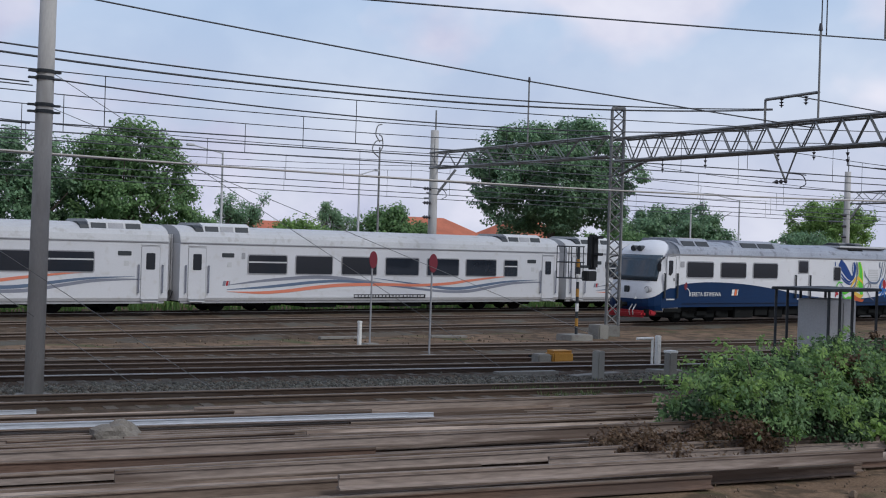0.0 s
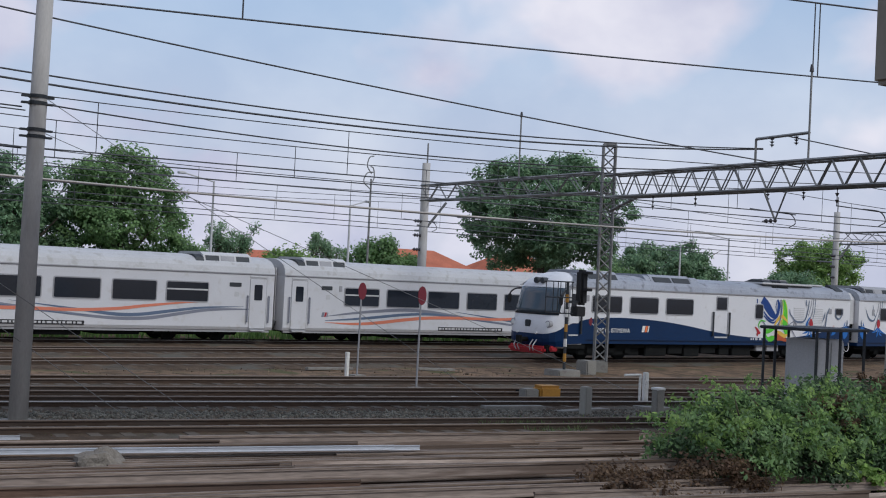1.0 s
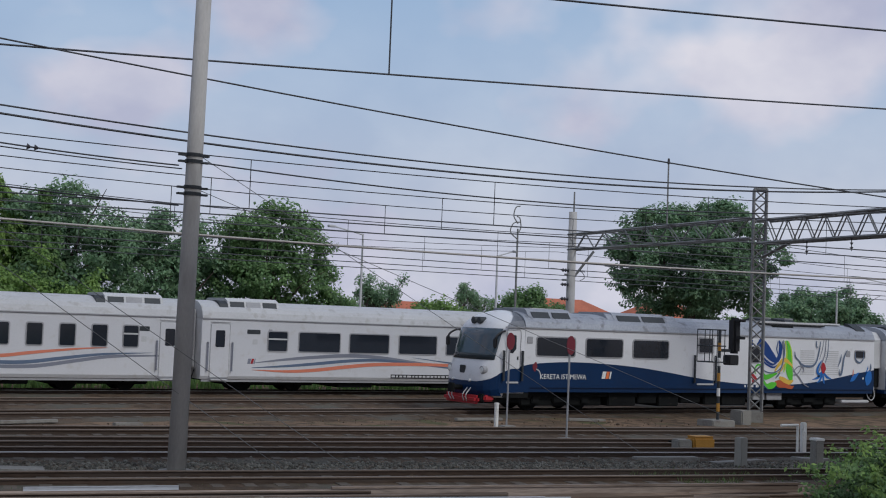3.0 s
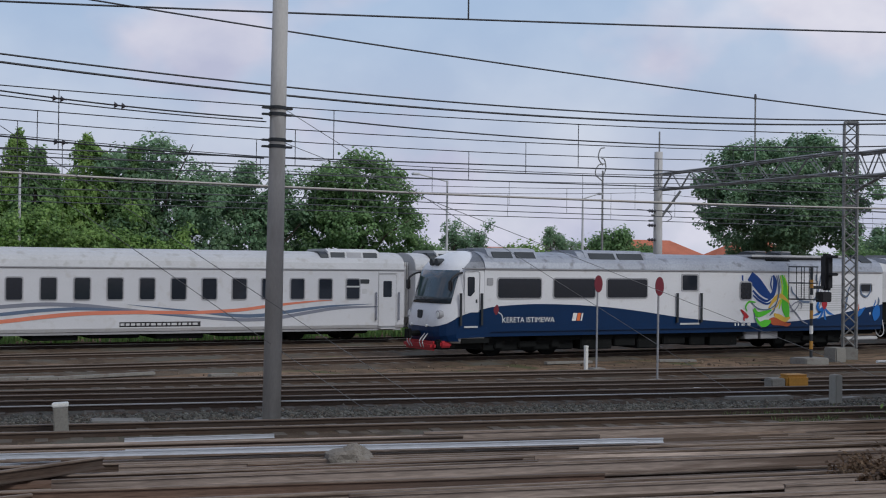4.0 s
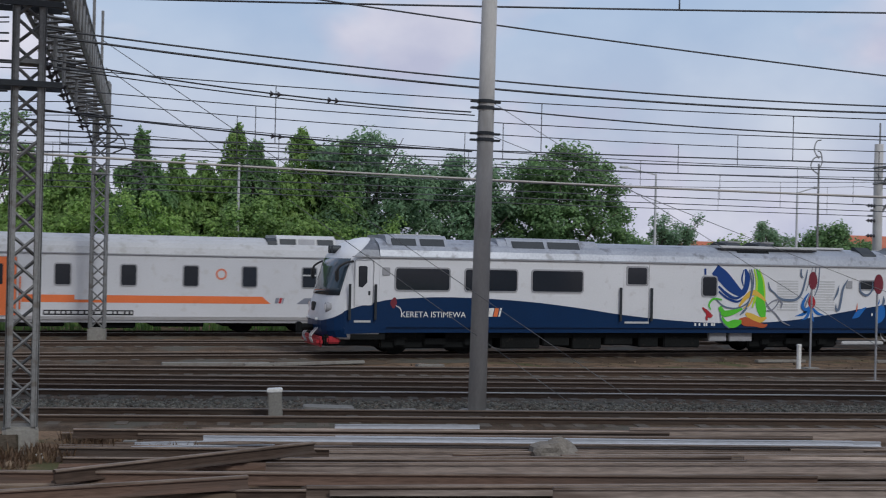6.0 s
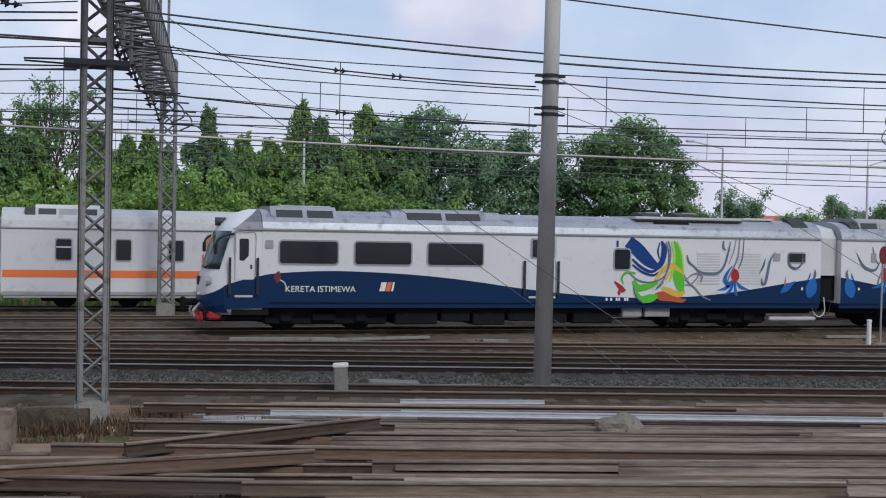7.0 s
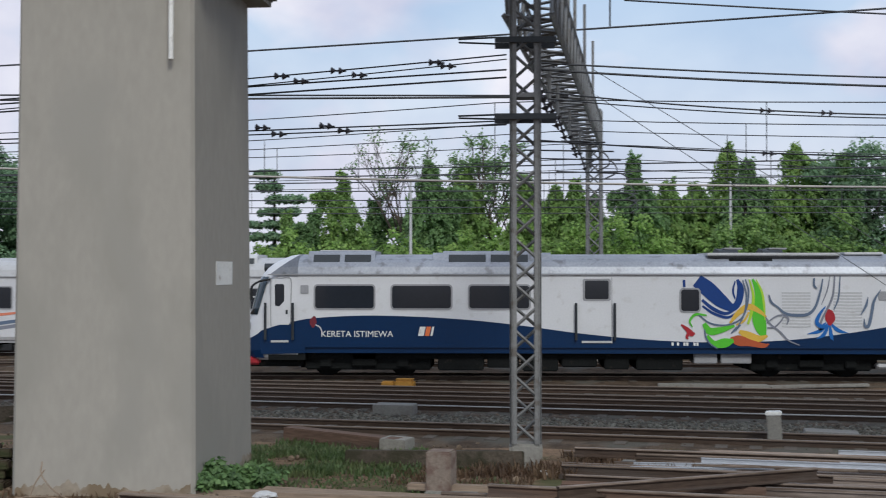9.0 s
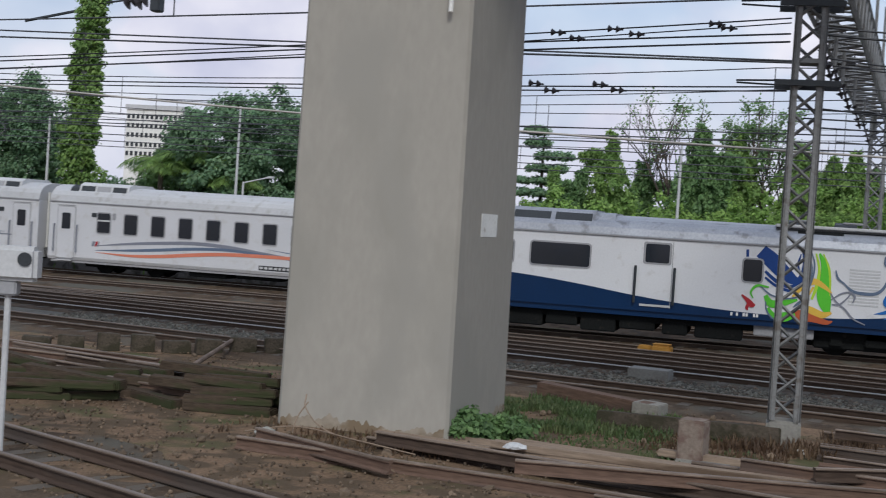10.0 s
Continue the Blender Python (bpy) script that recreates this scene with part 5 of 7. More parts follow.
def signal():
    t = empty("signal_post", pose(32.0, 33.0, -0.2), "black and yellow striped signal post with a dark signal head", "signal")
    bm = bmesh.new()
    p = part("post", rod(bm, (0, 0, 0.2), (0, 0, 3.3), 0.055, seg=12), M_DARK, t)
    for k in range(5):
        part("yellow_band", rod(bmesh.new(), (0, 0, 0.5 + k * 0.52), (0, 0, 0.78 + k * 0.52), 0.061, seg=12), M_PALE if k % 2 else M_YEL, p)
    h = part("signal_head", bbox(0.52, 0.86, -0.18, 0.18, 2.5, 3.75, 0.08), M_BLACK, t)
    part("hood", bbox(0.58, 0.84, -0.4, -0.18, 3.6, 3.7, 0.02), M_BLACK, h)
    part("hood", bbox(0.58, 0.84, -0.4, -0.18, 3.0, 3.1, 0.02), M_BLACK, h)
    part("head_arm", bbox(0, 0.6, -0.05, 0.05, 2.55, 2.65), M_DARK, h)
    part("relay_box", bbox(0.3, 0.75, -0.2, 0.15, 2.1, 2.45, 0.03), M_BLACK, t)
    for y in (-0.3, 0.3):
        for x in (-0.75, -0.4, -0.05):
            part("cage_bar", bar(bmesh.new(), (x, y, 2.2), (x, y, 3.3), 0.03), M_DARK, t)
        for z in (2.2, 2.75, 3.3):
            part("cage_bar", bar(bmesh.new(), (-0.75, y, z), (0, y, z), 0.03), M_DARK, t)
    for z in (2.2, 2.75, 3.3):
        part("cage_bar", bar(bmesh.new(), (-0.75, -0.3, z), (-0.75, 0.3, z), 0.03), M_DARK, t)
    part("footing", bbox(-0.6, 0.45, -0.4, 0.4, -0.05, 0.22, 0.03), M_CONC2, t)


signal()
for x, y, w, h, lab in ((33.6, 33.5, 0.5, 0.3, "pale concrete block at the foot of a tower"),):
    o = tagged(part("concrete_block", bbox(x - w / 2, x + w / 2, y - 0.3, y + 0.3, -0.25, h, 0.04), M_CONC2), lab, "block")


def cabinet():
    t = empty("trackside_cabinet", pose(29.5, 20.9, -0.2, 0, 0, 8), "weathered grey metal cabinet under an open steel frame", "cabinet")
    part("body", bbox(-0.75, 0.75, -0.45, 0.45, 0.1, 2.1, 0.03), M_LTGREY, t)
    for x in (-0.72, 0.02):
        d = part("door", bbox(x, x + 0.7, -0.475, -0.452, 0.2, 2.02, 0.01), M_LTGREY, t)
        part("handle", bbox(x + 0.56, x + 0.6, -0.5, -0.475, 1.0, 1.2), M_DARK, d)
    for x in (-1.35, -0.75, -0.05, 1.35):
        for y in (-0.75, 0.75):
            part("frame_post", bar(bmesh.new(), (x, y, 0), (x, y, 2.32), 0.06), M_DARK, t)
    part("frame_roof", bbox(-1.45, 1.45, -0.85, 0.85, 2.32, 2.4, 0.02), M_DARK, t)


cabinet()


def relay_case():
    t = empty("trackside_light", pose(-8.81, 14.0, -0.2, 0, 0, 15), "grey lamp housing on a thin post", "lamp")
    part("post", rod(bmesh.new(), (0, 0, 0), (0, 0, 2.0), 0.04), M_LTGREY, t)
    part("housing", bbox(-0.4, 0.36, -0.15, 0.15, 2.18, 2.6, 0.05), M_LTGREY, t)
    part("bracket", bbox(-0.4, 0.12, -0.1, 0.1, 2.0, 2.18, 0.02), M_GREY, t)
    part("lens", rod(bmesh.new(), (0.22, -0.17, 2.45), (0.22, -0.13, 2.45), 0.085, seg=16), M_DARK, t)


relay_case()


M_TIMBER2 = mat("dirty_concrete", (0.085, 0.07, 0.054), 0.95, 0, 0.5, 4, 0.7, 25, spot=(0.05, 0.045, 0.03), spot_at=0.5, spec=0.15)


def slab(x, y, lx, ly, h, turn, m, label, name="concrete_slab", z=-0.2):
    o = part(name, bbox(-lx / 2, lx / 2, -ly / 2, ly / 2, 0, h, 0.015), m)
    o.matrix_basis = pose(x, y, z, random.uniform(-2, 2), random.uniform(-2, 2), turn)
    return tagged(o, label, name.split("_")[-1], "debris between the tracks")


for x, y, lx, ly, h, tn in ((6.4, 25.1, 1.0, 0.5, 0.18, -10), (7.6, 24.9, 1.1, 0.4, 0.1, -14), (-2.2, 28.6, 0.9, 0.5, 0.3, -10), (21.6, 24.0, 1.6, 0.4, 0.16, -20), (23.2, 23.2, 1.8, 0.35, 0.12, 5), (25.6, 23.0, 1.0, 0.5, 0.15, -10), (12.0, 37.0 - 1.6, 0.8, 0.3, 0.08, 0)):
    slab(x, y, lx, ly, h, tn, M_CONC2, "pale concrete slab lying between the tracks")
for x, y, lx, tn in ((20.0, 26.9, 0.5, 30), (20.8, 26.8, 0.5, -20), (21.8, 26.6, 0.5, 40), (-4.6, 33.0, 0.5, 20), (-3.6, 32.8, 0.6, 0), (2.2, 33.6, 0.4, 0), (28.0, 35.2, 1.6, 0), (24.0, 35.8, 1.8, 0), (6.0, 36.2, 3.0, 0), (8.5, 36.1, 3.5, 2), (-10.5, 30.9, 1.1, 0), (2.5, 21.6, 0.8, 0)):
    slab(x, y, lx, 0.2, 0.09, tn, M_CONC2 if lx > 0.55 else M_PALE, "small white-painted concrete piece by the rails", "concrete_marker", -0.19)
slab(-2.8, 23.75, 2.6, 0.3, 0.28, -32, M_RUST_RED, "rusty red-brown steel beam on the ground", "steel_beam")
slab(-1.75, 23.15, 0.5, 0.45, 0.26, -20, M_CONC2, "pale concrete block in the grass", "concrete_block")
slab(-1.0, 21.4, 3.0, 0.2, 0.28, -10, M_TIMBER2, "low stained concrete kerb in dry weeds", "concrete_kerb")


M_HEAP = mat("grey_gravel_heap", (0.19, 0.17, 0.145), 0.95, 0, 0.4, 8, 0.9, 30)


def rock(x, y, s, m, label, z=-0.18, flat=0.6):
    bm = bmesh.new()
    bmesh.ops.create_icosphere(bm, subdivisions=3, radius=1)
    for v in bm.verts:
        k = 1 + 0.35 * noise.noise(v.co * 1.6 + Vector((x, y, 0))) + 0.12 * noise.noise(v.co * 5)
        v.co = Vector((v.co.x * s[0] * k, v.co.y * s[1] * k, max(v.co.z, -0.25) * s[2] * k))
    o = part("gravel_mound" if s[0] > 0.3 else "stone", bm, m)
    o.matrix_basis = pose(x, y, z)
    tagged(o, label, "heap" if s[0] > 0.3 else "stone")


rock(8.42, 18.72, (0.42, 0.3, 0.27), M_HEAP, "small grey heap of gravel over an old rail", -0.07)
rock(-6.66, 17.35, (0.17, 0.13, 0.11), M_CONC, "pale stone on brown soil")
rock(-3.1, 17.5, (0.16, 0.1, 0.06), M_LTGREY, "crumpled white plastic scrap", 0.0)
rock(0.76, 20.7, (0.07, 0.06, 0.06), M_PALE, "small white stone on the ground")


# ---- old rails and timbers heaped in the foreground ----
def loose_rail(cx, cy, length, turn, z, m, lie, label, group="old rails heaped by the tracks", k=1.05):
    o = part("old_rail", extrude_x([(y * k, (zz + 0.16) * k) for y, zz in RAIL], -length / 2, length / 2), m)
    o.matrix_basis = pose(cx, cy, z, lie, random.uniform(-0.25, 0.25), turn)
    if lie == 0 and m is not M_PIPE:
        part("worn_head", extrude_x([(-0.0375 * k, 0.142 * k), (0.0375 * k, 0.142 * k), (0.0375 * k, 0.16 * k), (0.028 * k, 0.164 * k), (-0.028 * k, 0.164 * k), (-0.0375 * k, 0.16 * k)], -length / 2 + 0.002, length / 2 - 0.002), M_SCUFF, o, "scuffed paler rail head")
    return tagged(o, label, "rail", group)


rng = random.Random(7)
M_SCUFF = mat("scuffed_rail_head", (0.25, 0.195, 0.155), 0.6, 0.2, 0.5, 3.0, 0.3, 30.0, spot=(0.11, 0.08, 0.06), spot_at=0.52, stretch=(0.12, 1, 1), spec=0.3)
LAB = "long rust-brown old rail lying on the ground"
M_OLD = mat("old_steel_rail", (0.185, 0.137, 0.106), 0.65, 0.2, 0.4, 3.0, 0.4, 30.0, spot=(0.11, 0.08, 0.062), spot_at=0.5, stretch=(0.15, 1, 1), spec=0.2)
M_OLD2 = mat("scuffed_steel_rail", (0.3, 0.245, 0.208), 0.6, 0.3, 0.4, 3.0, 0.3, 30.0, spot=(0.14, 0.105, 0.085), spot_at=0.55, stretch=(0.12, 1, 1), spec=0.2)
for i in range(96):
    y0 = 13.0 + 8.2 * (i + rng.random()) / 96
    turn = -12 + rng.uniform(-2.5, 2.5)
    cx = rng.uniform(3, 18) if y0 < 19.5 else rng.uniform(6, 17)
    L = rng.uniform(8, 14)
    z = -0.19 + (0.15 if i % 4 == 0 else 0.0) + (0.1 if i % 9 == 0 else 0.0) + rng.uniform(0, 0.04)
    if 18.1 < y0 < 19.7:  # a lower gap in the heap
        z = -0.19 + rng.uniform(0, 0.04)
    yy = y0 + 1.6 - 0.2126 * cx
    if yy < 9.5:
        continue
    if yy > 17.0:
        cx = max(cx, 0.9 + L / 2)
    loose_rail(cx, yy, L, turn, z, rng.choice((M_RUST, M_RUST_RED, M_RUST, M_OLD, M_RUST) if cx < 8 else (M_RUST_RED, M_OLD, M_OLD2, M_OLD, M_OLD2)), rng.choice((0, 0, 0, 88)), LAB, k=rng.uniform(0.75, 1.1))
for k, (cx, cy, L) in enumerate(((8.3, 19.1, 10.5), (9.6, 18.95, 9.0))):
    o = loose_rail(cx, cy, L, -13.2, 0.06 - 0.02 * k, M_PIPE, 0, "bright worn old rail lying across the heap", k=0.5)
for cx, cy, L, tn, m in ((3.2, 20.3, 2.2, -4, M_PIPE), (3.4, 20.75, 2.4, -5, M_PIPE), (3.6, 21.2, 2.6, -4, M_OLD2), (7.1, 22.1, 2.6, -11, M_PIPE), (18.8, 19.0, 5.0, -14.5, M_OLD2), (17.5, 17.6, 5.0, -20, M_OLD2), (11.9, 19.35, 5.0, -14, M_PIPE), (19.4, 18.2, 4.0, -15, M_OLD2)):
    loose_rail(cx, cy, L, tn, -0.08, m, 0, "pale scuffed old rail lying on the heap", k=0.45)
loose_rail(2.7, 17.9, 4.2, 26, 0.06, M_RUST, 0, LAB)
loose_rail(0.2, 16.1, 6.0, 8, 0.0, M_RUST_RED, 0, LAB)
loose_rail(-3.2, 15.6, 7.0, -10, -0.19, M_RUST_RED, 0, LAB)
loose_rail(-2.0, 16.6, 6.5, -13, -0.19, M_RUST, 0, LAB)
loose_rail(-1.4, 16.2, 7.5, -16, -0.1, M_RUST, 0, LAB)
loose_rail(-9.5, 20.6, 9.0, -10, -0.19, M_RUST, 0, LAB)
loose_rail(-11.0, 22.4, 9.0, -9, -0.19, M_RUST_RED, 0, LAB)
loose_rail(-9.0, 21.6, 8.0, -14, -0.12, M_RUST, 0, LAB)
M_TIMBER = mat("dark_weathered_timber", (0.072, 0.053, 0.038), 0.95, 0, 0.5, 4, 0.6, 30, spot=(0.045, 0.05, 0.024), spot_at=0.55, stretch=(0.2, 1, 1), spec=0.12)
M_PLANK = mat("weathered_plank", (0.27, 0.205, 0.152), 0.9, 0, 0.45, 3, 0.5, 30, spot=(0.12, 0.085, 0.06), spot_at=0.54, stretch=(0.12, 1, 1), spec=0.15)
for cx, cy, L, tn, m in ((-11.4, 22.2, 6.6, -20, M_OLD), (-10.5, 21.4, 4.6, -21, M_RUST), (-9.2, 19.45, 3.0, -21, M_RUST_RED), (-9.0, 19.7, 2.6, -20, M_OLD), (-5.4, 16.0, 2.6, -29, M_RUST_RED), (-12.2, 21.2, 5.0, -18, M_RUST), (-13.0, 23.2, 4.0, -12, M_RUST_RED), (-12.0, 20.2, 4.0, -24, M_OLD)):
    loose_rail(cx, cy, L, tn, -0.12, m, 0, LAB)
for i in range(9):  # a sunken edge of dark blocks along the yard
    slab(-14.6 + i * 0.62, 24.35 + i * 0.36 + rng.uniform(-0.06, 0.06), rng.uniform(0.45, 0.6), 0.3, rng.uniform(0.26, 0.42), 30 + rng.uniform(-9, 9), M_TIMBER2, "dark weathered block of a sunken edging", "edging_block")
for i in range(10):  # planks and timbers stacked against the pier
    o = part("old_timber", bbox(-0.7, 0.7, -0.1, 0.1, 0, 0.14, 0.02), M_TIMBER)
    o.matrix_basis = pose(-7.85 + rng.uniform(-0.35, 0.25), 18.85 + 0.11 * i, -0.19 + 0.12 * (i % 4), rng.uniform(-6, 6), rng.uniform(-4, 4), rng.uniform(-16, 30))
    tagged(o, "dark weathered timber sleeper in a rough heap", "timber", "old timbers heaped by the pier")
for i in range(8):
    o = part("old_timber", bbox(-1.0, 1.0, -0.1, 0.1, 0, 0.13, 0.02), M_TIMBER)
    o.matrix_basis = pose(-11.0 + rng.uniform(-0.6, 0.4), 18.1 + 0.14 * i, -0.19 + 0.1 * (i % 3), rng.uniform(-5, 5), rng.uniform(-2, 2), rng.uniform(10, 32))
    tagged(o, "dark weathered timber sleeper in a rough heap", "timber", "old timbers heaped by the pier")
for cx, cy, L, tn, lift in ((-1.6, 18.1, 7.0, -9, 0.0), (0.6, 17.7, 8.0, -12, 0.02), (-2.9, 17.7, 5.0, -14, 0.0), (1.7, 18.4, 6.0, -10, 0.05), (-0.4, 17.2, 7.0, -12, 0.03), (-1.0, 17.45, 5.0, -8, 0.12)):
    o = part("old_plank", bbox(-L / 2, L / 2, -0.11, 0.11, 0, 0.1, 0.012), M_PLANK)
    o.matrix_basis = pose(cx, cy, -0.2 + lift, rng.uniform(-5, 5), rng.uniform(-0.4, 0.4), tn)
    tagged(o, "long weathered brown plank lying on the soil", "plank", "old planks by the tower")
stick = part("loose_pole", rod(bmesh.new(), (-10.55, 23.2, -0.1), (-11.1, 26.6, 0.15), 0.05, 0.045), M_OLD)
tagged(stick, "thin weathered pole leaning on the heap", "pole")
for i in range(16):
    o = part("old_timber", bbox(-1.0, 1.0, -0.12, 0.12, 0, 0.16, 0.02), M_TIMBER)
    o.matrix_basis = pose(rng.uniform(-13, -7.4), rng.uniform(18.8, 21.4), -0.2 + 0.13 * (i % 3), rng.uniform(-4, 4), rng.uniform(-3, 3), rng.uniform(-35, 25))
    tagged(o, "dark weathered timber sleeper in a rough heap", "timber", "old timbers heaped by the pier")


def stones():
    """Ballast stones and clods strewn between the tracks."""
    r = random.Random(3)
    ico = bmesh.new()
    bmesh.ops.create_icosphere(ico, subdivisions=1, radius=1)
    base_v = [v.co.copy() for v in ico.verts]
    base_f = [[v.index for v in f.verts] for f in ico.faces]
    ico.free()
    verts, faces = [], []
    for i in range(11500):
        x = r.uniform(-16, 32)
        y = r.choice((r.uniform(21, 27), r.uniform(21, 37), r.uniform(11, 20) - 0.21 * x))
        if i > 9000:
            x, y = r.uniform(-15, -2), r.uniform(12.5, 19.5)
        s = r.uniform(0.01, 0.03) if r.random() < 0.97 else r.uniform(0.04, 0.09)
        n0 = len(verts)
        rot = Euler((r.random() * 6, r.random() * 6, r.random() * 6)).to_matrix()
        sc = Vector((s * r.uniform(0.7, 1.4), s * r.uniform(0.7, 1.3), s * r.uniform(0.5, 1)))
        for v in base_v:
            q = rot @ Vector((v.x * sc.x, v.y * sc.y, v.z * sc.z))
            verts.append((x + q.x, y + q.y, -0.17 + q.z))
        faces += [[n0 + k for k in f] for f in base_f]
    me = bpy.data.meshes.new("ballast_stones")
    me.from_pydata(verts, [], faces)
    me.materials.append(M_STONE)
    tagged(new("ballast_stones", me), "scattered grey ballast stones and clods", "gravel", kind="stuff")
    strip = part("gravel_strip", extrude_x([(-1.15, -0.22), (1.15, -0.22), (0.9, -0.14), (-0.9, -0.14)], -30, 36), M_GRAVEL)
    strip.matrix_basis = pose(0, 27.45, 0, 0, 0, -11.7)
    tagged(strip, "strip of grey gravel between two tracks", "gravel", kind="structure")
    verts, faces = [], []
    for i in range(13000):
        x = r.uniform(-18, 34)
        y = 27.45 - 0.207 * x + r.gauss(0, 0.5)
        s = r.uniform(0.02, 0.055)
        n0 = len(verts)
        rot = Euler((r.random() * 6, r.random() * 6, r.random() * 6)).to_matrix()
        sc = Vector((s * r.uniform(0.7, 1.4), s * r.uniform(0.7, 1.3), s * r.uniform(0.5, 1)))
        for v in base_v:
            q = rot @ Vector((v.x * sc.x, v.y * sc.y, v.z * sc.z))
            verts.append((x + q.x, y + q.y, -0.13 + q.z))
        faces += [[n0 + k for k in f] for f in base_f]
    me = bpy.data.meshes.new("gravel")
    me.from_pydata(verts, [], faces)
    me.materials.append(M_GRAVEL)
    tagged(new("gravel", me), "loose grey gravel between two tracks", "gravel", kind="stuff")


stones()



# ---- plants ----
def leaf_cards(name, parent, pos, axis, face, size, width, material, label="", z_floor=-0.15):
    """One mesh of separate bent leaves: places, long axes, facing, lengths."""
    m = len(pos)
    face = face / np.maximum(np.linalg.norm(face, axis=1), 1e-6)[:, None]
    a = axis - face * (axis * face).sum(1)[:, None]
    a /= np.maximum(np.linalg.norm(a, axis=1), 1e-6)[:, None]
    b = np.cross(face, a)
    L = size[:, None]
    W = L * width
    q = np.stack([pos - a * L * 0.5, pos + b * W - face * L * 0.08, pos + a * L * 0.5 - face * L * 0.14, pos - b * W - face * L * 0.08], axis=1)
    q[:, :, 2] = np.maximum(q[:, :, 2], z_floor)
    me = bpy.data.meshes.new(name)
    me.vertices.add(m * 4)
    me.vertices.foreach_set("co", q.reshape(-1))
    me.loops.add(m * 4)
    me.loops.foreach_set("vertex_index", np.arange(m * 4))
    me.polygons.add(m)
    me.polygons.foreach_set("loop_start", np.arange(m) * 4)
    me.polygons.foreach_set("loop_total", np.full(m, 4))
    me.update(calc_edges=True)
    me.materials.append(material)
    ob = new(name, me)
    if parent:
        ob.parent = parent
    if label:
        ob["label"] = label
    return ob


def leaves(name, parent, lobes, material, size, seed, label="", clump=0.55, droop=0.0, z_floor=-0.15, per=50, ragged=0.1):
    """A crown of small leaves in rounded tufts: lobes (x, y, z, rx, ry, rz, tufts)."""
    r = np.random.RandomState(seed)
    P, A, F = [], [], []
    for x, y, z, rx, ry, rz, n in lobes:
        d = r.normal(size=(n, 3))
        d /= np.linalg.norm(d, axis=1)[:, None]
        rad = r.uniform(0.3, 1.0, n) ** 0.42 * (1 + ragged * r.normal(size=n))
        c = np.array([x, y, z]) + d * rad[:, None] * np.array([rx, ry, rz])
        big = clump * r.uniform(0.55, 1.35, n)
        e = r.normal(size=(n * per, 3))
        e /= np.linalg.norm(e, axis=1)[:, None]
        e *= (r.uniform(0, 1, n * per) ** 0.5)[:, None]
        e[:, 2] = np.where(e[:, 2] < 0, e[:, 2] * 0.6, e[:, 2] * 0.85)
        P.append(np.repeat(c, per, axis=0) + e * 1.45 * np.repeat(big, per)[:, None])
        F.append(e * 0.8 + np.array([0, -0.25, 0.65]) + r.normal(size=e.shape) * 0.42)
        A.append(e + r.normal(size=e.shape) * 0.5 + np.array([0, 0, -droop - 0.25]))
    P, A, F = np.concatenate(P), np.concatenate(A), np.concatenate(F)
    return leaf_cards(name, parent, P, A, F, size * r.uniform(0.6, 1.3, len(P)), 0.34, material, label, z_floor)


def sprays(name, parent, stems, material, size, seed, label="", width=0.2, along=24, jitter=0.07, z_floor=-0.15):
    """Leaves strung along bent stems: stems (root, elbow, tip)."""
    r = np.random.RandomState(seed)
    S = np.array(stems)
    f = r.uniform(0.1, 1.0, (len(S), along, 1))
    p0, p1, p2 = S[:, None, 0], S[:, None, 1], S[:, None, 2]
    P = (1 - f) ** 2 * p0 + 2 * f * (1 - f) * p1 + f * f * p2
    T = 2 * (1 - f) * (p1 - p0) + 2 * f * (p2 - p1)
    P, T = P.reshape(-1, 3), T.reshape(-1, 3)
    T /= np.maximum(np.linalg.norm(T, axis=1), 1e-6)[:, None]
    P = P + np.clip(r.normal(size=P.shape), -1.7, 1.7) * jitter
    A = T + r.normal(size=P.shape) * 0.55 + np.array([0, 0, -0.35])
    F = r.normal(size=P.shape) * 0.45 + np.array([0, -0.55, 0.6])
    return leaf_cards(name, parent, P, A, F, size * r.uniform(0.6, 1.3, len(P)), width, material, label, z_floor)


def limbs(parent, h, r0, spread, n, seed, lean=0.0):
    rr = random.Random(seed)
    bm = rod(bmesh.new(), (0, 0, 0), (lean * 0.4, 0, h * 0.45), r0, r0 * 0.7, seg=10)
    rod(bm, (lean * 0.4, 0, h * 0.45), (lean, 0, h * 0.8), r0 * 0.7, r0 * 0.3, seg=8)
    part("trunk", bm, M_BARK, parent)
    for k in range(n):
        a = k * 6.283 / n + rr.uniform(-0.4, 0.4)
        z0 = h * rr.uniform(0.35, 0.6)
        p = Vector((lean * 0.5, 0, z0))
        q = p + Vector((math.cos(a) * spread * 0.5, math.sin(a) * spread * 0.5, h * 0.2))
        s = q + Vector((math.cos(a + 0.3) * spread * 0.4, math.sin(a + 0.3) * spread * 0.4, h * rr.uniform(0.05, 0.22)))
        bm = rod(bmesh.new(), p, q, r0 * 0.35, r0 * 0.2, seg=6)
        rod(bm, q, s, r0 * 0.2, r0 * 0.06, seg=5)
        part("limb", bm, M_BARK, parent)


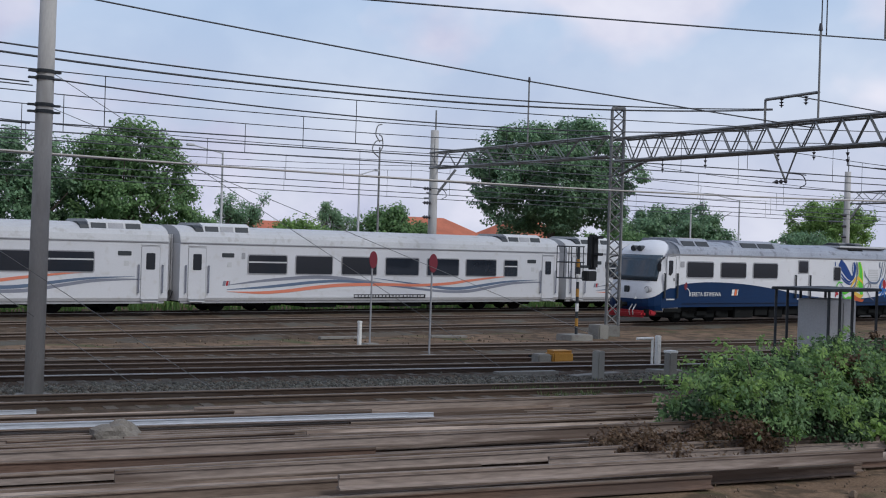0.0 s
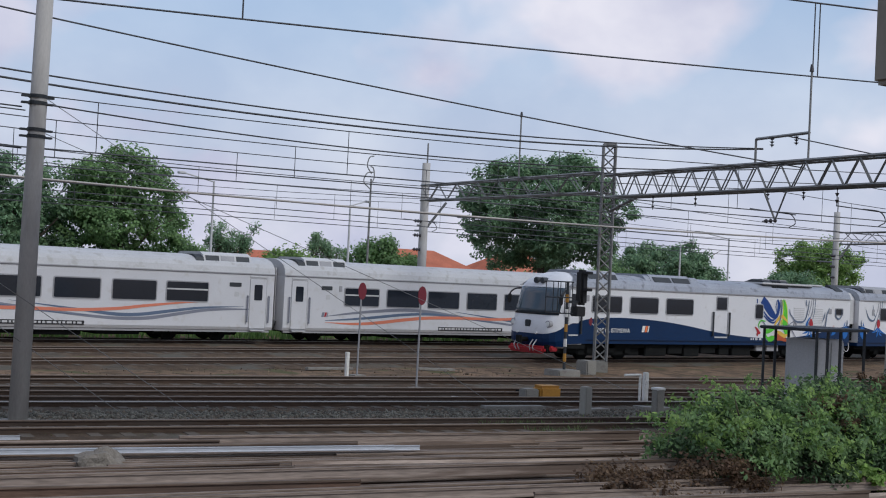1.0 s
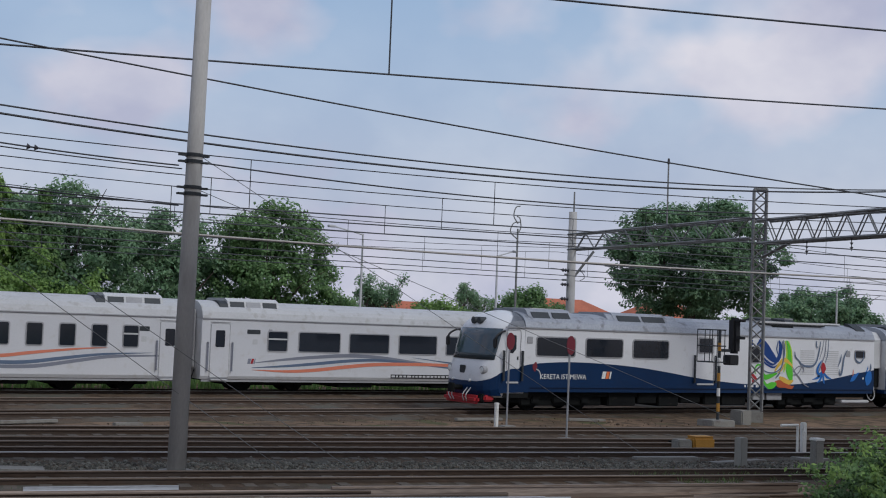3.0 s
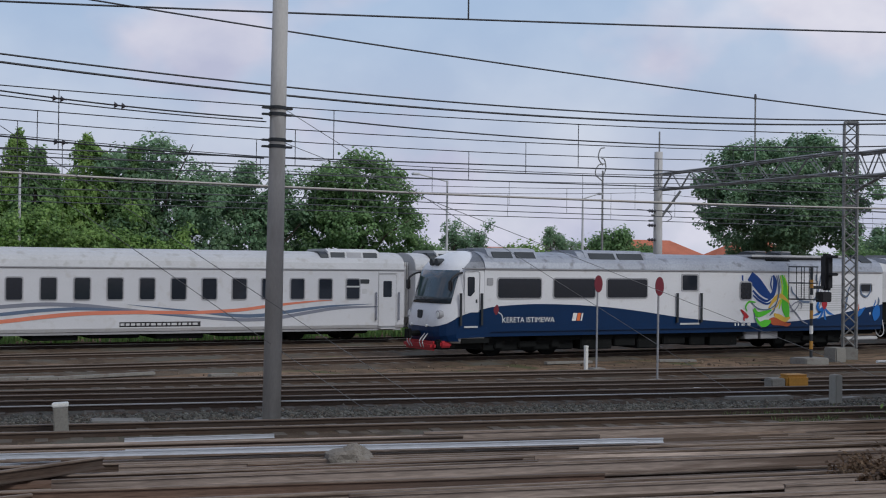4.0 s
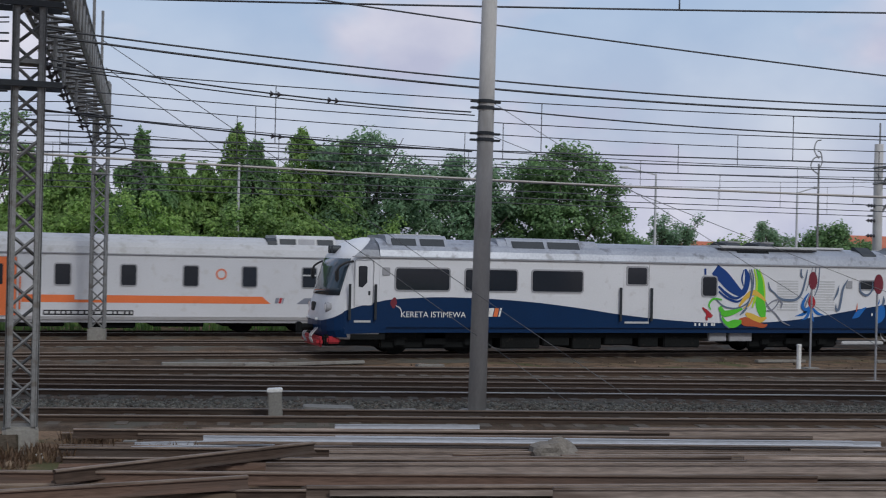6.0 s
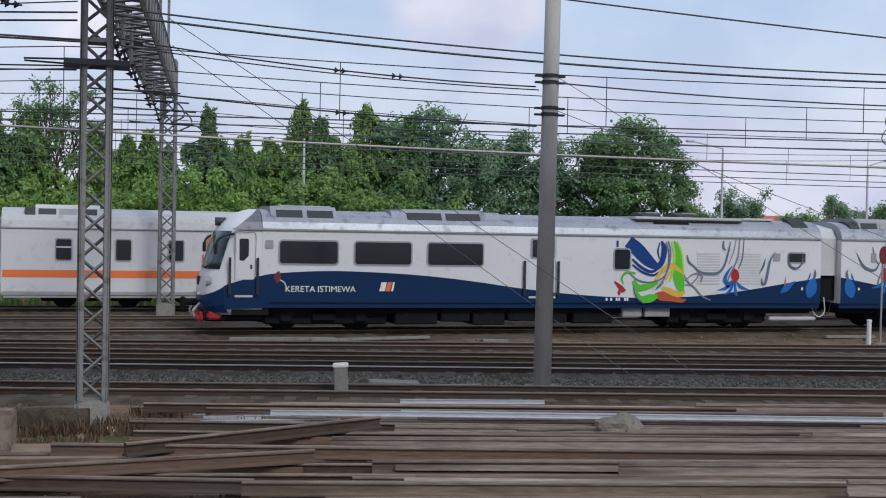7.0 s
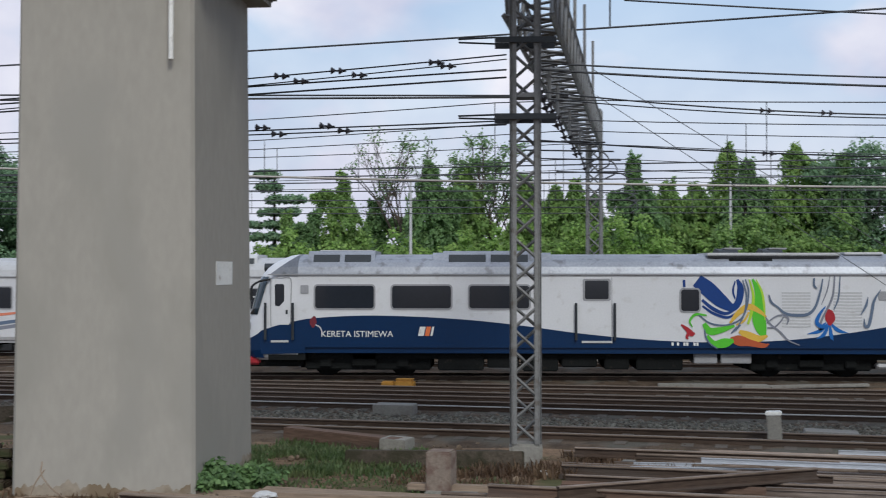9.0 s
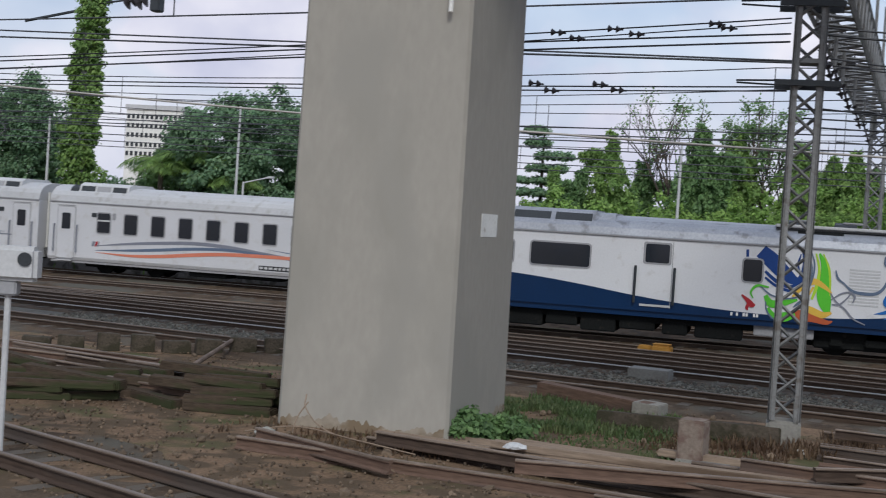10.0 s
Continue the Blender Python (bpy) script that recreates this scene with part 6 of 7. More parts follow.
def broad_tree(x, y, w, top, low, seed, material, label, n=90, size=0.2, clump=0.5, dome=False):
    t = empty("tree", pose(x, y, -0.2), label, "tree", "trees behind the railway")
    rr = random.Random(seed)
    h = top + 0.2
    limbs(t, h * 0.92, 0.16 + 0.012 * w, w * 0.42, 6, seed)
    lobes = []
    for k in range(16):  # lobes from the skirt of the crown up, wide in the middle
        f = (k + rr.random()) / 16
        half = w * 0.5 * (0.86 - 0.75 * abs(f - 0.42) ** 1.5)
        a = k * 2.4
        lobes.append((math.cos(a) * half * rr.uniform(0.5, 0.85), math.sin(a) * half * 0.6, low + (h - low) * (0.08 + 0.74 * f), w * 0.18, w * 0.2, (h - low) * rr.uniform(0.13, 0.19), n // 8))
    lobes.append((0, 0, low + (h - low) * 0.45, w * 0.3, w * 0.25, (h - low) * 0.33, n // 3))
    for k in range(5):  # shoots that break the outline
        a = rr.uniform(-1, 1)
        lobes.append((a * w * 0.42, 0, h - (h - low) * (0.1 + 0.3 * abs(a)), 0.25, 0.25, (h - low) * 0.09, 4))
    if dome:  # a full round crown: lobes set over an egg-shaped head
        lobes = [(0, 0, (h + low) / 2, w * 0.3, w * 0.28, (h - low) * 0.32, n // 4)]
        for k in range(22):
            cz = 1 - (k + 0.5) / 11
            rho, a = math.sqrt(1 - cz * cz), k * 2.4
            g = rr.uniform(0.58, 0.78)
            q = rr.uniform(0.1, 0.16)
            lobes.append((math.cos(a) * rho * w * 0.5 * g, math.sin(a) * rho * w * 0.45 * g, (h + low) / 2 + cz * (h - low) * 0.5 * g, w * q, w * q, (h - low) * q, n // 18))
    leaves("crown", t, lobes, material, size, seed, clump=clump, per=150)
    return t


def column_tree(x, y, w, top, seed, label, material=None):
    """A weeping columnar tree: boughs that hang in long leafy tails down a ragged spire."""
    t = empty("tree", pose(x, y, -0.2), label, "tree", "columnar trees behind the railway")
    h = top + 0.2
    rr = random.Random(seed)
    lean = rr.uniform(-0.3, 0.6)
    part("trunk", rod(bmesh.new(), (0, 0, 0), (lean * 0.8, 0, h * 0.93), 0.16, 0.03), M_BARK, t)
    stems = []
    for k in range(int(200 * max(w, 1.2))):
        f = rr.random() ** 1.15
        z = h * (0.18 + 0.8 * f)
        bulge = 0.85 + 0.8 * noise.noise((z * 0.6, seed * 3.1, 0.0)) + 0.45 * noise.noise((z * 1.6, seed * 1.7, 4.0))
        wide = w * 0.5 * (2.6 * (1 - f) ** 0.85 + 0.22) * bulge * rr.uniform(0.3, 1.1)
        a = rr.uniform(0, 6.283)
        cx = lean * f + 0.1 * math.sin(z * 1.3 + seed)
        out = Vector((math.cos(a) * wide, math.sin(a) * wide * 0.8, 0))
        root = Vector((cx, 0, z)) + out * 0.3
        drop = rr.uniform(0.45, 1.5) * (1.0 - 0.4 * f)
        stems.append((root, root + out * 0.8 + Vector((0, 0, 0.12)), root + out * 0.9 - Vector((0, 0, drop))))
    for k in range(rr.choice((2, 3, 4))):  # a bough that strays from the spire, with tails hanging from it
        z = h * rr.uniform(0.45, 0.86)
        s = rr.choice((-1, 1))
        reach = w * rr.uniform(0.5, 0.95)
        for i in range(26):
            g = rr.uniform(0.2, 1.0)
            root = Vector((lean * z / h + s * reach * g, rr.uniform(-0.25, 0.25), z + 0.25 * math.sin(g * 2.6)))
            stems.append((root, root + Vector((s * 0.12, 0, -0.1)), root + Vector((s * 0.15, 0, -rr.uniform(0.3, 0.95)))))
    top_p = Vector((lean, 0, h * 0.98))
    for k in range(9):  # thin leaders standing out of the top
        root = Vector((lean * 0.95 + rr.uniform(-0.22, 0.22), rr.uniform(-0.15, 0.15), h * rr.uniform(0.86, 0.96)))
        stems.append((root, root + Vector((0, 0, 0.25)), root + Vector((rr.uniform(-0.12, 0.12), 0, rr.uniform(0.3, 0.6)))))
    for k in range(7):
        root = top_p + Vector((rr.uniform(-0.08, 0.08), 0, -0.12 * k))
        stems.append((root, root + Vector((rr.uniform(-0.15, 0.15), 0, 0.08)), root + Vector((rr.uniform(-0.25, 0.25), 0, -0.5))))
    sprays("crown", t, stems, material or M_LEAF_L, 0.25, seed, along=36, jitter=0.075, width=0.2)
    return t


def twiggy_tree(x, y, w, top, seed, label, n_leaf, material):
    """A thin tree whose fine twigs show between few leaves."""
    t = empty("tree", pose(x, y, -0.2), label, "tree", "thin trees behind the railway")
    rr = random.Random(seed)
    h = top + 0.2
    part("trunk", rod(bmesh.new(), (0, 0, 0), (0.2, 0, h * 0.5), 0.14, 0.09, seg=8), M_BARK, t)
    tips = []
    for k in range(8):
        bm = bmesh.new()
        a = k * 2.4
        p = Vector((0.1, 0, h * rr.uniform(0.32, 0.5)))
        q = p + Vector((math.cos(a) * w * 0.26, math.sin(a) * w * 0.2, h * rr.uniform(0.12, 0.25)))
        rod(bm, p, q, 0.06, 0.04, seg=5)
        for j in range(5):
            e = q + Vector((rr.uniform(-0.24, 0.24) * w, rr.uniform(-0.2, 0.2) * w, h * rr.uniform(0.02, 0.26)))
            e.z = min(e.z, h * 0.98)
            rod(bm, p.lerp(q, rr.uniform(0.5, 1.0)), e, 0.034, 0.016, seg=4)
            for i in range(4):
                g = e + Vector((rr.uniform(-0.1, 0.1) * w, rr.uniform(-0.1, 0.1) * w, rr.uniform(-0.25, 0.55)))
                rod(bm, q.lerp(e, rr.uniform(0.5, 1.0)), g, 0.016, 0.008, seg=3)
                tips.append((e, e.lerp(g, 0.5), g))
        part("limb", bm, M_BARK, t)
    sprays("crown", t, tips, material, 0.17, seed, along=n_leaf, jitter=0.16, width=0.26)
    return t


B = "large broad-leaved tree with dense dark green leaves behind the train"
broad_tree(17.6, 62, 8.0, 9.2, 1.2, 11, M_LEAF_D, B, 95)
broad_tree(23.4, 63.5, 7.5, 8.5, 1.2, 12, M_LEAF_D, B, 85)
broad_tree(28.4, 62, 7.6, 9.1, 1.4, 13, M_LEAF, B, 95)
broad_tree(57.6, 62, 13.2, 12.1, 3.0, 14, M_LEAF_D, "tall round-crowned tree with dense dark green leaves", 330, 0.22, 0.5, True)
broad_tree(84.3, 75, 12.5, 7.3, 1.0, 15, M_LEAF_D, "low spreading dark green tree", 200, 0.24, 0.55, True)
# paler leaf material stands in for haze on this far tree
broad_tree(106, 75, 10.0, 9.0, 1.5, 16, M_LEAF_L, "hazy pale green tree in the distance", 160, 0.24, 0.55, True)
broad_tree(-25.8, 62, 10.5, 9.3, 1.0, 17, M_LEAF_D, "round dark green tree above the coaches", 260, 0.22, 0.48, True)
broad_tree(-38.6, 62, 6.0, 9.6, 1.5, 18, M_LEAF_D, "dark green tree with an uneven outline", 90)
broad_tree(-46, 66, 8.0, 8.5, 1.5, 19, M_LEAF, "dark green tree with an uneven outline", 90)
twiggy_tree(39.0, 70, 3.4, 5.9, 20, "small dark tree with star-like tufts above the train roof", 30, M_LEAF_D)
twiggy_tree(52.5, 80, 3.0, 6.0, 21, "small feathery tree above the train roof", 30, M_LEAF_D)
broad_tree(47.0, 65, 6.5, 5.3, 1.0, 22, M_LEAF, "low bushy green tree behind the train", 70)
broad_tree(42.0, 68, 5.0, 4.3, 1.0, 23, M_LEAF_L, "low bushy green tree behind the train", 50)
broad_tree(35.0, 68, 5.0, 4.2, 1.0, 24, M_LEAF, "low bushy green tree behind the train", 50)
broad_tree(70.0, 68, 7.0, 4.6, 1.0, 25, M_LEAF, "low bushy green tree behind the train", 60)
broad_tree(95.0, 70, 8.0, 5.0, 1.0, 26, M_LEAF_D, "low bushy green tree behind the train", 60)
twiggy_tree(-4.6, 62, 5.0, 10.0, 31, "thin sparse-leaved tree with bare twigs", 7, M_LEAF)
twiggy_tree(-0.4, 62, 4.0, 10.0, 32, "tall thin tree with fine light leaves", 26, M_LEAF)
C = "slim weeping columnar tree with drooping bright green leaves"
for i, (x, w, h) in enumerate(((6.3, 1.9, 8.3), (8.1, 2.1, 7.1), (10.3, 1.9, 8.9), (11.3, 1.5, 8.2), (12.6, 1.8, 6.7), (14.2, 2.0, 8.9), (15.4, 1.6, 8.4), (4.0, 1.7, 7.2), (2.7, 1.5, 7.0), (-2.9, 2.0, 8.0), (-7.1, 1.5, 7.6), (1.2, 2.2, 7.5), (-8.9, 1.0, 5.8), (-9.9, 0.8, 5.6), (-1.4, 1.8, 7.8))):
    column_tree(x, 60 + (i % 3) * 0.6, w, h, 50 + i, C, M_LEAF_L if i % 3 else M_LEAF)


for i, (x, w, h) in enumerate(((7.3, 2.0, 6.6), (9.3, 2.3, 7.2), (12.2, 2.0, 6.4), (13.4, 2.0, 7.0), (4.9, 2.0, 6.6), (-1.9, 2.1, 6.8), (-5.9, 2.0, 6.3), (2.0, 1.8, 6.2), (16.3, 2.0, 6.8))):
    column_tree(x, 62.5, w, h, 150 + i, "shaggy weeping tree with drooping green leaves", M_LEAF_L if i % 2 else M_LEAF)


def cedar():
    t = empty("tree", pose(-12.8, 75, -0.2), "dark conifer with flat layered branches", "tree")
    part("trunk", rod(bmesh.new(), (0, 0, 0), (0, 0, 9.0), 0.2, 0.05), M_BARK, t)
    lobes = [(random.Random(k).uniform(-0.9, 1.1), 0, 3.0 + k * 0.72, 2.6 - 0.25 * k, 1.9 - 0.18 * k, 0.1, 40) for k in range(9)]
    leaves("crown", t, lobes, M_LEAF_D, 0.2, 77, clump=0.22, per=60)


cedar()


def ivy_pole():
    t = empty("ivy_covered_pole", pose(-32.6, 57, -0.2), "tall pole wrapped in green climbing vines", "pole")
    part("pole", rod(bmesh.new(), (0, 0, 0), (0.5, 0, 15.5), 0.45, 0.3, seg=14), M_GALV, t)
    lobes = [(0.035 * z, 0, z, 0.78, 0.7, 0.6, 34) for z in [0.6 + 0.62 * k for k in range(24)]]
    lobes += [(random.Random(k).uniform(-1.2, 1.2), 0, 2.0 + k * 1.1, 0.45, 0.4, 0.5, 6) for k in range(8)]
    part("lamp_arm", rod(bmesh.new(), (0, -0.3, 12.2), (-3.0, -0.3, 11.6), 0.07, seg=6), M_DARK, t)
    part("cross_arm", rod(bmesh.new(), (0, -0.3, 12.4), (3.6, -0.3, 12.9), 0.05, seg=6), M_DARK, t)
    for x in (2.7, 3.3):
        bm = bmesh.new()
        insulator(bm, (x - 0.4, -0.3, 12.6), (x + 0.2, -0.3, 12.9), 0.4, 2)
        part("insulator", bm, M_INSUL, t)
    part("switch_box", bbox(3.7, 4.2, -0.6, 0.0, 12.2, 14.0, 0.05), M_DARK, t)
    leaves("vines", t, lobes, M_LEAF_L, 0.2, 78, "leafy green vines", clump=0.2, droop=0.8, per=50)


ivy_pole()


def palm(x, y, h, seed, fronds, label):
    """A feathery palm: fronds with a row of narrow leaflets on either side."""
    t = empty("palm", pose(x, y, -0.2), label, "palm", "palms above the coaches")
    rr = random.Random(seed)
    part("stem", rod(bmesh.new(), (0, 0, 0), (0.1, 0, h), 0.17, 0.12), M_BARK, t)
    for k in range(fronds):
        bm = bmesh.new()
        a = k * 2.4 + rr.uniform(-0.3, 0.3)
        ln, rise = rr.uniform(1.7, 2.6), rr.uniform(0.1, 1.9)
        ca, sa = math.cos(a), math.sin(a)

        def at(f):
            return Vector((0.1 + ca * ln * f, sa * ln * f * 0.7, h + rise * f - (0.6 + rise * 0.75) * f * f))
        tube(bm, [at(i / 8) for i in range(9)], 0.022, 4)
        for i in range(26):
            f = 0.12 + 0.88 * i / 25
            p, d = at(f), (at(min(1, f + 0.03)) - at(f - 0.03)).normalized()
            side = d.cross(Vector((0, 0, 1))).normalized()
            for s in (-1, 1):
                reach = 0.62 * math.sin(math.pi * (0.12 + 0.8 * f)) + 0.1
                tip = p + side * s * reach * 0.8 + d * reach * 0.5 - Vector((0, 0, reach * rr.uniform(0.35, 0.7)))
                m = p.lerp(tip, 0.5) + Vector((0, 0, 0.06))
                v = [bm.verts.new(c) for c in (p, m - d * 0.035, tip, m + d * 0.035)]
                bm.faces.new(v)
        part("frond", bm, M_LEAF_L if k % 3 else M_LEAF, t)
    return t


PL = "feathery palm with drooping green fronds"
for x, y, h, n in ((-25.9, 59.5, 4.6, 15), (-27.9, 60.0, 5.7, 14), (-29.4, 59.5, 5.2, 12)):
    palm(x, y, h, int(-x * 10), n, PL)
broad_tree(-29.5, 63, 6.5, 6.4, 0.8, 27, M_LEAF, "low bushy green tree behind the train", 70)


def hedge(x0, x1, y, top, seed, material, n, label):
    lobes = []
    rr = random.Random(seed)
    x = x0
    while x < x1:
        h = top * rr.uniform(0.82, 1.05)
        lobes.append((x, y + rr.uniform(-0.8, 0.8), h * 0.5, 1.4, 1.2, h * 0.47, n))
        x += 1.15
    o = leaves("hedge", None, lobes, material, 0.17, seed, clump=0.36, per=90, ragged=0.14)
    return tagged(o, label, "hedge", kind="stuff")


hedge(-20, 1.5, 57.5, 5.2, 81, M_LIME, 26, "bright green overgrown hedge behind the tracks")
hedge(1.5, 10.5, 57.5, 5.5, 82, M_LIME, 30, "green overgrown hedge behind the tracks")
hedge(10.5, 17.5, 57.5, 5.8, 86, M_LEAF_L, 40, "soft rounded green bushes behind the tracks")
hedge(18, 36, 60, 3.7, 83, M_LEAF, 20, "green overgrown hedge behind the tracks")
hedge(-62, -20, 59, 4.3, 84, M_LEAF_D, 20, "dark green undergrowth behind the tracks")
hedge(36, 125, 74, 3.9, 85, M_LEAF, 14, "green undergrowth behind the tracks")


def grass(name, spots, n, h, material, seed, label, w=0.012):
    """Blades of grass strewn over patches (x0, x1, y0, y1)."""
    r = np.random.RandomState(seed)
    verts, faces = [], []
    for x0, x1, y0, y1 in spots:
        xs, ys = r.uniform(x0, x1, n), r.uniform(y0, y1, n)
        for x, y in zip(xs, ys):
            if noise.noise((x * 0.8, y * 0.8, seed)) < -0.12:
                continue
            hh, a = h * r.uniform(0.4, 1.2), r.uniform(0, 6.28)
            lx, ly = math.cos(a) * hh * 0.4, math.sin(a) * hh * 0.4
            px, py = -math.sin(a) * w, math.cos(a) * w
            k = len(verts)
            verts += [(x - px, y - py, -0.2), (x + px, y + py, -0.2), (x + lx * 0.4 + px, y + ly * 0.4 + py, -0.2 + hh * 0.6), (x + lx * 0.4 - px, y + ly * 0.4 - py, -0.2 + hh * 0.6), (x + lx, y + ly, -0.2 + hh)]
            faces += [(k, k + 1, k + 2, k + 3), (k + 3, k + 2, k + 4)]
    me = bpy.data.meshes.new(name)
    me.from_pydata(verts, [], faces)
    me.materials.append(material)
    tagged(new(name, me), label, "grass", kind="stuff")


grass("grass", [(-60, 120, 50.6, 56)], 26000, 0.6, M_LEAF_L, 90, "bright green grass beyond the last track", 0.035)
grass("grass", [(-4.4, -1.2, 20.4, 23.2), (-4.6, -2.6, 20.2, 24.2)], 3600, 0.13, M_GRASS, 91, "low green grass beside the concrete pier")
grass("grass", [(18.5, 27, 19.8, 22.2), (26, 32, 21.5, 24)], 3600, 0.17, M_GRASS, 92, "low green grass between the tracks")
grass("grass", [(-3.6, 0.2, 17.6, 20.6), (-3.2, 0.4, 21.0, 22.8)], 2600, 0.08, M_GRASS, 191, "thin low grass on trodden soil")
grass("dry_weeds", [(-0.6, 1.8, 20.2, 22.0), (0.6, 3.2, 20.6, 22.4)], 1100, 0.2, M_LEAF_DRY, 192, "dry brown weeds round the foot of a tower")
grass("weeds", [(-13, -9, 21.5, 24), (3, 12, 21.8, 23.2)], 1500, 0.1, M_GRASS, 93, "sparse weeds between the tracks")
grass("dry_weeds", [(-1.6, 0.6, 19.4, 21.0), (-7.4, -3.8, 16.9, 18.4), (13, 16.5, 12.6, 14.2)], 700, 0.13, M_LEAF_DRY, 94, "dry brown weeds and twigs")


def bush():
    t = empty("bush", pose(19.6, 13.8, -0.2), "sprawling leafy green bush beside the tracks", "bush")
    rr = random.Random(9)
    for k in range(14):
        a = rr.uniform(0, 6.28)
        bm = rod(bmesh.new(), (rr.uniform(-2, 3), rr.uniform(-0.8, 0.8), 0), (rr.uniform(-3, 4) , rr.uniform(-1.4, 1.2), rr.uniform(0.8, 1.6)), 0.03, 0.01, seg=5)
        part("stem", bm, M_BARK, t)
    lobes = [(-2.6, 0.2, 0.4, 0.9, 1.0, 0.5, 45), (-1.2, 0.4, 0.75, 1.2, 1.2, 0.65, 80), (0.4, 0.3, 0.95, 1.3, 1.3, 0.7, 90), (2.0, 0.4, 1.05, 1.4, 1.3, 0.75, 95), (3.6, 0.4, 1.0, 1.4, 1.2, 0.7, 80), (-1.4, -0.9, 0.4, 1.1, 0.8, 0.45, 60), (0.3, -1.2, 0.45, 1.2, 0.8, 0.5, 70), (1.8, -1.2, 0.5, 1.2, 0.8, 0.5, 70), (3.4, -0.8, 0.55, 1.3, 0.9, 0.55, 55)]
    # inner leaves coloured dark to paint the shade of the hollows
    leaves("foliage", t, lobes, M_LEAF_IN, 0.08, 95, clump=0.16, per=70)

    def shoots(n, x0, x1, zmax, seed):
        q = random.Random(seed)
        out = []
        for k in range(n):
            bx, by = q.uniform(x0, x1), q.uniform(-1.7, 1.1)
            crest = zmax * (0.55 + 0.45 * math.sin(math.pi * min(1, max(0, (bx + 4.0) / 7.0)))) * (1 - 0.22 * abs(by))
            z = crest * q.uniform(0.5, 1.05)
            a = q.uniform(0, 6.283)
            ln = q.uniform(0.35, 0.8)
            e = Vector((bx + math.cos(a) * ln, by + math.sin(a) * ln - 0.1, z + q.uniform(-0.2, 0.22)))
            out.append((Vector((bx, by, z * 0.75)), Vector((bx, by, z)).lerp(e, 0.45) + Vector((0, 0, 0.22)), e))
        return out
    sprays("foliage", t, shoots(330, -3.4, 5.0, 1.75, 5), M_LEAF, 0.1, 195, along=34, jitter=0.05, width=0.24)
    # brighter, taller shoots: highlights on the bush top put into leaf colour
    sprays("foliage", t, shoots(300, -3.2, 5.0, 1.9, 6), M_LEAF_L, 0.1, 196, along=34, jitter=0.045, width=0.24)
    leaves("withered_leaves", t, [(-0.4, -0.6, 1.2, 0.7, 0.5, 0.3, 16), (2.4, 0.0, 1.6, 0.7, 0.5, 0.3, 12)], M_LEAF_DRY, 0.08, 296, "withered brown leaves", clump=0.13)
    leaves("young_leaves", t, [(0.6, -1.9, 0.35, 0.35, 0.3, 0.25, 22), (-0.7, -1.6, 0.3, 0.4, 0.3, 0.2, 14), (2.2, -1.5, 1.0, 0.5, 0.4, 0.3, 12)], M_LIME, 0.1, 96, "fresh light green leaves", clump=0.12)
    d = empty("dry_shrub", pose(15.3, 13.6, -0.2), "withered brown shrub beside a green bush", "shrub")
    leaves("foliage", d, [(-0.4, 0, 0.22, 1.1, 0.8, 0.28, 60), (0.9, -0.5, 0.3, 0.8, 0.7, 0.32, 50)], M_LEAF_DRY, 0.07, 97, clump=0.16, per=80)


bush()
lf = empty("weed_clump", pose(-4.15, 18.6, -0.2), "clump of green weeds at the foot of a pier", "weeds")
leaves("foliage", lf, [(0.1, 0.1, 0.2, 0.35, 0.35, 0.22, 40), (0.5, 0.8, 0.15, 0.4, 0.4, 0.15, 30)], M_LEAF, 0.1, 98, clump=0.1)


def low_wall():
    t = empty("low_wall", pose(-45, 50.6, -0.2), "low mottled grey concrete wall beyond the last track", "wall")
    for i in range(14):
        part("wall_panel", bbox(i * 2.0, i * 2.0 + 1.98, 0, 0.15, 0, 0.78 + 0.02 * (i % 2), 0.015), M_MOTTLE, t)


M_MOTTLE = mat("mottled_concrete", (0.3, 0.29, 0.28), 0.9, 0, 0.2, 3, 0.2, 20, spot=(0.14, 0.13, 0.12), spot_at=0.56)
low_wall()
branch_pts = [spline([(-7.0, 17.35, -0.15), (-6.2, 17.3, 0.0), (-5.2, 17.0, -0.05), (-4.3, 16.7, -0.1)], 6), spline([(-6.25, 17.75, 0.4), (-6.15, 17.5, 0.22), (-5.75, 17.3, -0.02), (-4.9, 17.0, -0.1)], 6), spline([(-6.2, 17.7, 0.3), (-6.28, 17.5, 0.1), (-6.3, 17.35, -0.15)], 6)]
for pts in branch_pts:
    tagged(part("dead_branch", tube(bmesh.new(), pts, 0.011, 5), M_TWIG), "thin dry branch lying at the foot of a pier", "branch", "dry branches by the pier")


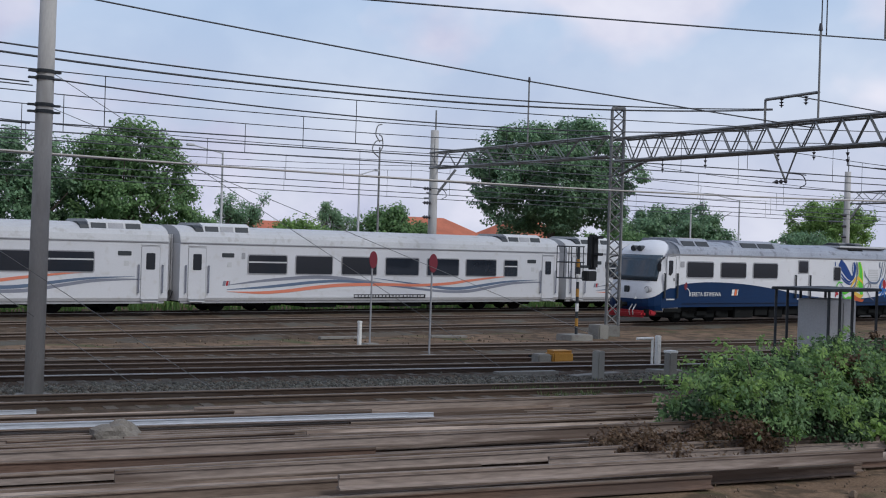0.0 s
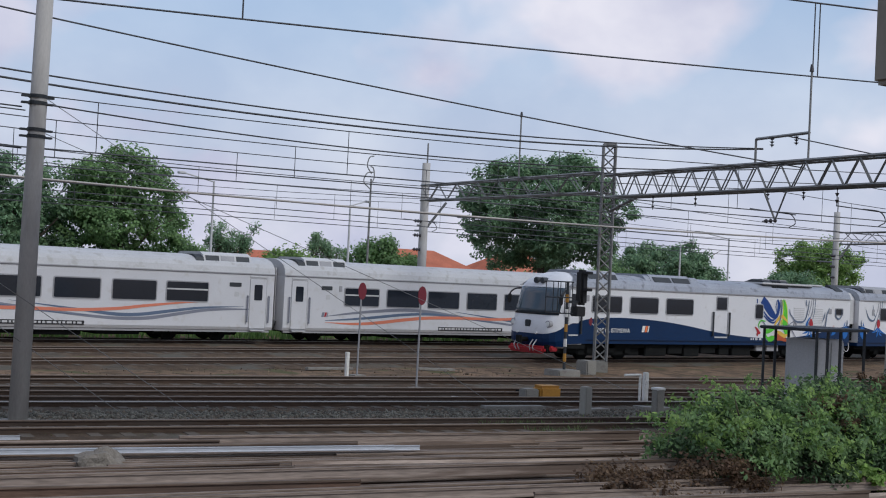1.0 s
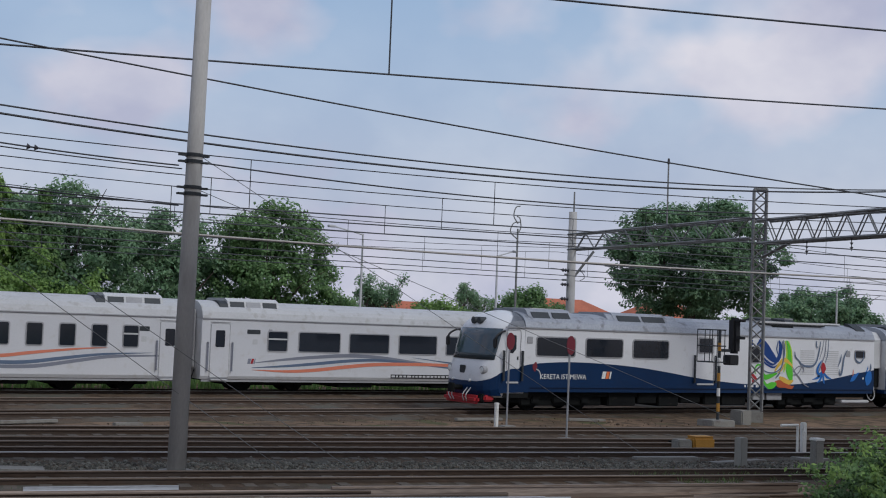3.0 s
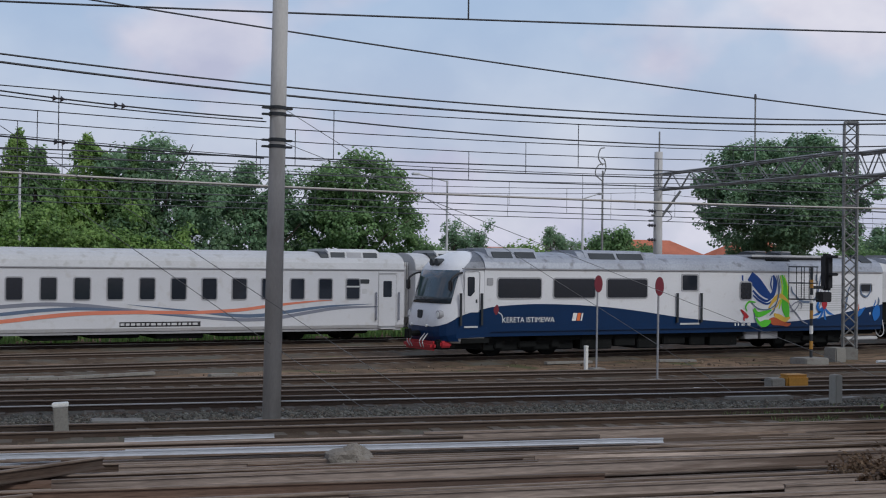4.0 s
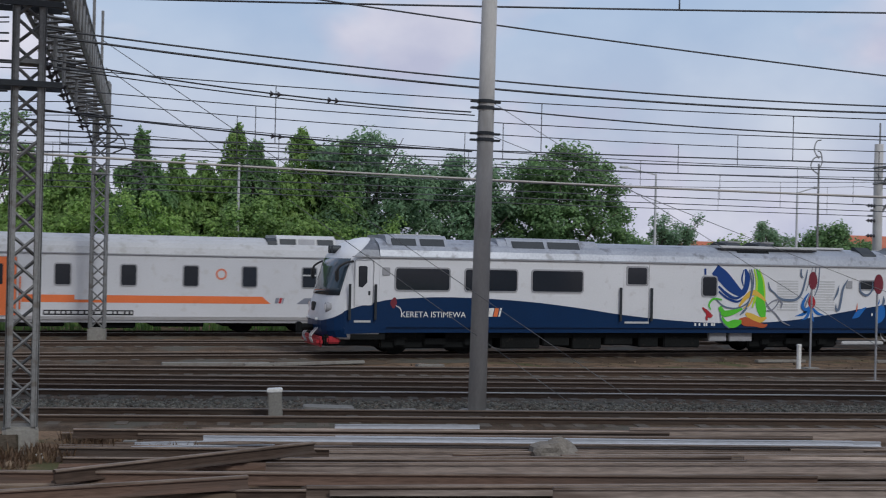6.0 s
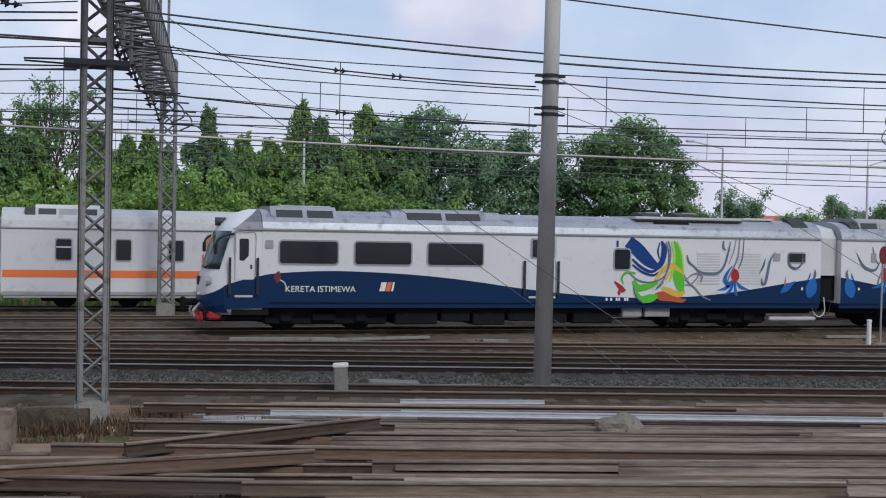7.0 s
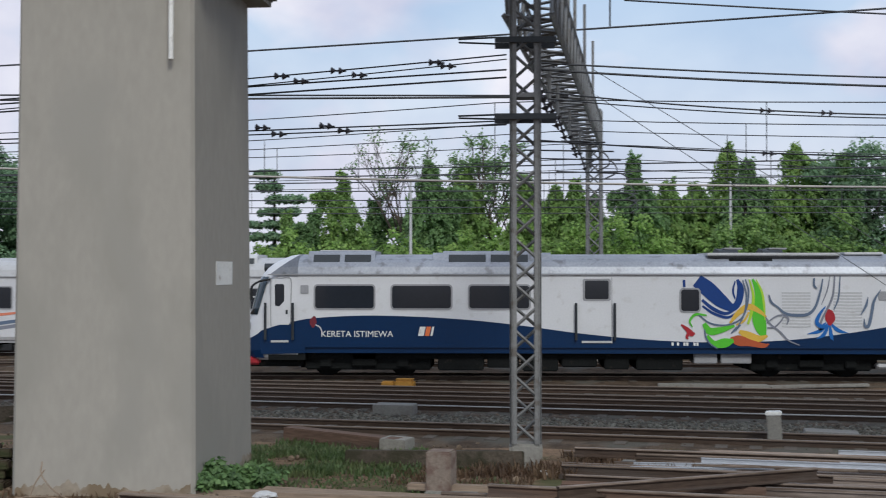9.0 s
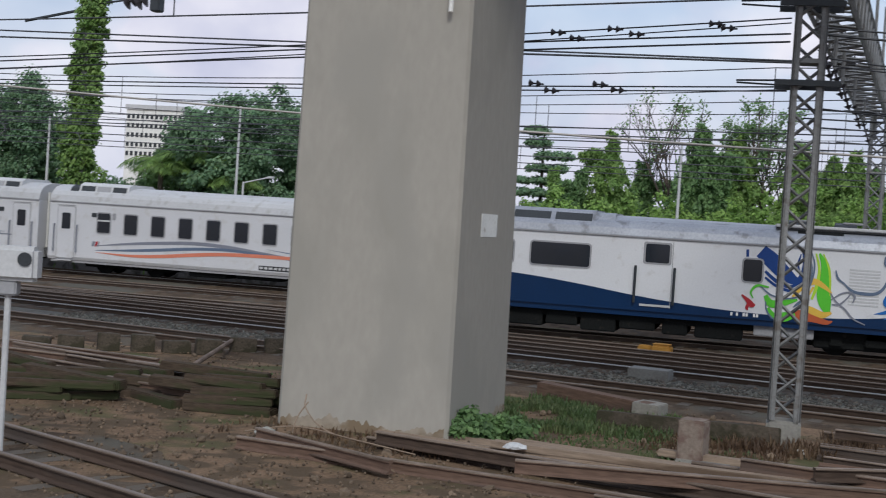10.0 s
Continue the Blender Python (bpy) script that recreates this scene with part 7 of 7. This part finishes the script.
# ---- houses and towers beyond ----
def house(x, y, w, d, eave, ridge, label):
    t = empty("house", pose(x, y, -0.2), label, "house", "houses behind the railway")
    part("wall", bbox(-w / 2, w / 2, -d / 2, d / 2, 0, eave), M_PALE, t)
    bm = bmesh.new()
    a = [bm.verts.new(p) for p in ((-w / 2 - 0.5, -d / 2 - 0.5, eave), (w / 2 + 0.5, -d / 2 - 0.5, eave), (w / 2 + 0.5, d / 2 + 0.5, eave), (-w / 2 - 0.5, d / 2 + 0.5, eave))]
    r = [bm.verts.new((-w * 0.22, 0, ridge)), bm.verts.new((w * 0.22, 0, ridge))]
    for f in ((a[0], a[1], r[1], r[0]), (a[2], a[3], r[0], r[1]), (a[1], a[2], r[1]), (a[3], a[0], r[0]), tuple(a[::-1])):
        bm.faces.new(f)
    part("roof", bm, M_TILE, t, "orange clay tile roof")
    for k in range(3):
        wx = -w / 2 + (k + 0.5) * w / 3
        f = part("window", bbox(wx - 0.6, wx + 0.6, -d / 2 - 0.06, -d / 2, 1.0, 2.3), M_DARK, t)
        part("sill", bbox(wx - 0.7, wx + 0.7, -d / 2 - 0.12, -d / 2, 0.92, 1.0), M_CONC2, f)


house(58.5, 77, 9, 7, 3.2, 5.2, "house with an orange tiled hip roof")
house(68.5, 77, 7, 7, 3.4, 5.3, "house with an orange tiled hip roof")
house(49.5, 84, 6, 6, 3.0, 4.6, "house with an orange tiled hip roof")


def block_of_flats(x, y, w, d, h, floors, cols, label):
    t = empty("apartment_building", pose(x, y, -0.2), label, "building", "buildings on the skyline")
    part("wall", bbox(-w / 2, w / 2, -d / 2, d / 2, 0, h), M_PALE, t)
    part("roof", bbox(-w / 2 - 0.3, w / 2 + 0.3, -d / 2 - 0.3, d / 2 + 0.3, h, h + 1.2), M_LTGREY, t)
    data = None
    for i in range(floors):
        for j in range(cols):
            if data is None:
                o = part("window", bbox(-0.35, 0.35, -0.1, 0.0, 0, 1.1), M_DARK, t)
                data = o.data
            else:
                o = new("window", data)
                o.parent = t
            o.location = (-w / 2 + (j + 0.5) * w / cols, -d / 2, h - 2.2 - i * 2.3)


block_of_flats(-147.5, 300, 15, 12, 25.5, 6, 12, "pale apartment building with rows of small dark windows")
block_of_flats(-183, 300, 13, 12, 21.5, 4, 5, "pale building on the skyline")


def street_lamp(x, y, h, reach, label, kind=0):
    t = empty("street_lamp", pose(x, y, -0.2), label, "lamp", "lamp posts along the railway")
    part("pole", rod(bmesh.new(), (0, 0, 0), (0, 0, h), 0.085, 0.05), M_LTGREY, t)
    if reach:
        part("arm", rod(bmesh.new(), (0, 0, h - 0.05), (reach, 0, h + 0.25), 0.035, seg=6), M_LTGREY, t)
        part("lamp_head", bbox(min(reach, reach * 1.25), max(reach, reach * 1.25), -0.12, 0.12, h + 0.2, h + 0.32, 0.03), M_LTGREY, t)


street_lamp(31.4, 58, 7.5, -1.6, "slim grey lamp post with a long arm")
street_lamp(39.7, 58, 6.9, 1.0, "slim grey lamp post with a short arm")
street_lamp(10.25, 57, 7.1, 0, "slim grey pole among columnar trees")
street_lamp(-3.7, 57, 7.2, 0, "slim grey pole before a hedge")
street_lamp(-24.0, 56.5, 7.9, 0, "slim grey pole with a low lamp arm")
street_lamp(-23.6, 56.4, 4.4, 1.2, "short lamp post with a slanting arm")
street_lamp(-33.9, 56.6, 7.0, 0, "slim grey pole beside an ivy-covered pole")
street_lamp(71.5, 58, 6.9, -2.8, "slim grey lamp post with a long arm")
street_lamp(66.5, 58, 6.2, 1.0, "slim grey lamp post with a short arm")


def horn_mast():
    t = empty("antenna_mast", pose(42.4, 60, -0.2), "thin mast with curled antennas", "mast")
    part("pole", rod(bmesh.new(), (0, 0, 0), (0, 0, 8.6), 0.08, 0.05), M_GALV, t)
    for s, z in ((-0.5, 8.6), (0.2, 8.9), (-0.3, 9.5)):
        bm = bmesh.new()
        pts = spline([(0, 0, z - 0.6), (s, 0, z - 0.2), (s * 0.6, 0, z + 0.3), (-s * 0.4, 0, z + 0.4)], 5)
        tube(bm, pts, 0.035)
        part("antenna", bm, M_GALV, t)


horn_mast()



# ---- overhead lines ----
def hung(x0, x1, c, m, poly, n=40):
    """Points of a hanging wire over the line y = c - m x, its height a parabola in x."""
    out = []
    for i in range(n + 1):
        x = x0 + (x1 - x0) * i / n
        out.append(Vector((x, c - m * x, poly[0] * x * x + poly[1] * x + poly[2])))
    return out


def cable(name, pts, r, m, label, group="cables over the yard"):
    return tagged(part(name, tube(bmesh.new(), pts, r * 0.8), m, smooth=True), label, "cable", group)


D = "dark overhead cable strung across the yard"
cable("feeder_cable", hung(3.0, 33.6, 30.8, 0.19, (0.001, -0.1136, 9.642)), 0.026, M_WIRE, D)
cable("feeder_cable", hung(-40, 60, 31.05, 0.194, (0.00033, 0.02357, 8.663), 60), 0.03, M_WIRE, D)
cable("feeder_cable", hung(0.8, 34, 26.2, -0.005, (0.00238, -0.0687, 7.284)), 0.024, M_WIRE, D)
cable("feeder_cable", hung(0.8, 34, 26.2, -0.005, (0.00273, -0.0776, 7.156)), 0.03, M_WIRE, D)
cable("feeder_cable", hung(33.27, 80, 24.9, -0.005, (0.0004, -0.05, 9.2)), 0.026, M_WIRE, D)
cable("tension_wire", hung(0.8, 9.3, 25.6, 0.05, (0.00714, -0.13994, 6.6735)), 0.02, M_WIRE, D)
cable("tension_wire", hung(0.8, 9.3, 25.4, 0.05, (0.006, -0.12, 6.5)), 0.016, M_WIRE, D)
cable("tension_wire", hung(9.5, 30, 25.0, 0.05, (0.0037, -0.11975, 6.82)), 0.02, M_WIRE, D)
cable("tension_wire", hung(0.8, 9.3, 25.5, 0.05, (0.004, -0.09, 5.66)), 0.02, M_WIRE, D)
cable("pale_cable", hung(-34, 60, 30.0, 0.1, (0.00067, -0.029, 5.08), 60), 0.035, M_WIRE_LT, "pale sheathed cable strung across the yard")
for k, (p, r) in enumerate((((0.0057, 0.0585, 6.679), 0.024), ((0.0057, 0.07, 6.60), 0.02), ((-0.002, 0.03, 6.43), 0.028), ((-0.002, 0.032, 6.3), 0.03), ((0.0037, 0.0155, 5.568), 0.024), ((0.0037, 0.0165, 5.5), 0.022))):
    cable("tension_wire", hung(-34, 0.2, 22.0, 0.19, (p[0] * 0.15, p[1], p[2])), r * 0.7, M_WIRE, D)
cable("feeder_cable", hung(-60, 1.8, 32.0, 0.15, (0, -0.0267, 7.345)), 0.03, M_WIRE, D)
cable("feeder_cable", hung(-60, 1.8, 32.0, 0.15, (0, -0.02, 7.3)), 0.034, M_WIRE, D)
up = tagged(part("carrier_cable", tube(bmesh.new(), [p + Vector((0, 0, 2.3)) for p in hung(-40, 60, 31.05, 0.194, (0.00033, 0.02357, 8.663), 60)], 0.03), M_WIRE), D, "cable", "cables over the yard")
for x in (-31, -16.8, 2.7, 15.7, 33.85, 34.05, 50):
    y, z = 31.05 - 0.194 * x, 0.00033 * x * x + 0.02357 * x + 8.663
    part("dropper", rod(bmesh.new(), (x, y, z), (x, y, z + 2.3), 0.022, seg=5), M_WIRE, up)
G = "thin steel stay wire running down to the ground"
for a, b in (((1.8, 24, 6.75), (13.0, 24.2, -0.1)), ((1.9, 24.3, 6.3), (11.6, 24.6, -0.1)), ((9.5, 24.67, 6.2), (21.5, 24.9, 0.0)), ((9.5, 24.67, 5.5), (26.5, 24.9, 0.2))):
    cable("stay_wire", [Vector(a).lerp(Vector(b), k / 6) for k in range(7)], 0.009, M_GALV, G, "stay wires of the masts")


def ins_on(x, y, z, label="dark ribbed porcelain insulator on an overhead wire"):
    bm = bmesh.new()
    insulator(bm, (x - 0.14, y + 0.02, z + 0.01), (x + 0.14, y - 0.02, z - 0.01), 0.066, 2)
    tagged(part("insulator", bm, M_INSUL), label, "insulator", "insulators on the overhead wires")


for x, y, z in ((-3.75, 22.71, 6.46), (-2.73, 22.52, 6.52), (-3.4, 22.65, 6.36), (-2.35, 22.45, 6.43), (-4.1, 22.78, 5.56), (-2.93, 22.56, 5.56), (-3.8, 22.72, 5.44), (-2.6, 22.49, 5.47), (-1.0, 22.2, 6.6), (-0.8, 22.15, 6.53), (5.26, 25.34, 6.13), (6.42, 25.28, 6.07), (5.28, 25.24, 5.29)):
    ins_on(x, y, z)


def overhead_line(y0, angle, x0, x1, contact, carrier, sag, phase, label):
    """The line over a track: a sagging carrier, the contact wire below and droppers between."""
    t = empty("overhead_line", pose(0, y0, 0, 0, 0, angle), label, "overhead line", "overhead lines over the tracks")

    def z(x):
        f = ((x - phase) % 36.0) / 18.0 - 1
        return carrier - sag * (1 - f * f)
    n = int((x1 - x0) / 2)
    xs = [x0 + (x1 - x0) * i / n for i in range(n + 1)]
    part("carrier_wire", tube(bmesh.new(), [Vector((x, 0, z(x))) for x in xs], 0.013), M_WIRE, t)
    part("contact_wire", tube(bmesh.new(), [Vector((x, 0, contact)) for x in xs[::4]], 0.011), M_WIRE, t)
    part("contact_wire", tube(bmesh.new(), [Vector((x, 0.12, contact + 0.02)) for x in xs[::4]], 0.011), M_WIRE, t)
    x = x0 + 2
    while x < x1:
        part("dropper", rod(bmesh.new(), (x, 0, contact), (x, 0, z(x)), 0.01, seg=4), M_WIRE, t)
        x += 6.0
    x = phase + 36 * math.floor((x0 - phase) / 36)
    while x < x1:
        if x > x0:
            bm = bmesh.new()
            pts = spline([(x + 0.5, 0.1, contact + 0.55), (x + 1.2, 0.05, contact + 0.5), (x + 1.4, 0, contact + 0.2), (x + 1.1, 0, contact + 0.02)], 5)
            tube(bm, pts, 0.02)
            tube(bm, [Vector((x - 0.7, 0.1, contact + 0.58)), Vector((x + 1.5, 0.1, contact + 0.5))], 0.02)
            part("steady_arm", bm, M_WIRE, t)
        x += 36


O = "overhead contact line with a sagging carrier wire and droppers"
overhead_line(38.0, 0, -60, 100, 5.35, 6.75, 0.5, 2.5, O)
overhead_line(43.0, 0, -60, 110, 5.35, 6.75, 0.5, 3.2, O)
overhead_line(48.0, 0, -60, 120, 5.35, 6.8, 0.5, 3.8, O)
overhead_line(53.05, 0, -60, 120, 5.35, 6.8, 0.5, 4.4, O)
overhead_line(34.3, -8.5, -50, 60, 5.4, 6.7, 0.5, 1.8, O)
overhead_line(31.85, -11.0, -50, 50, 5.4, 6.7, 0.5, 1.4, O)
overhead_line(29.55, -11.4, -50, 50, 5.4, 6.9, 0.45, 1.0, O)


def roll(car, way):
    """Turn the wheelsets of a car by the way that it has gone."""
    for w in car.children_recursive:
        if w.name.startswith("wheelset"):
            x = w.location.x
            walk(w, [(k / 10, pose(x, 0, 0.425, 0, math.degrees(way(k / 10) / 0.43), 0)) for k in range(101)])


def motions():
    blue = [(t, 46.2 - 4.9325 * t - 0.0168 * t * t - 0.0016 * t ** 3) for t in [0.5 * i for i in range(21)]]
    for c in blue_cars:
        walk(c, [(t, pose(x, 38, 0)) for t, x in blue])
        roll(c, lambda t: -4.9325 * t - 0.0168 * t * t - 0.0016 * t ** 3)
    for k, c in white_cars:
        walk(c, [(t, pose(23.2 + 5.29 * t + 0.0051 * t * t - 20.9 * k - 10.45 + (0.25 if k == 3 else 0.0), 48, 0)) for t in (0.0, 2.5, 5.0, 7.5, 10.0)])
        roll(c, lambda t: 5.29 * t + 0.0051 * t * t)


motions()
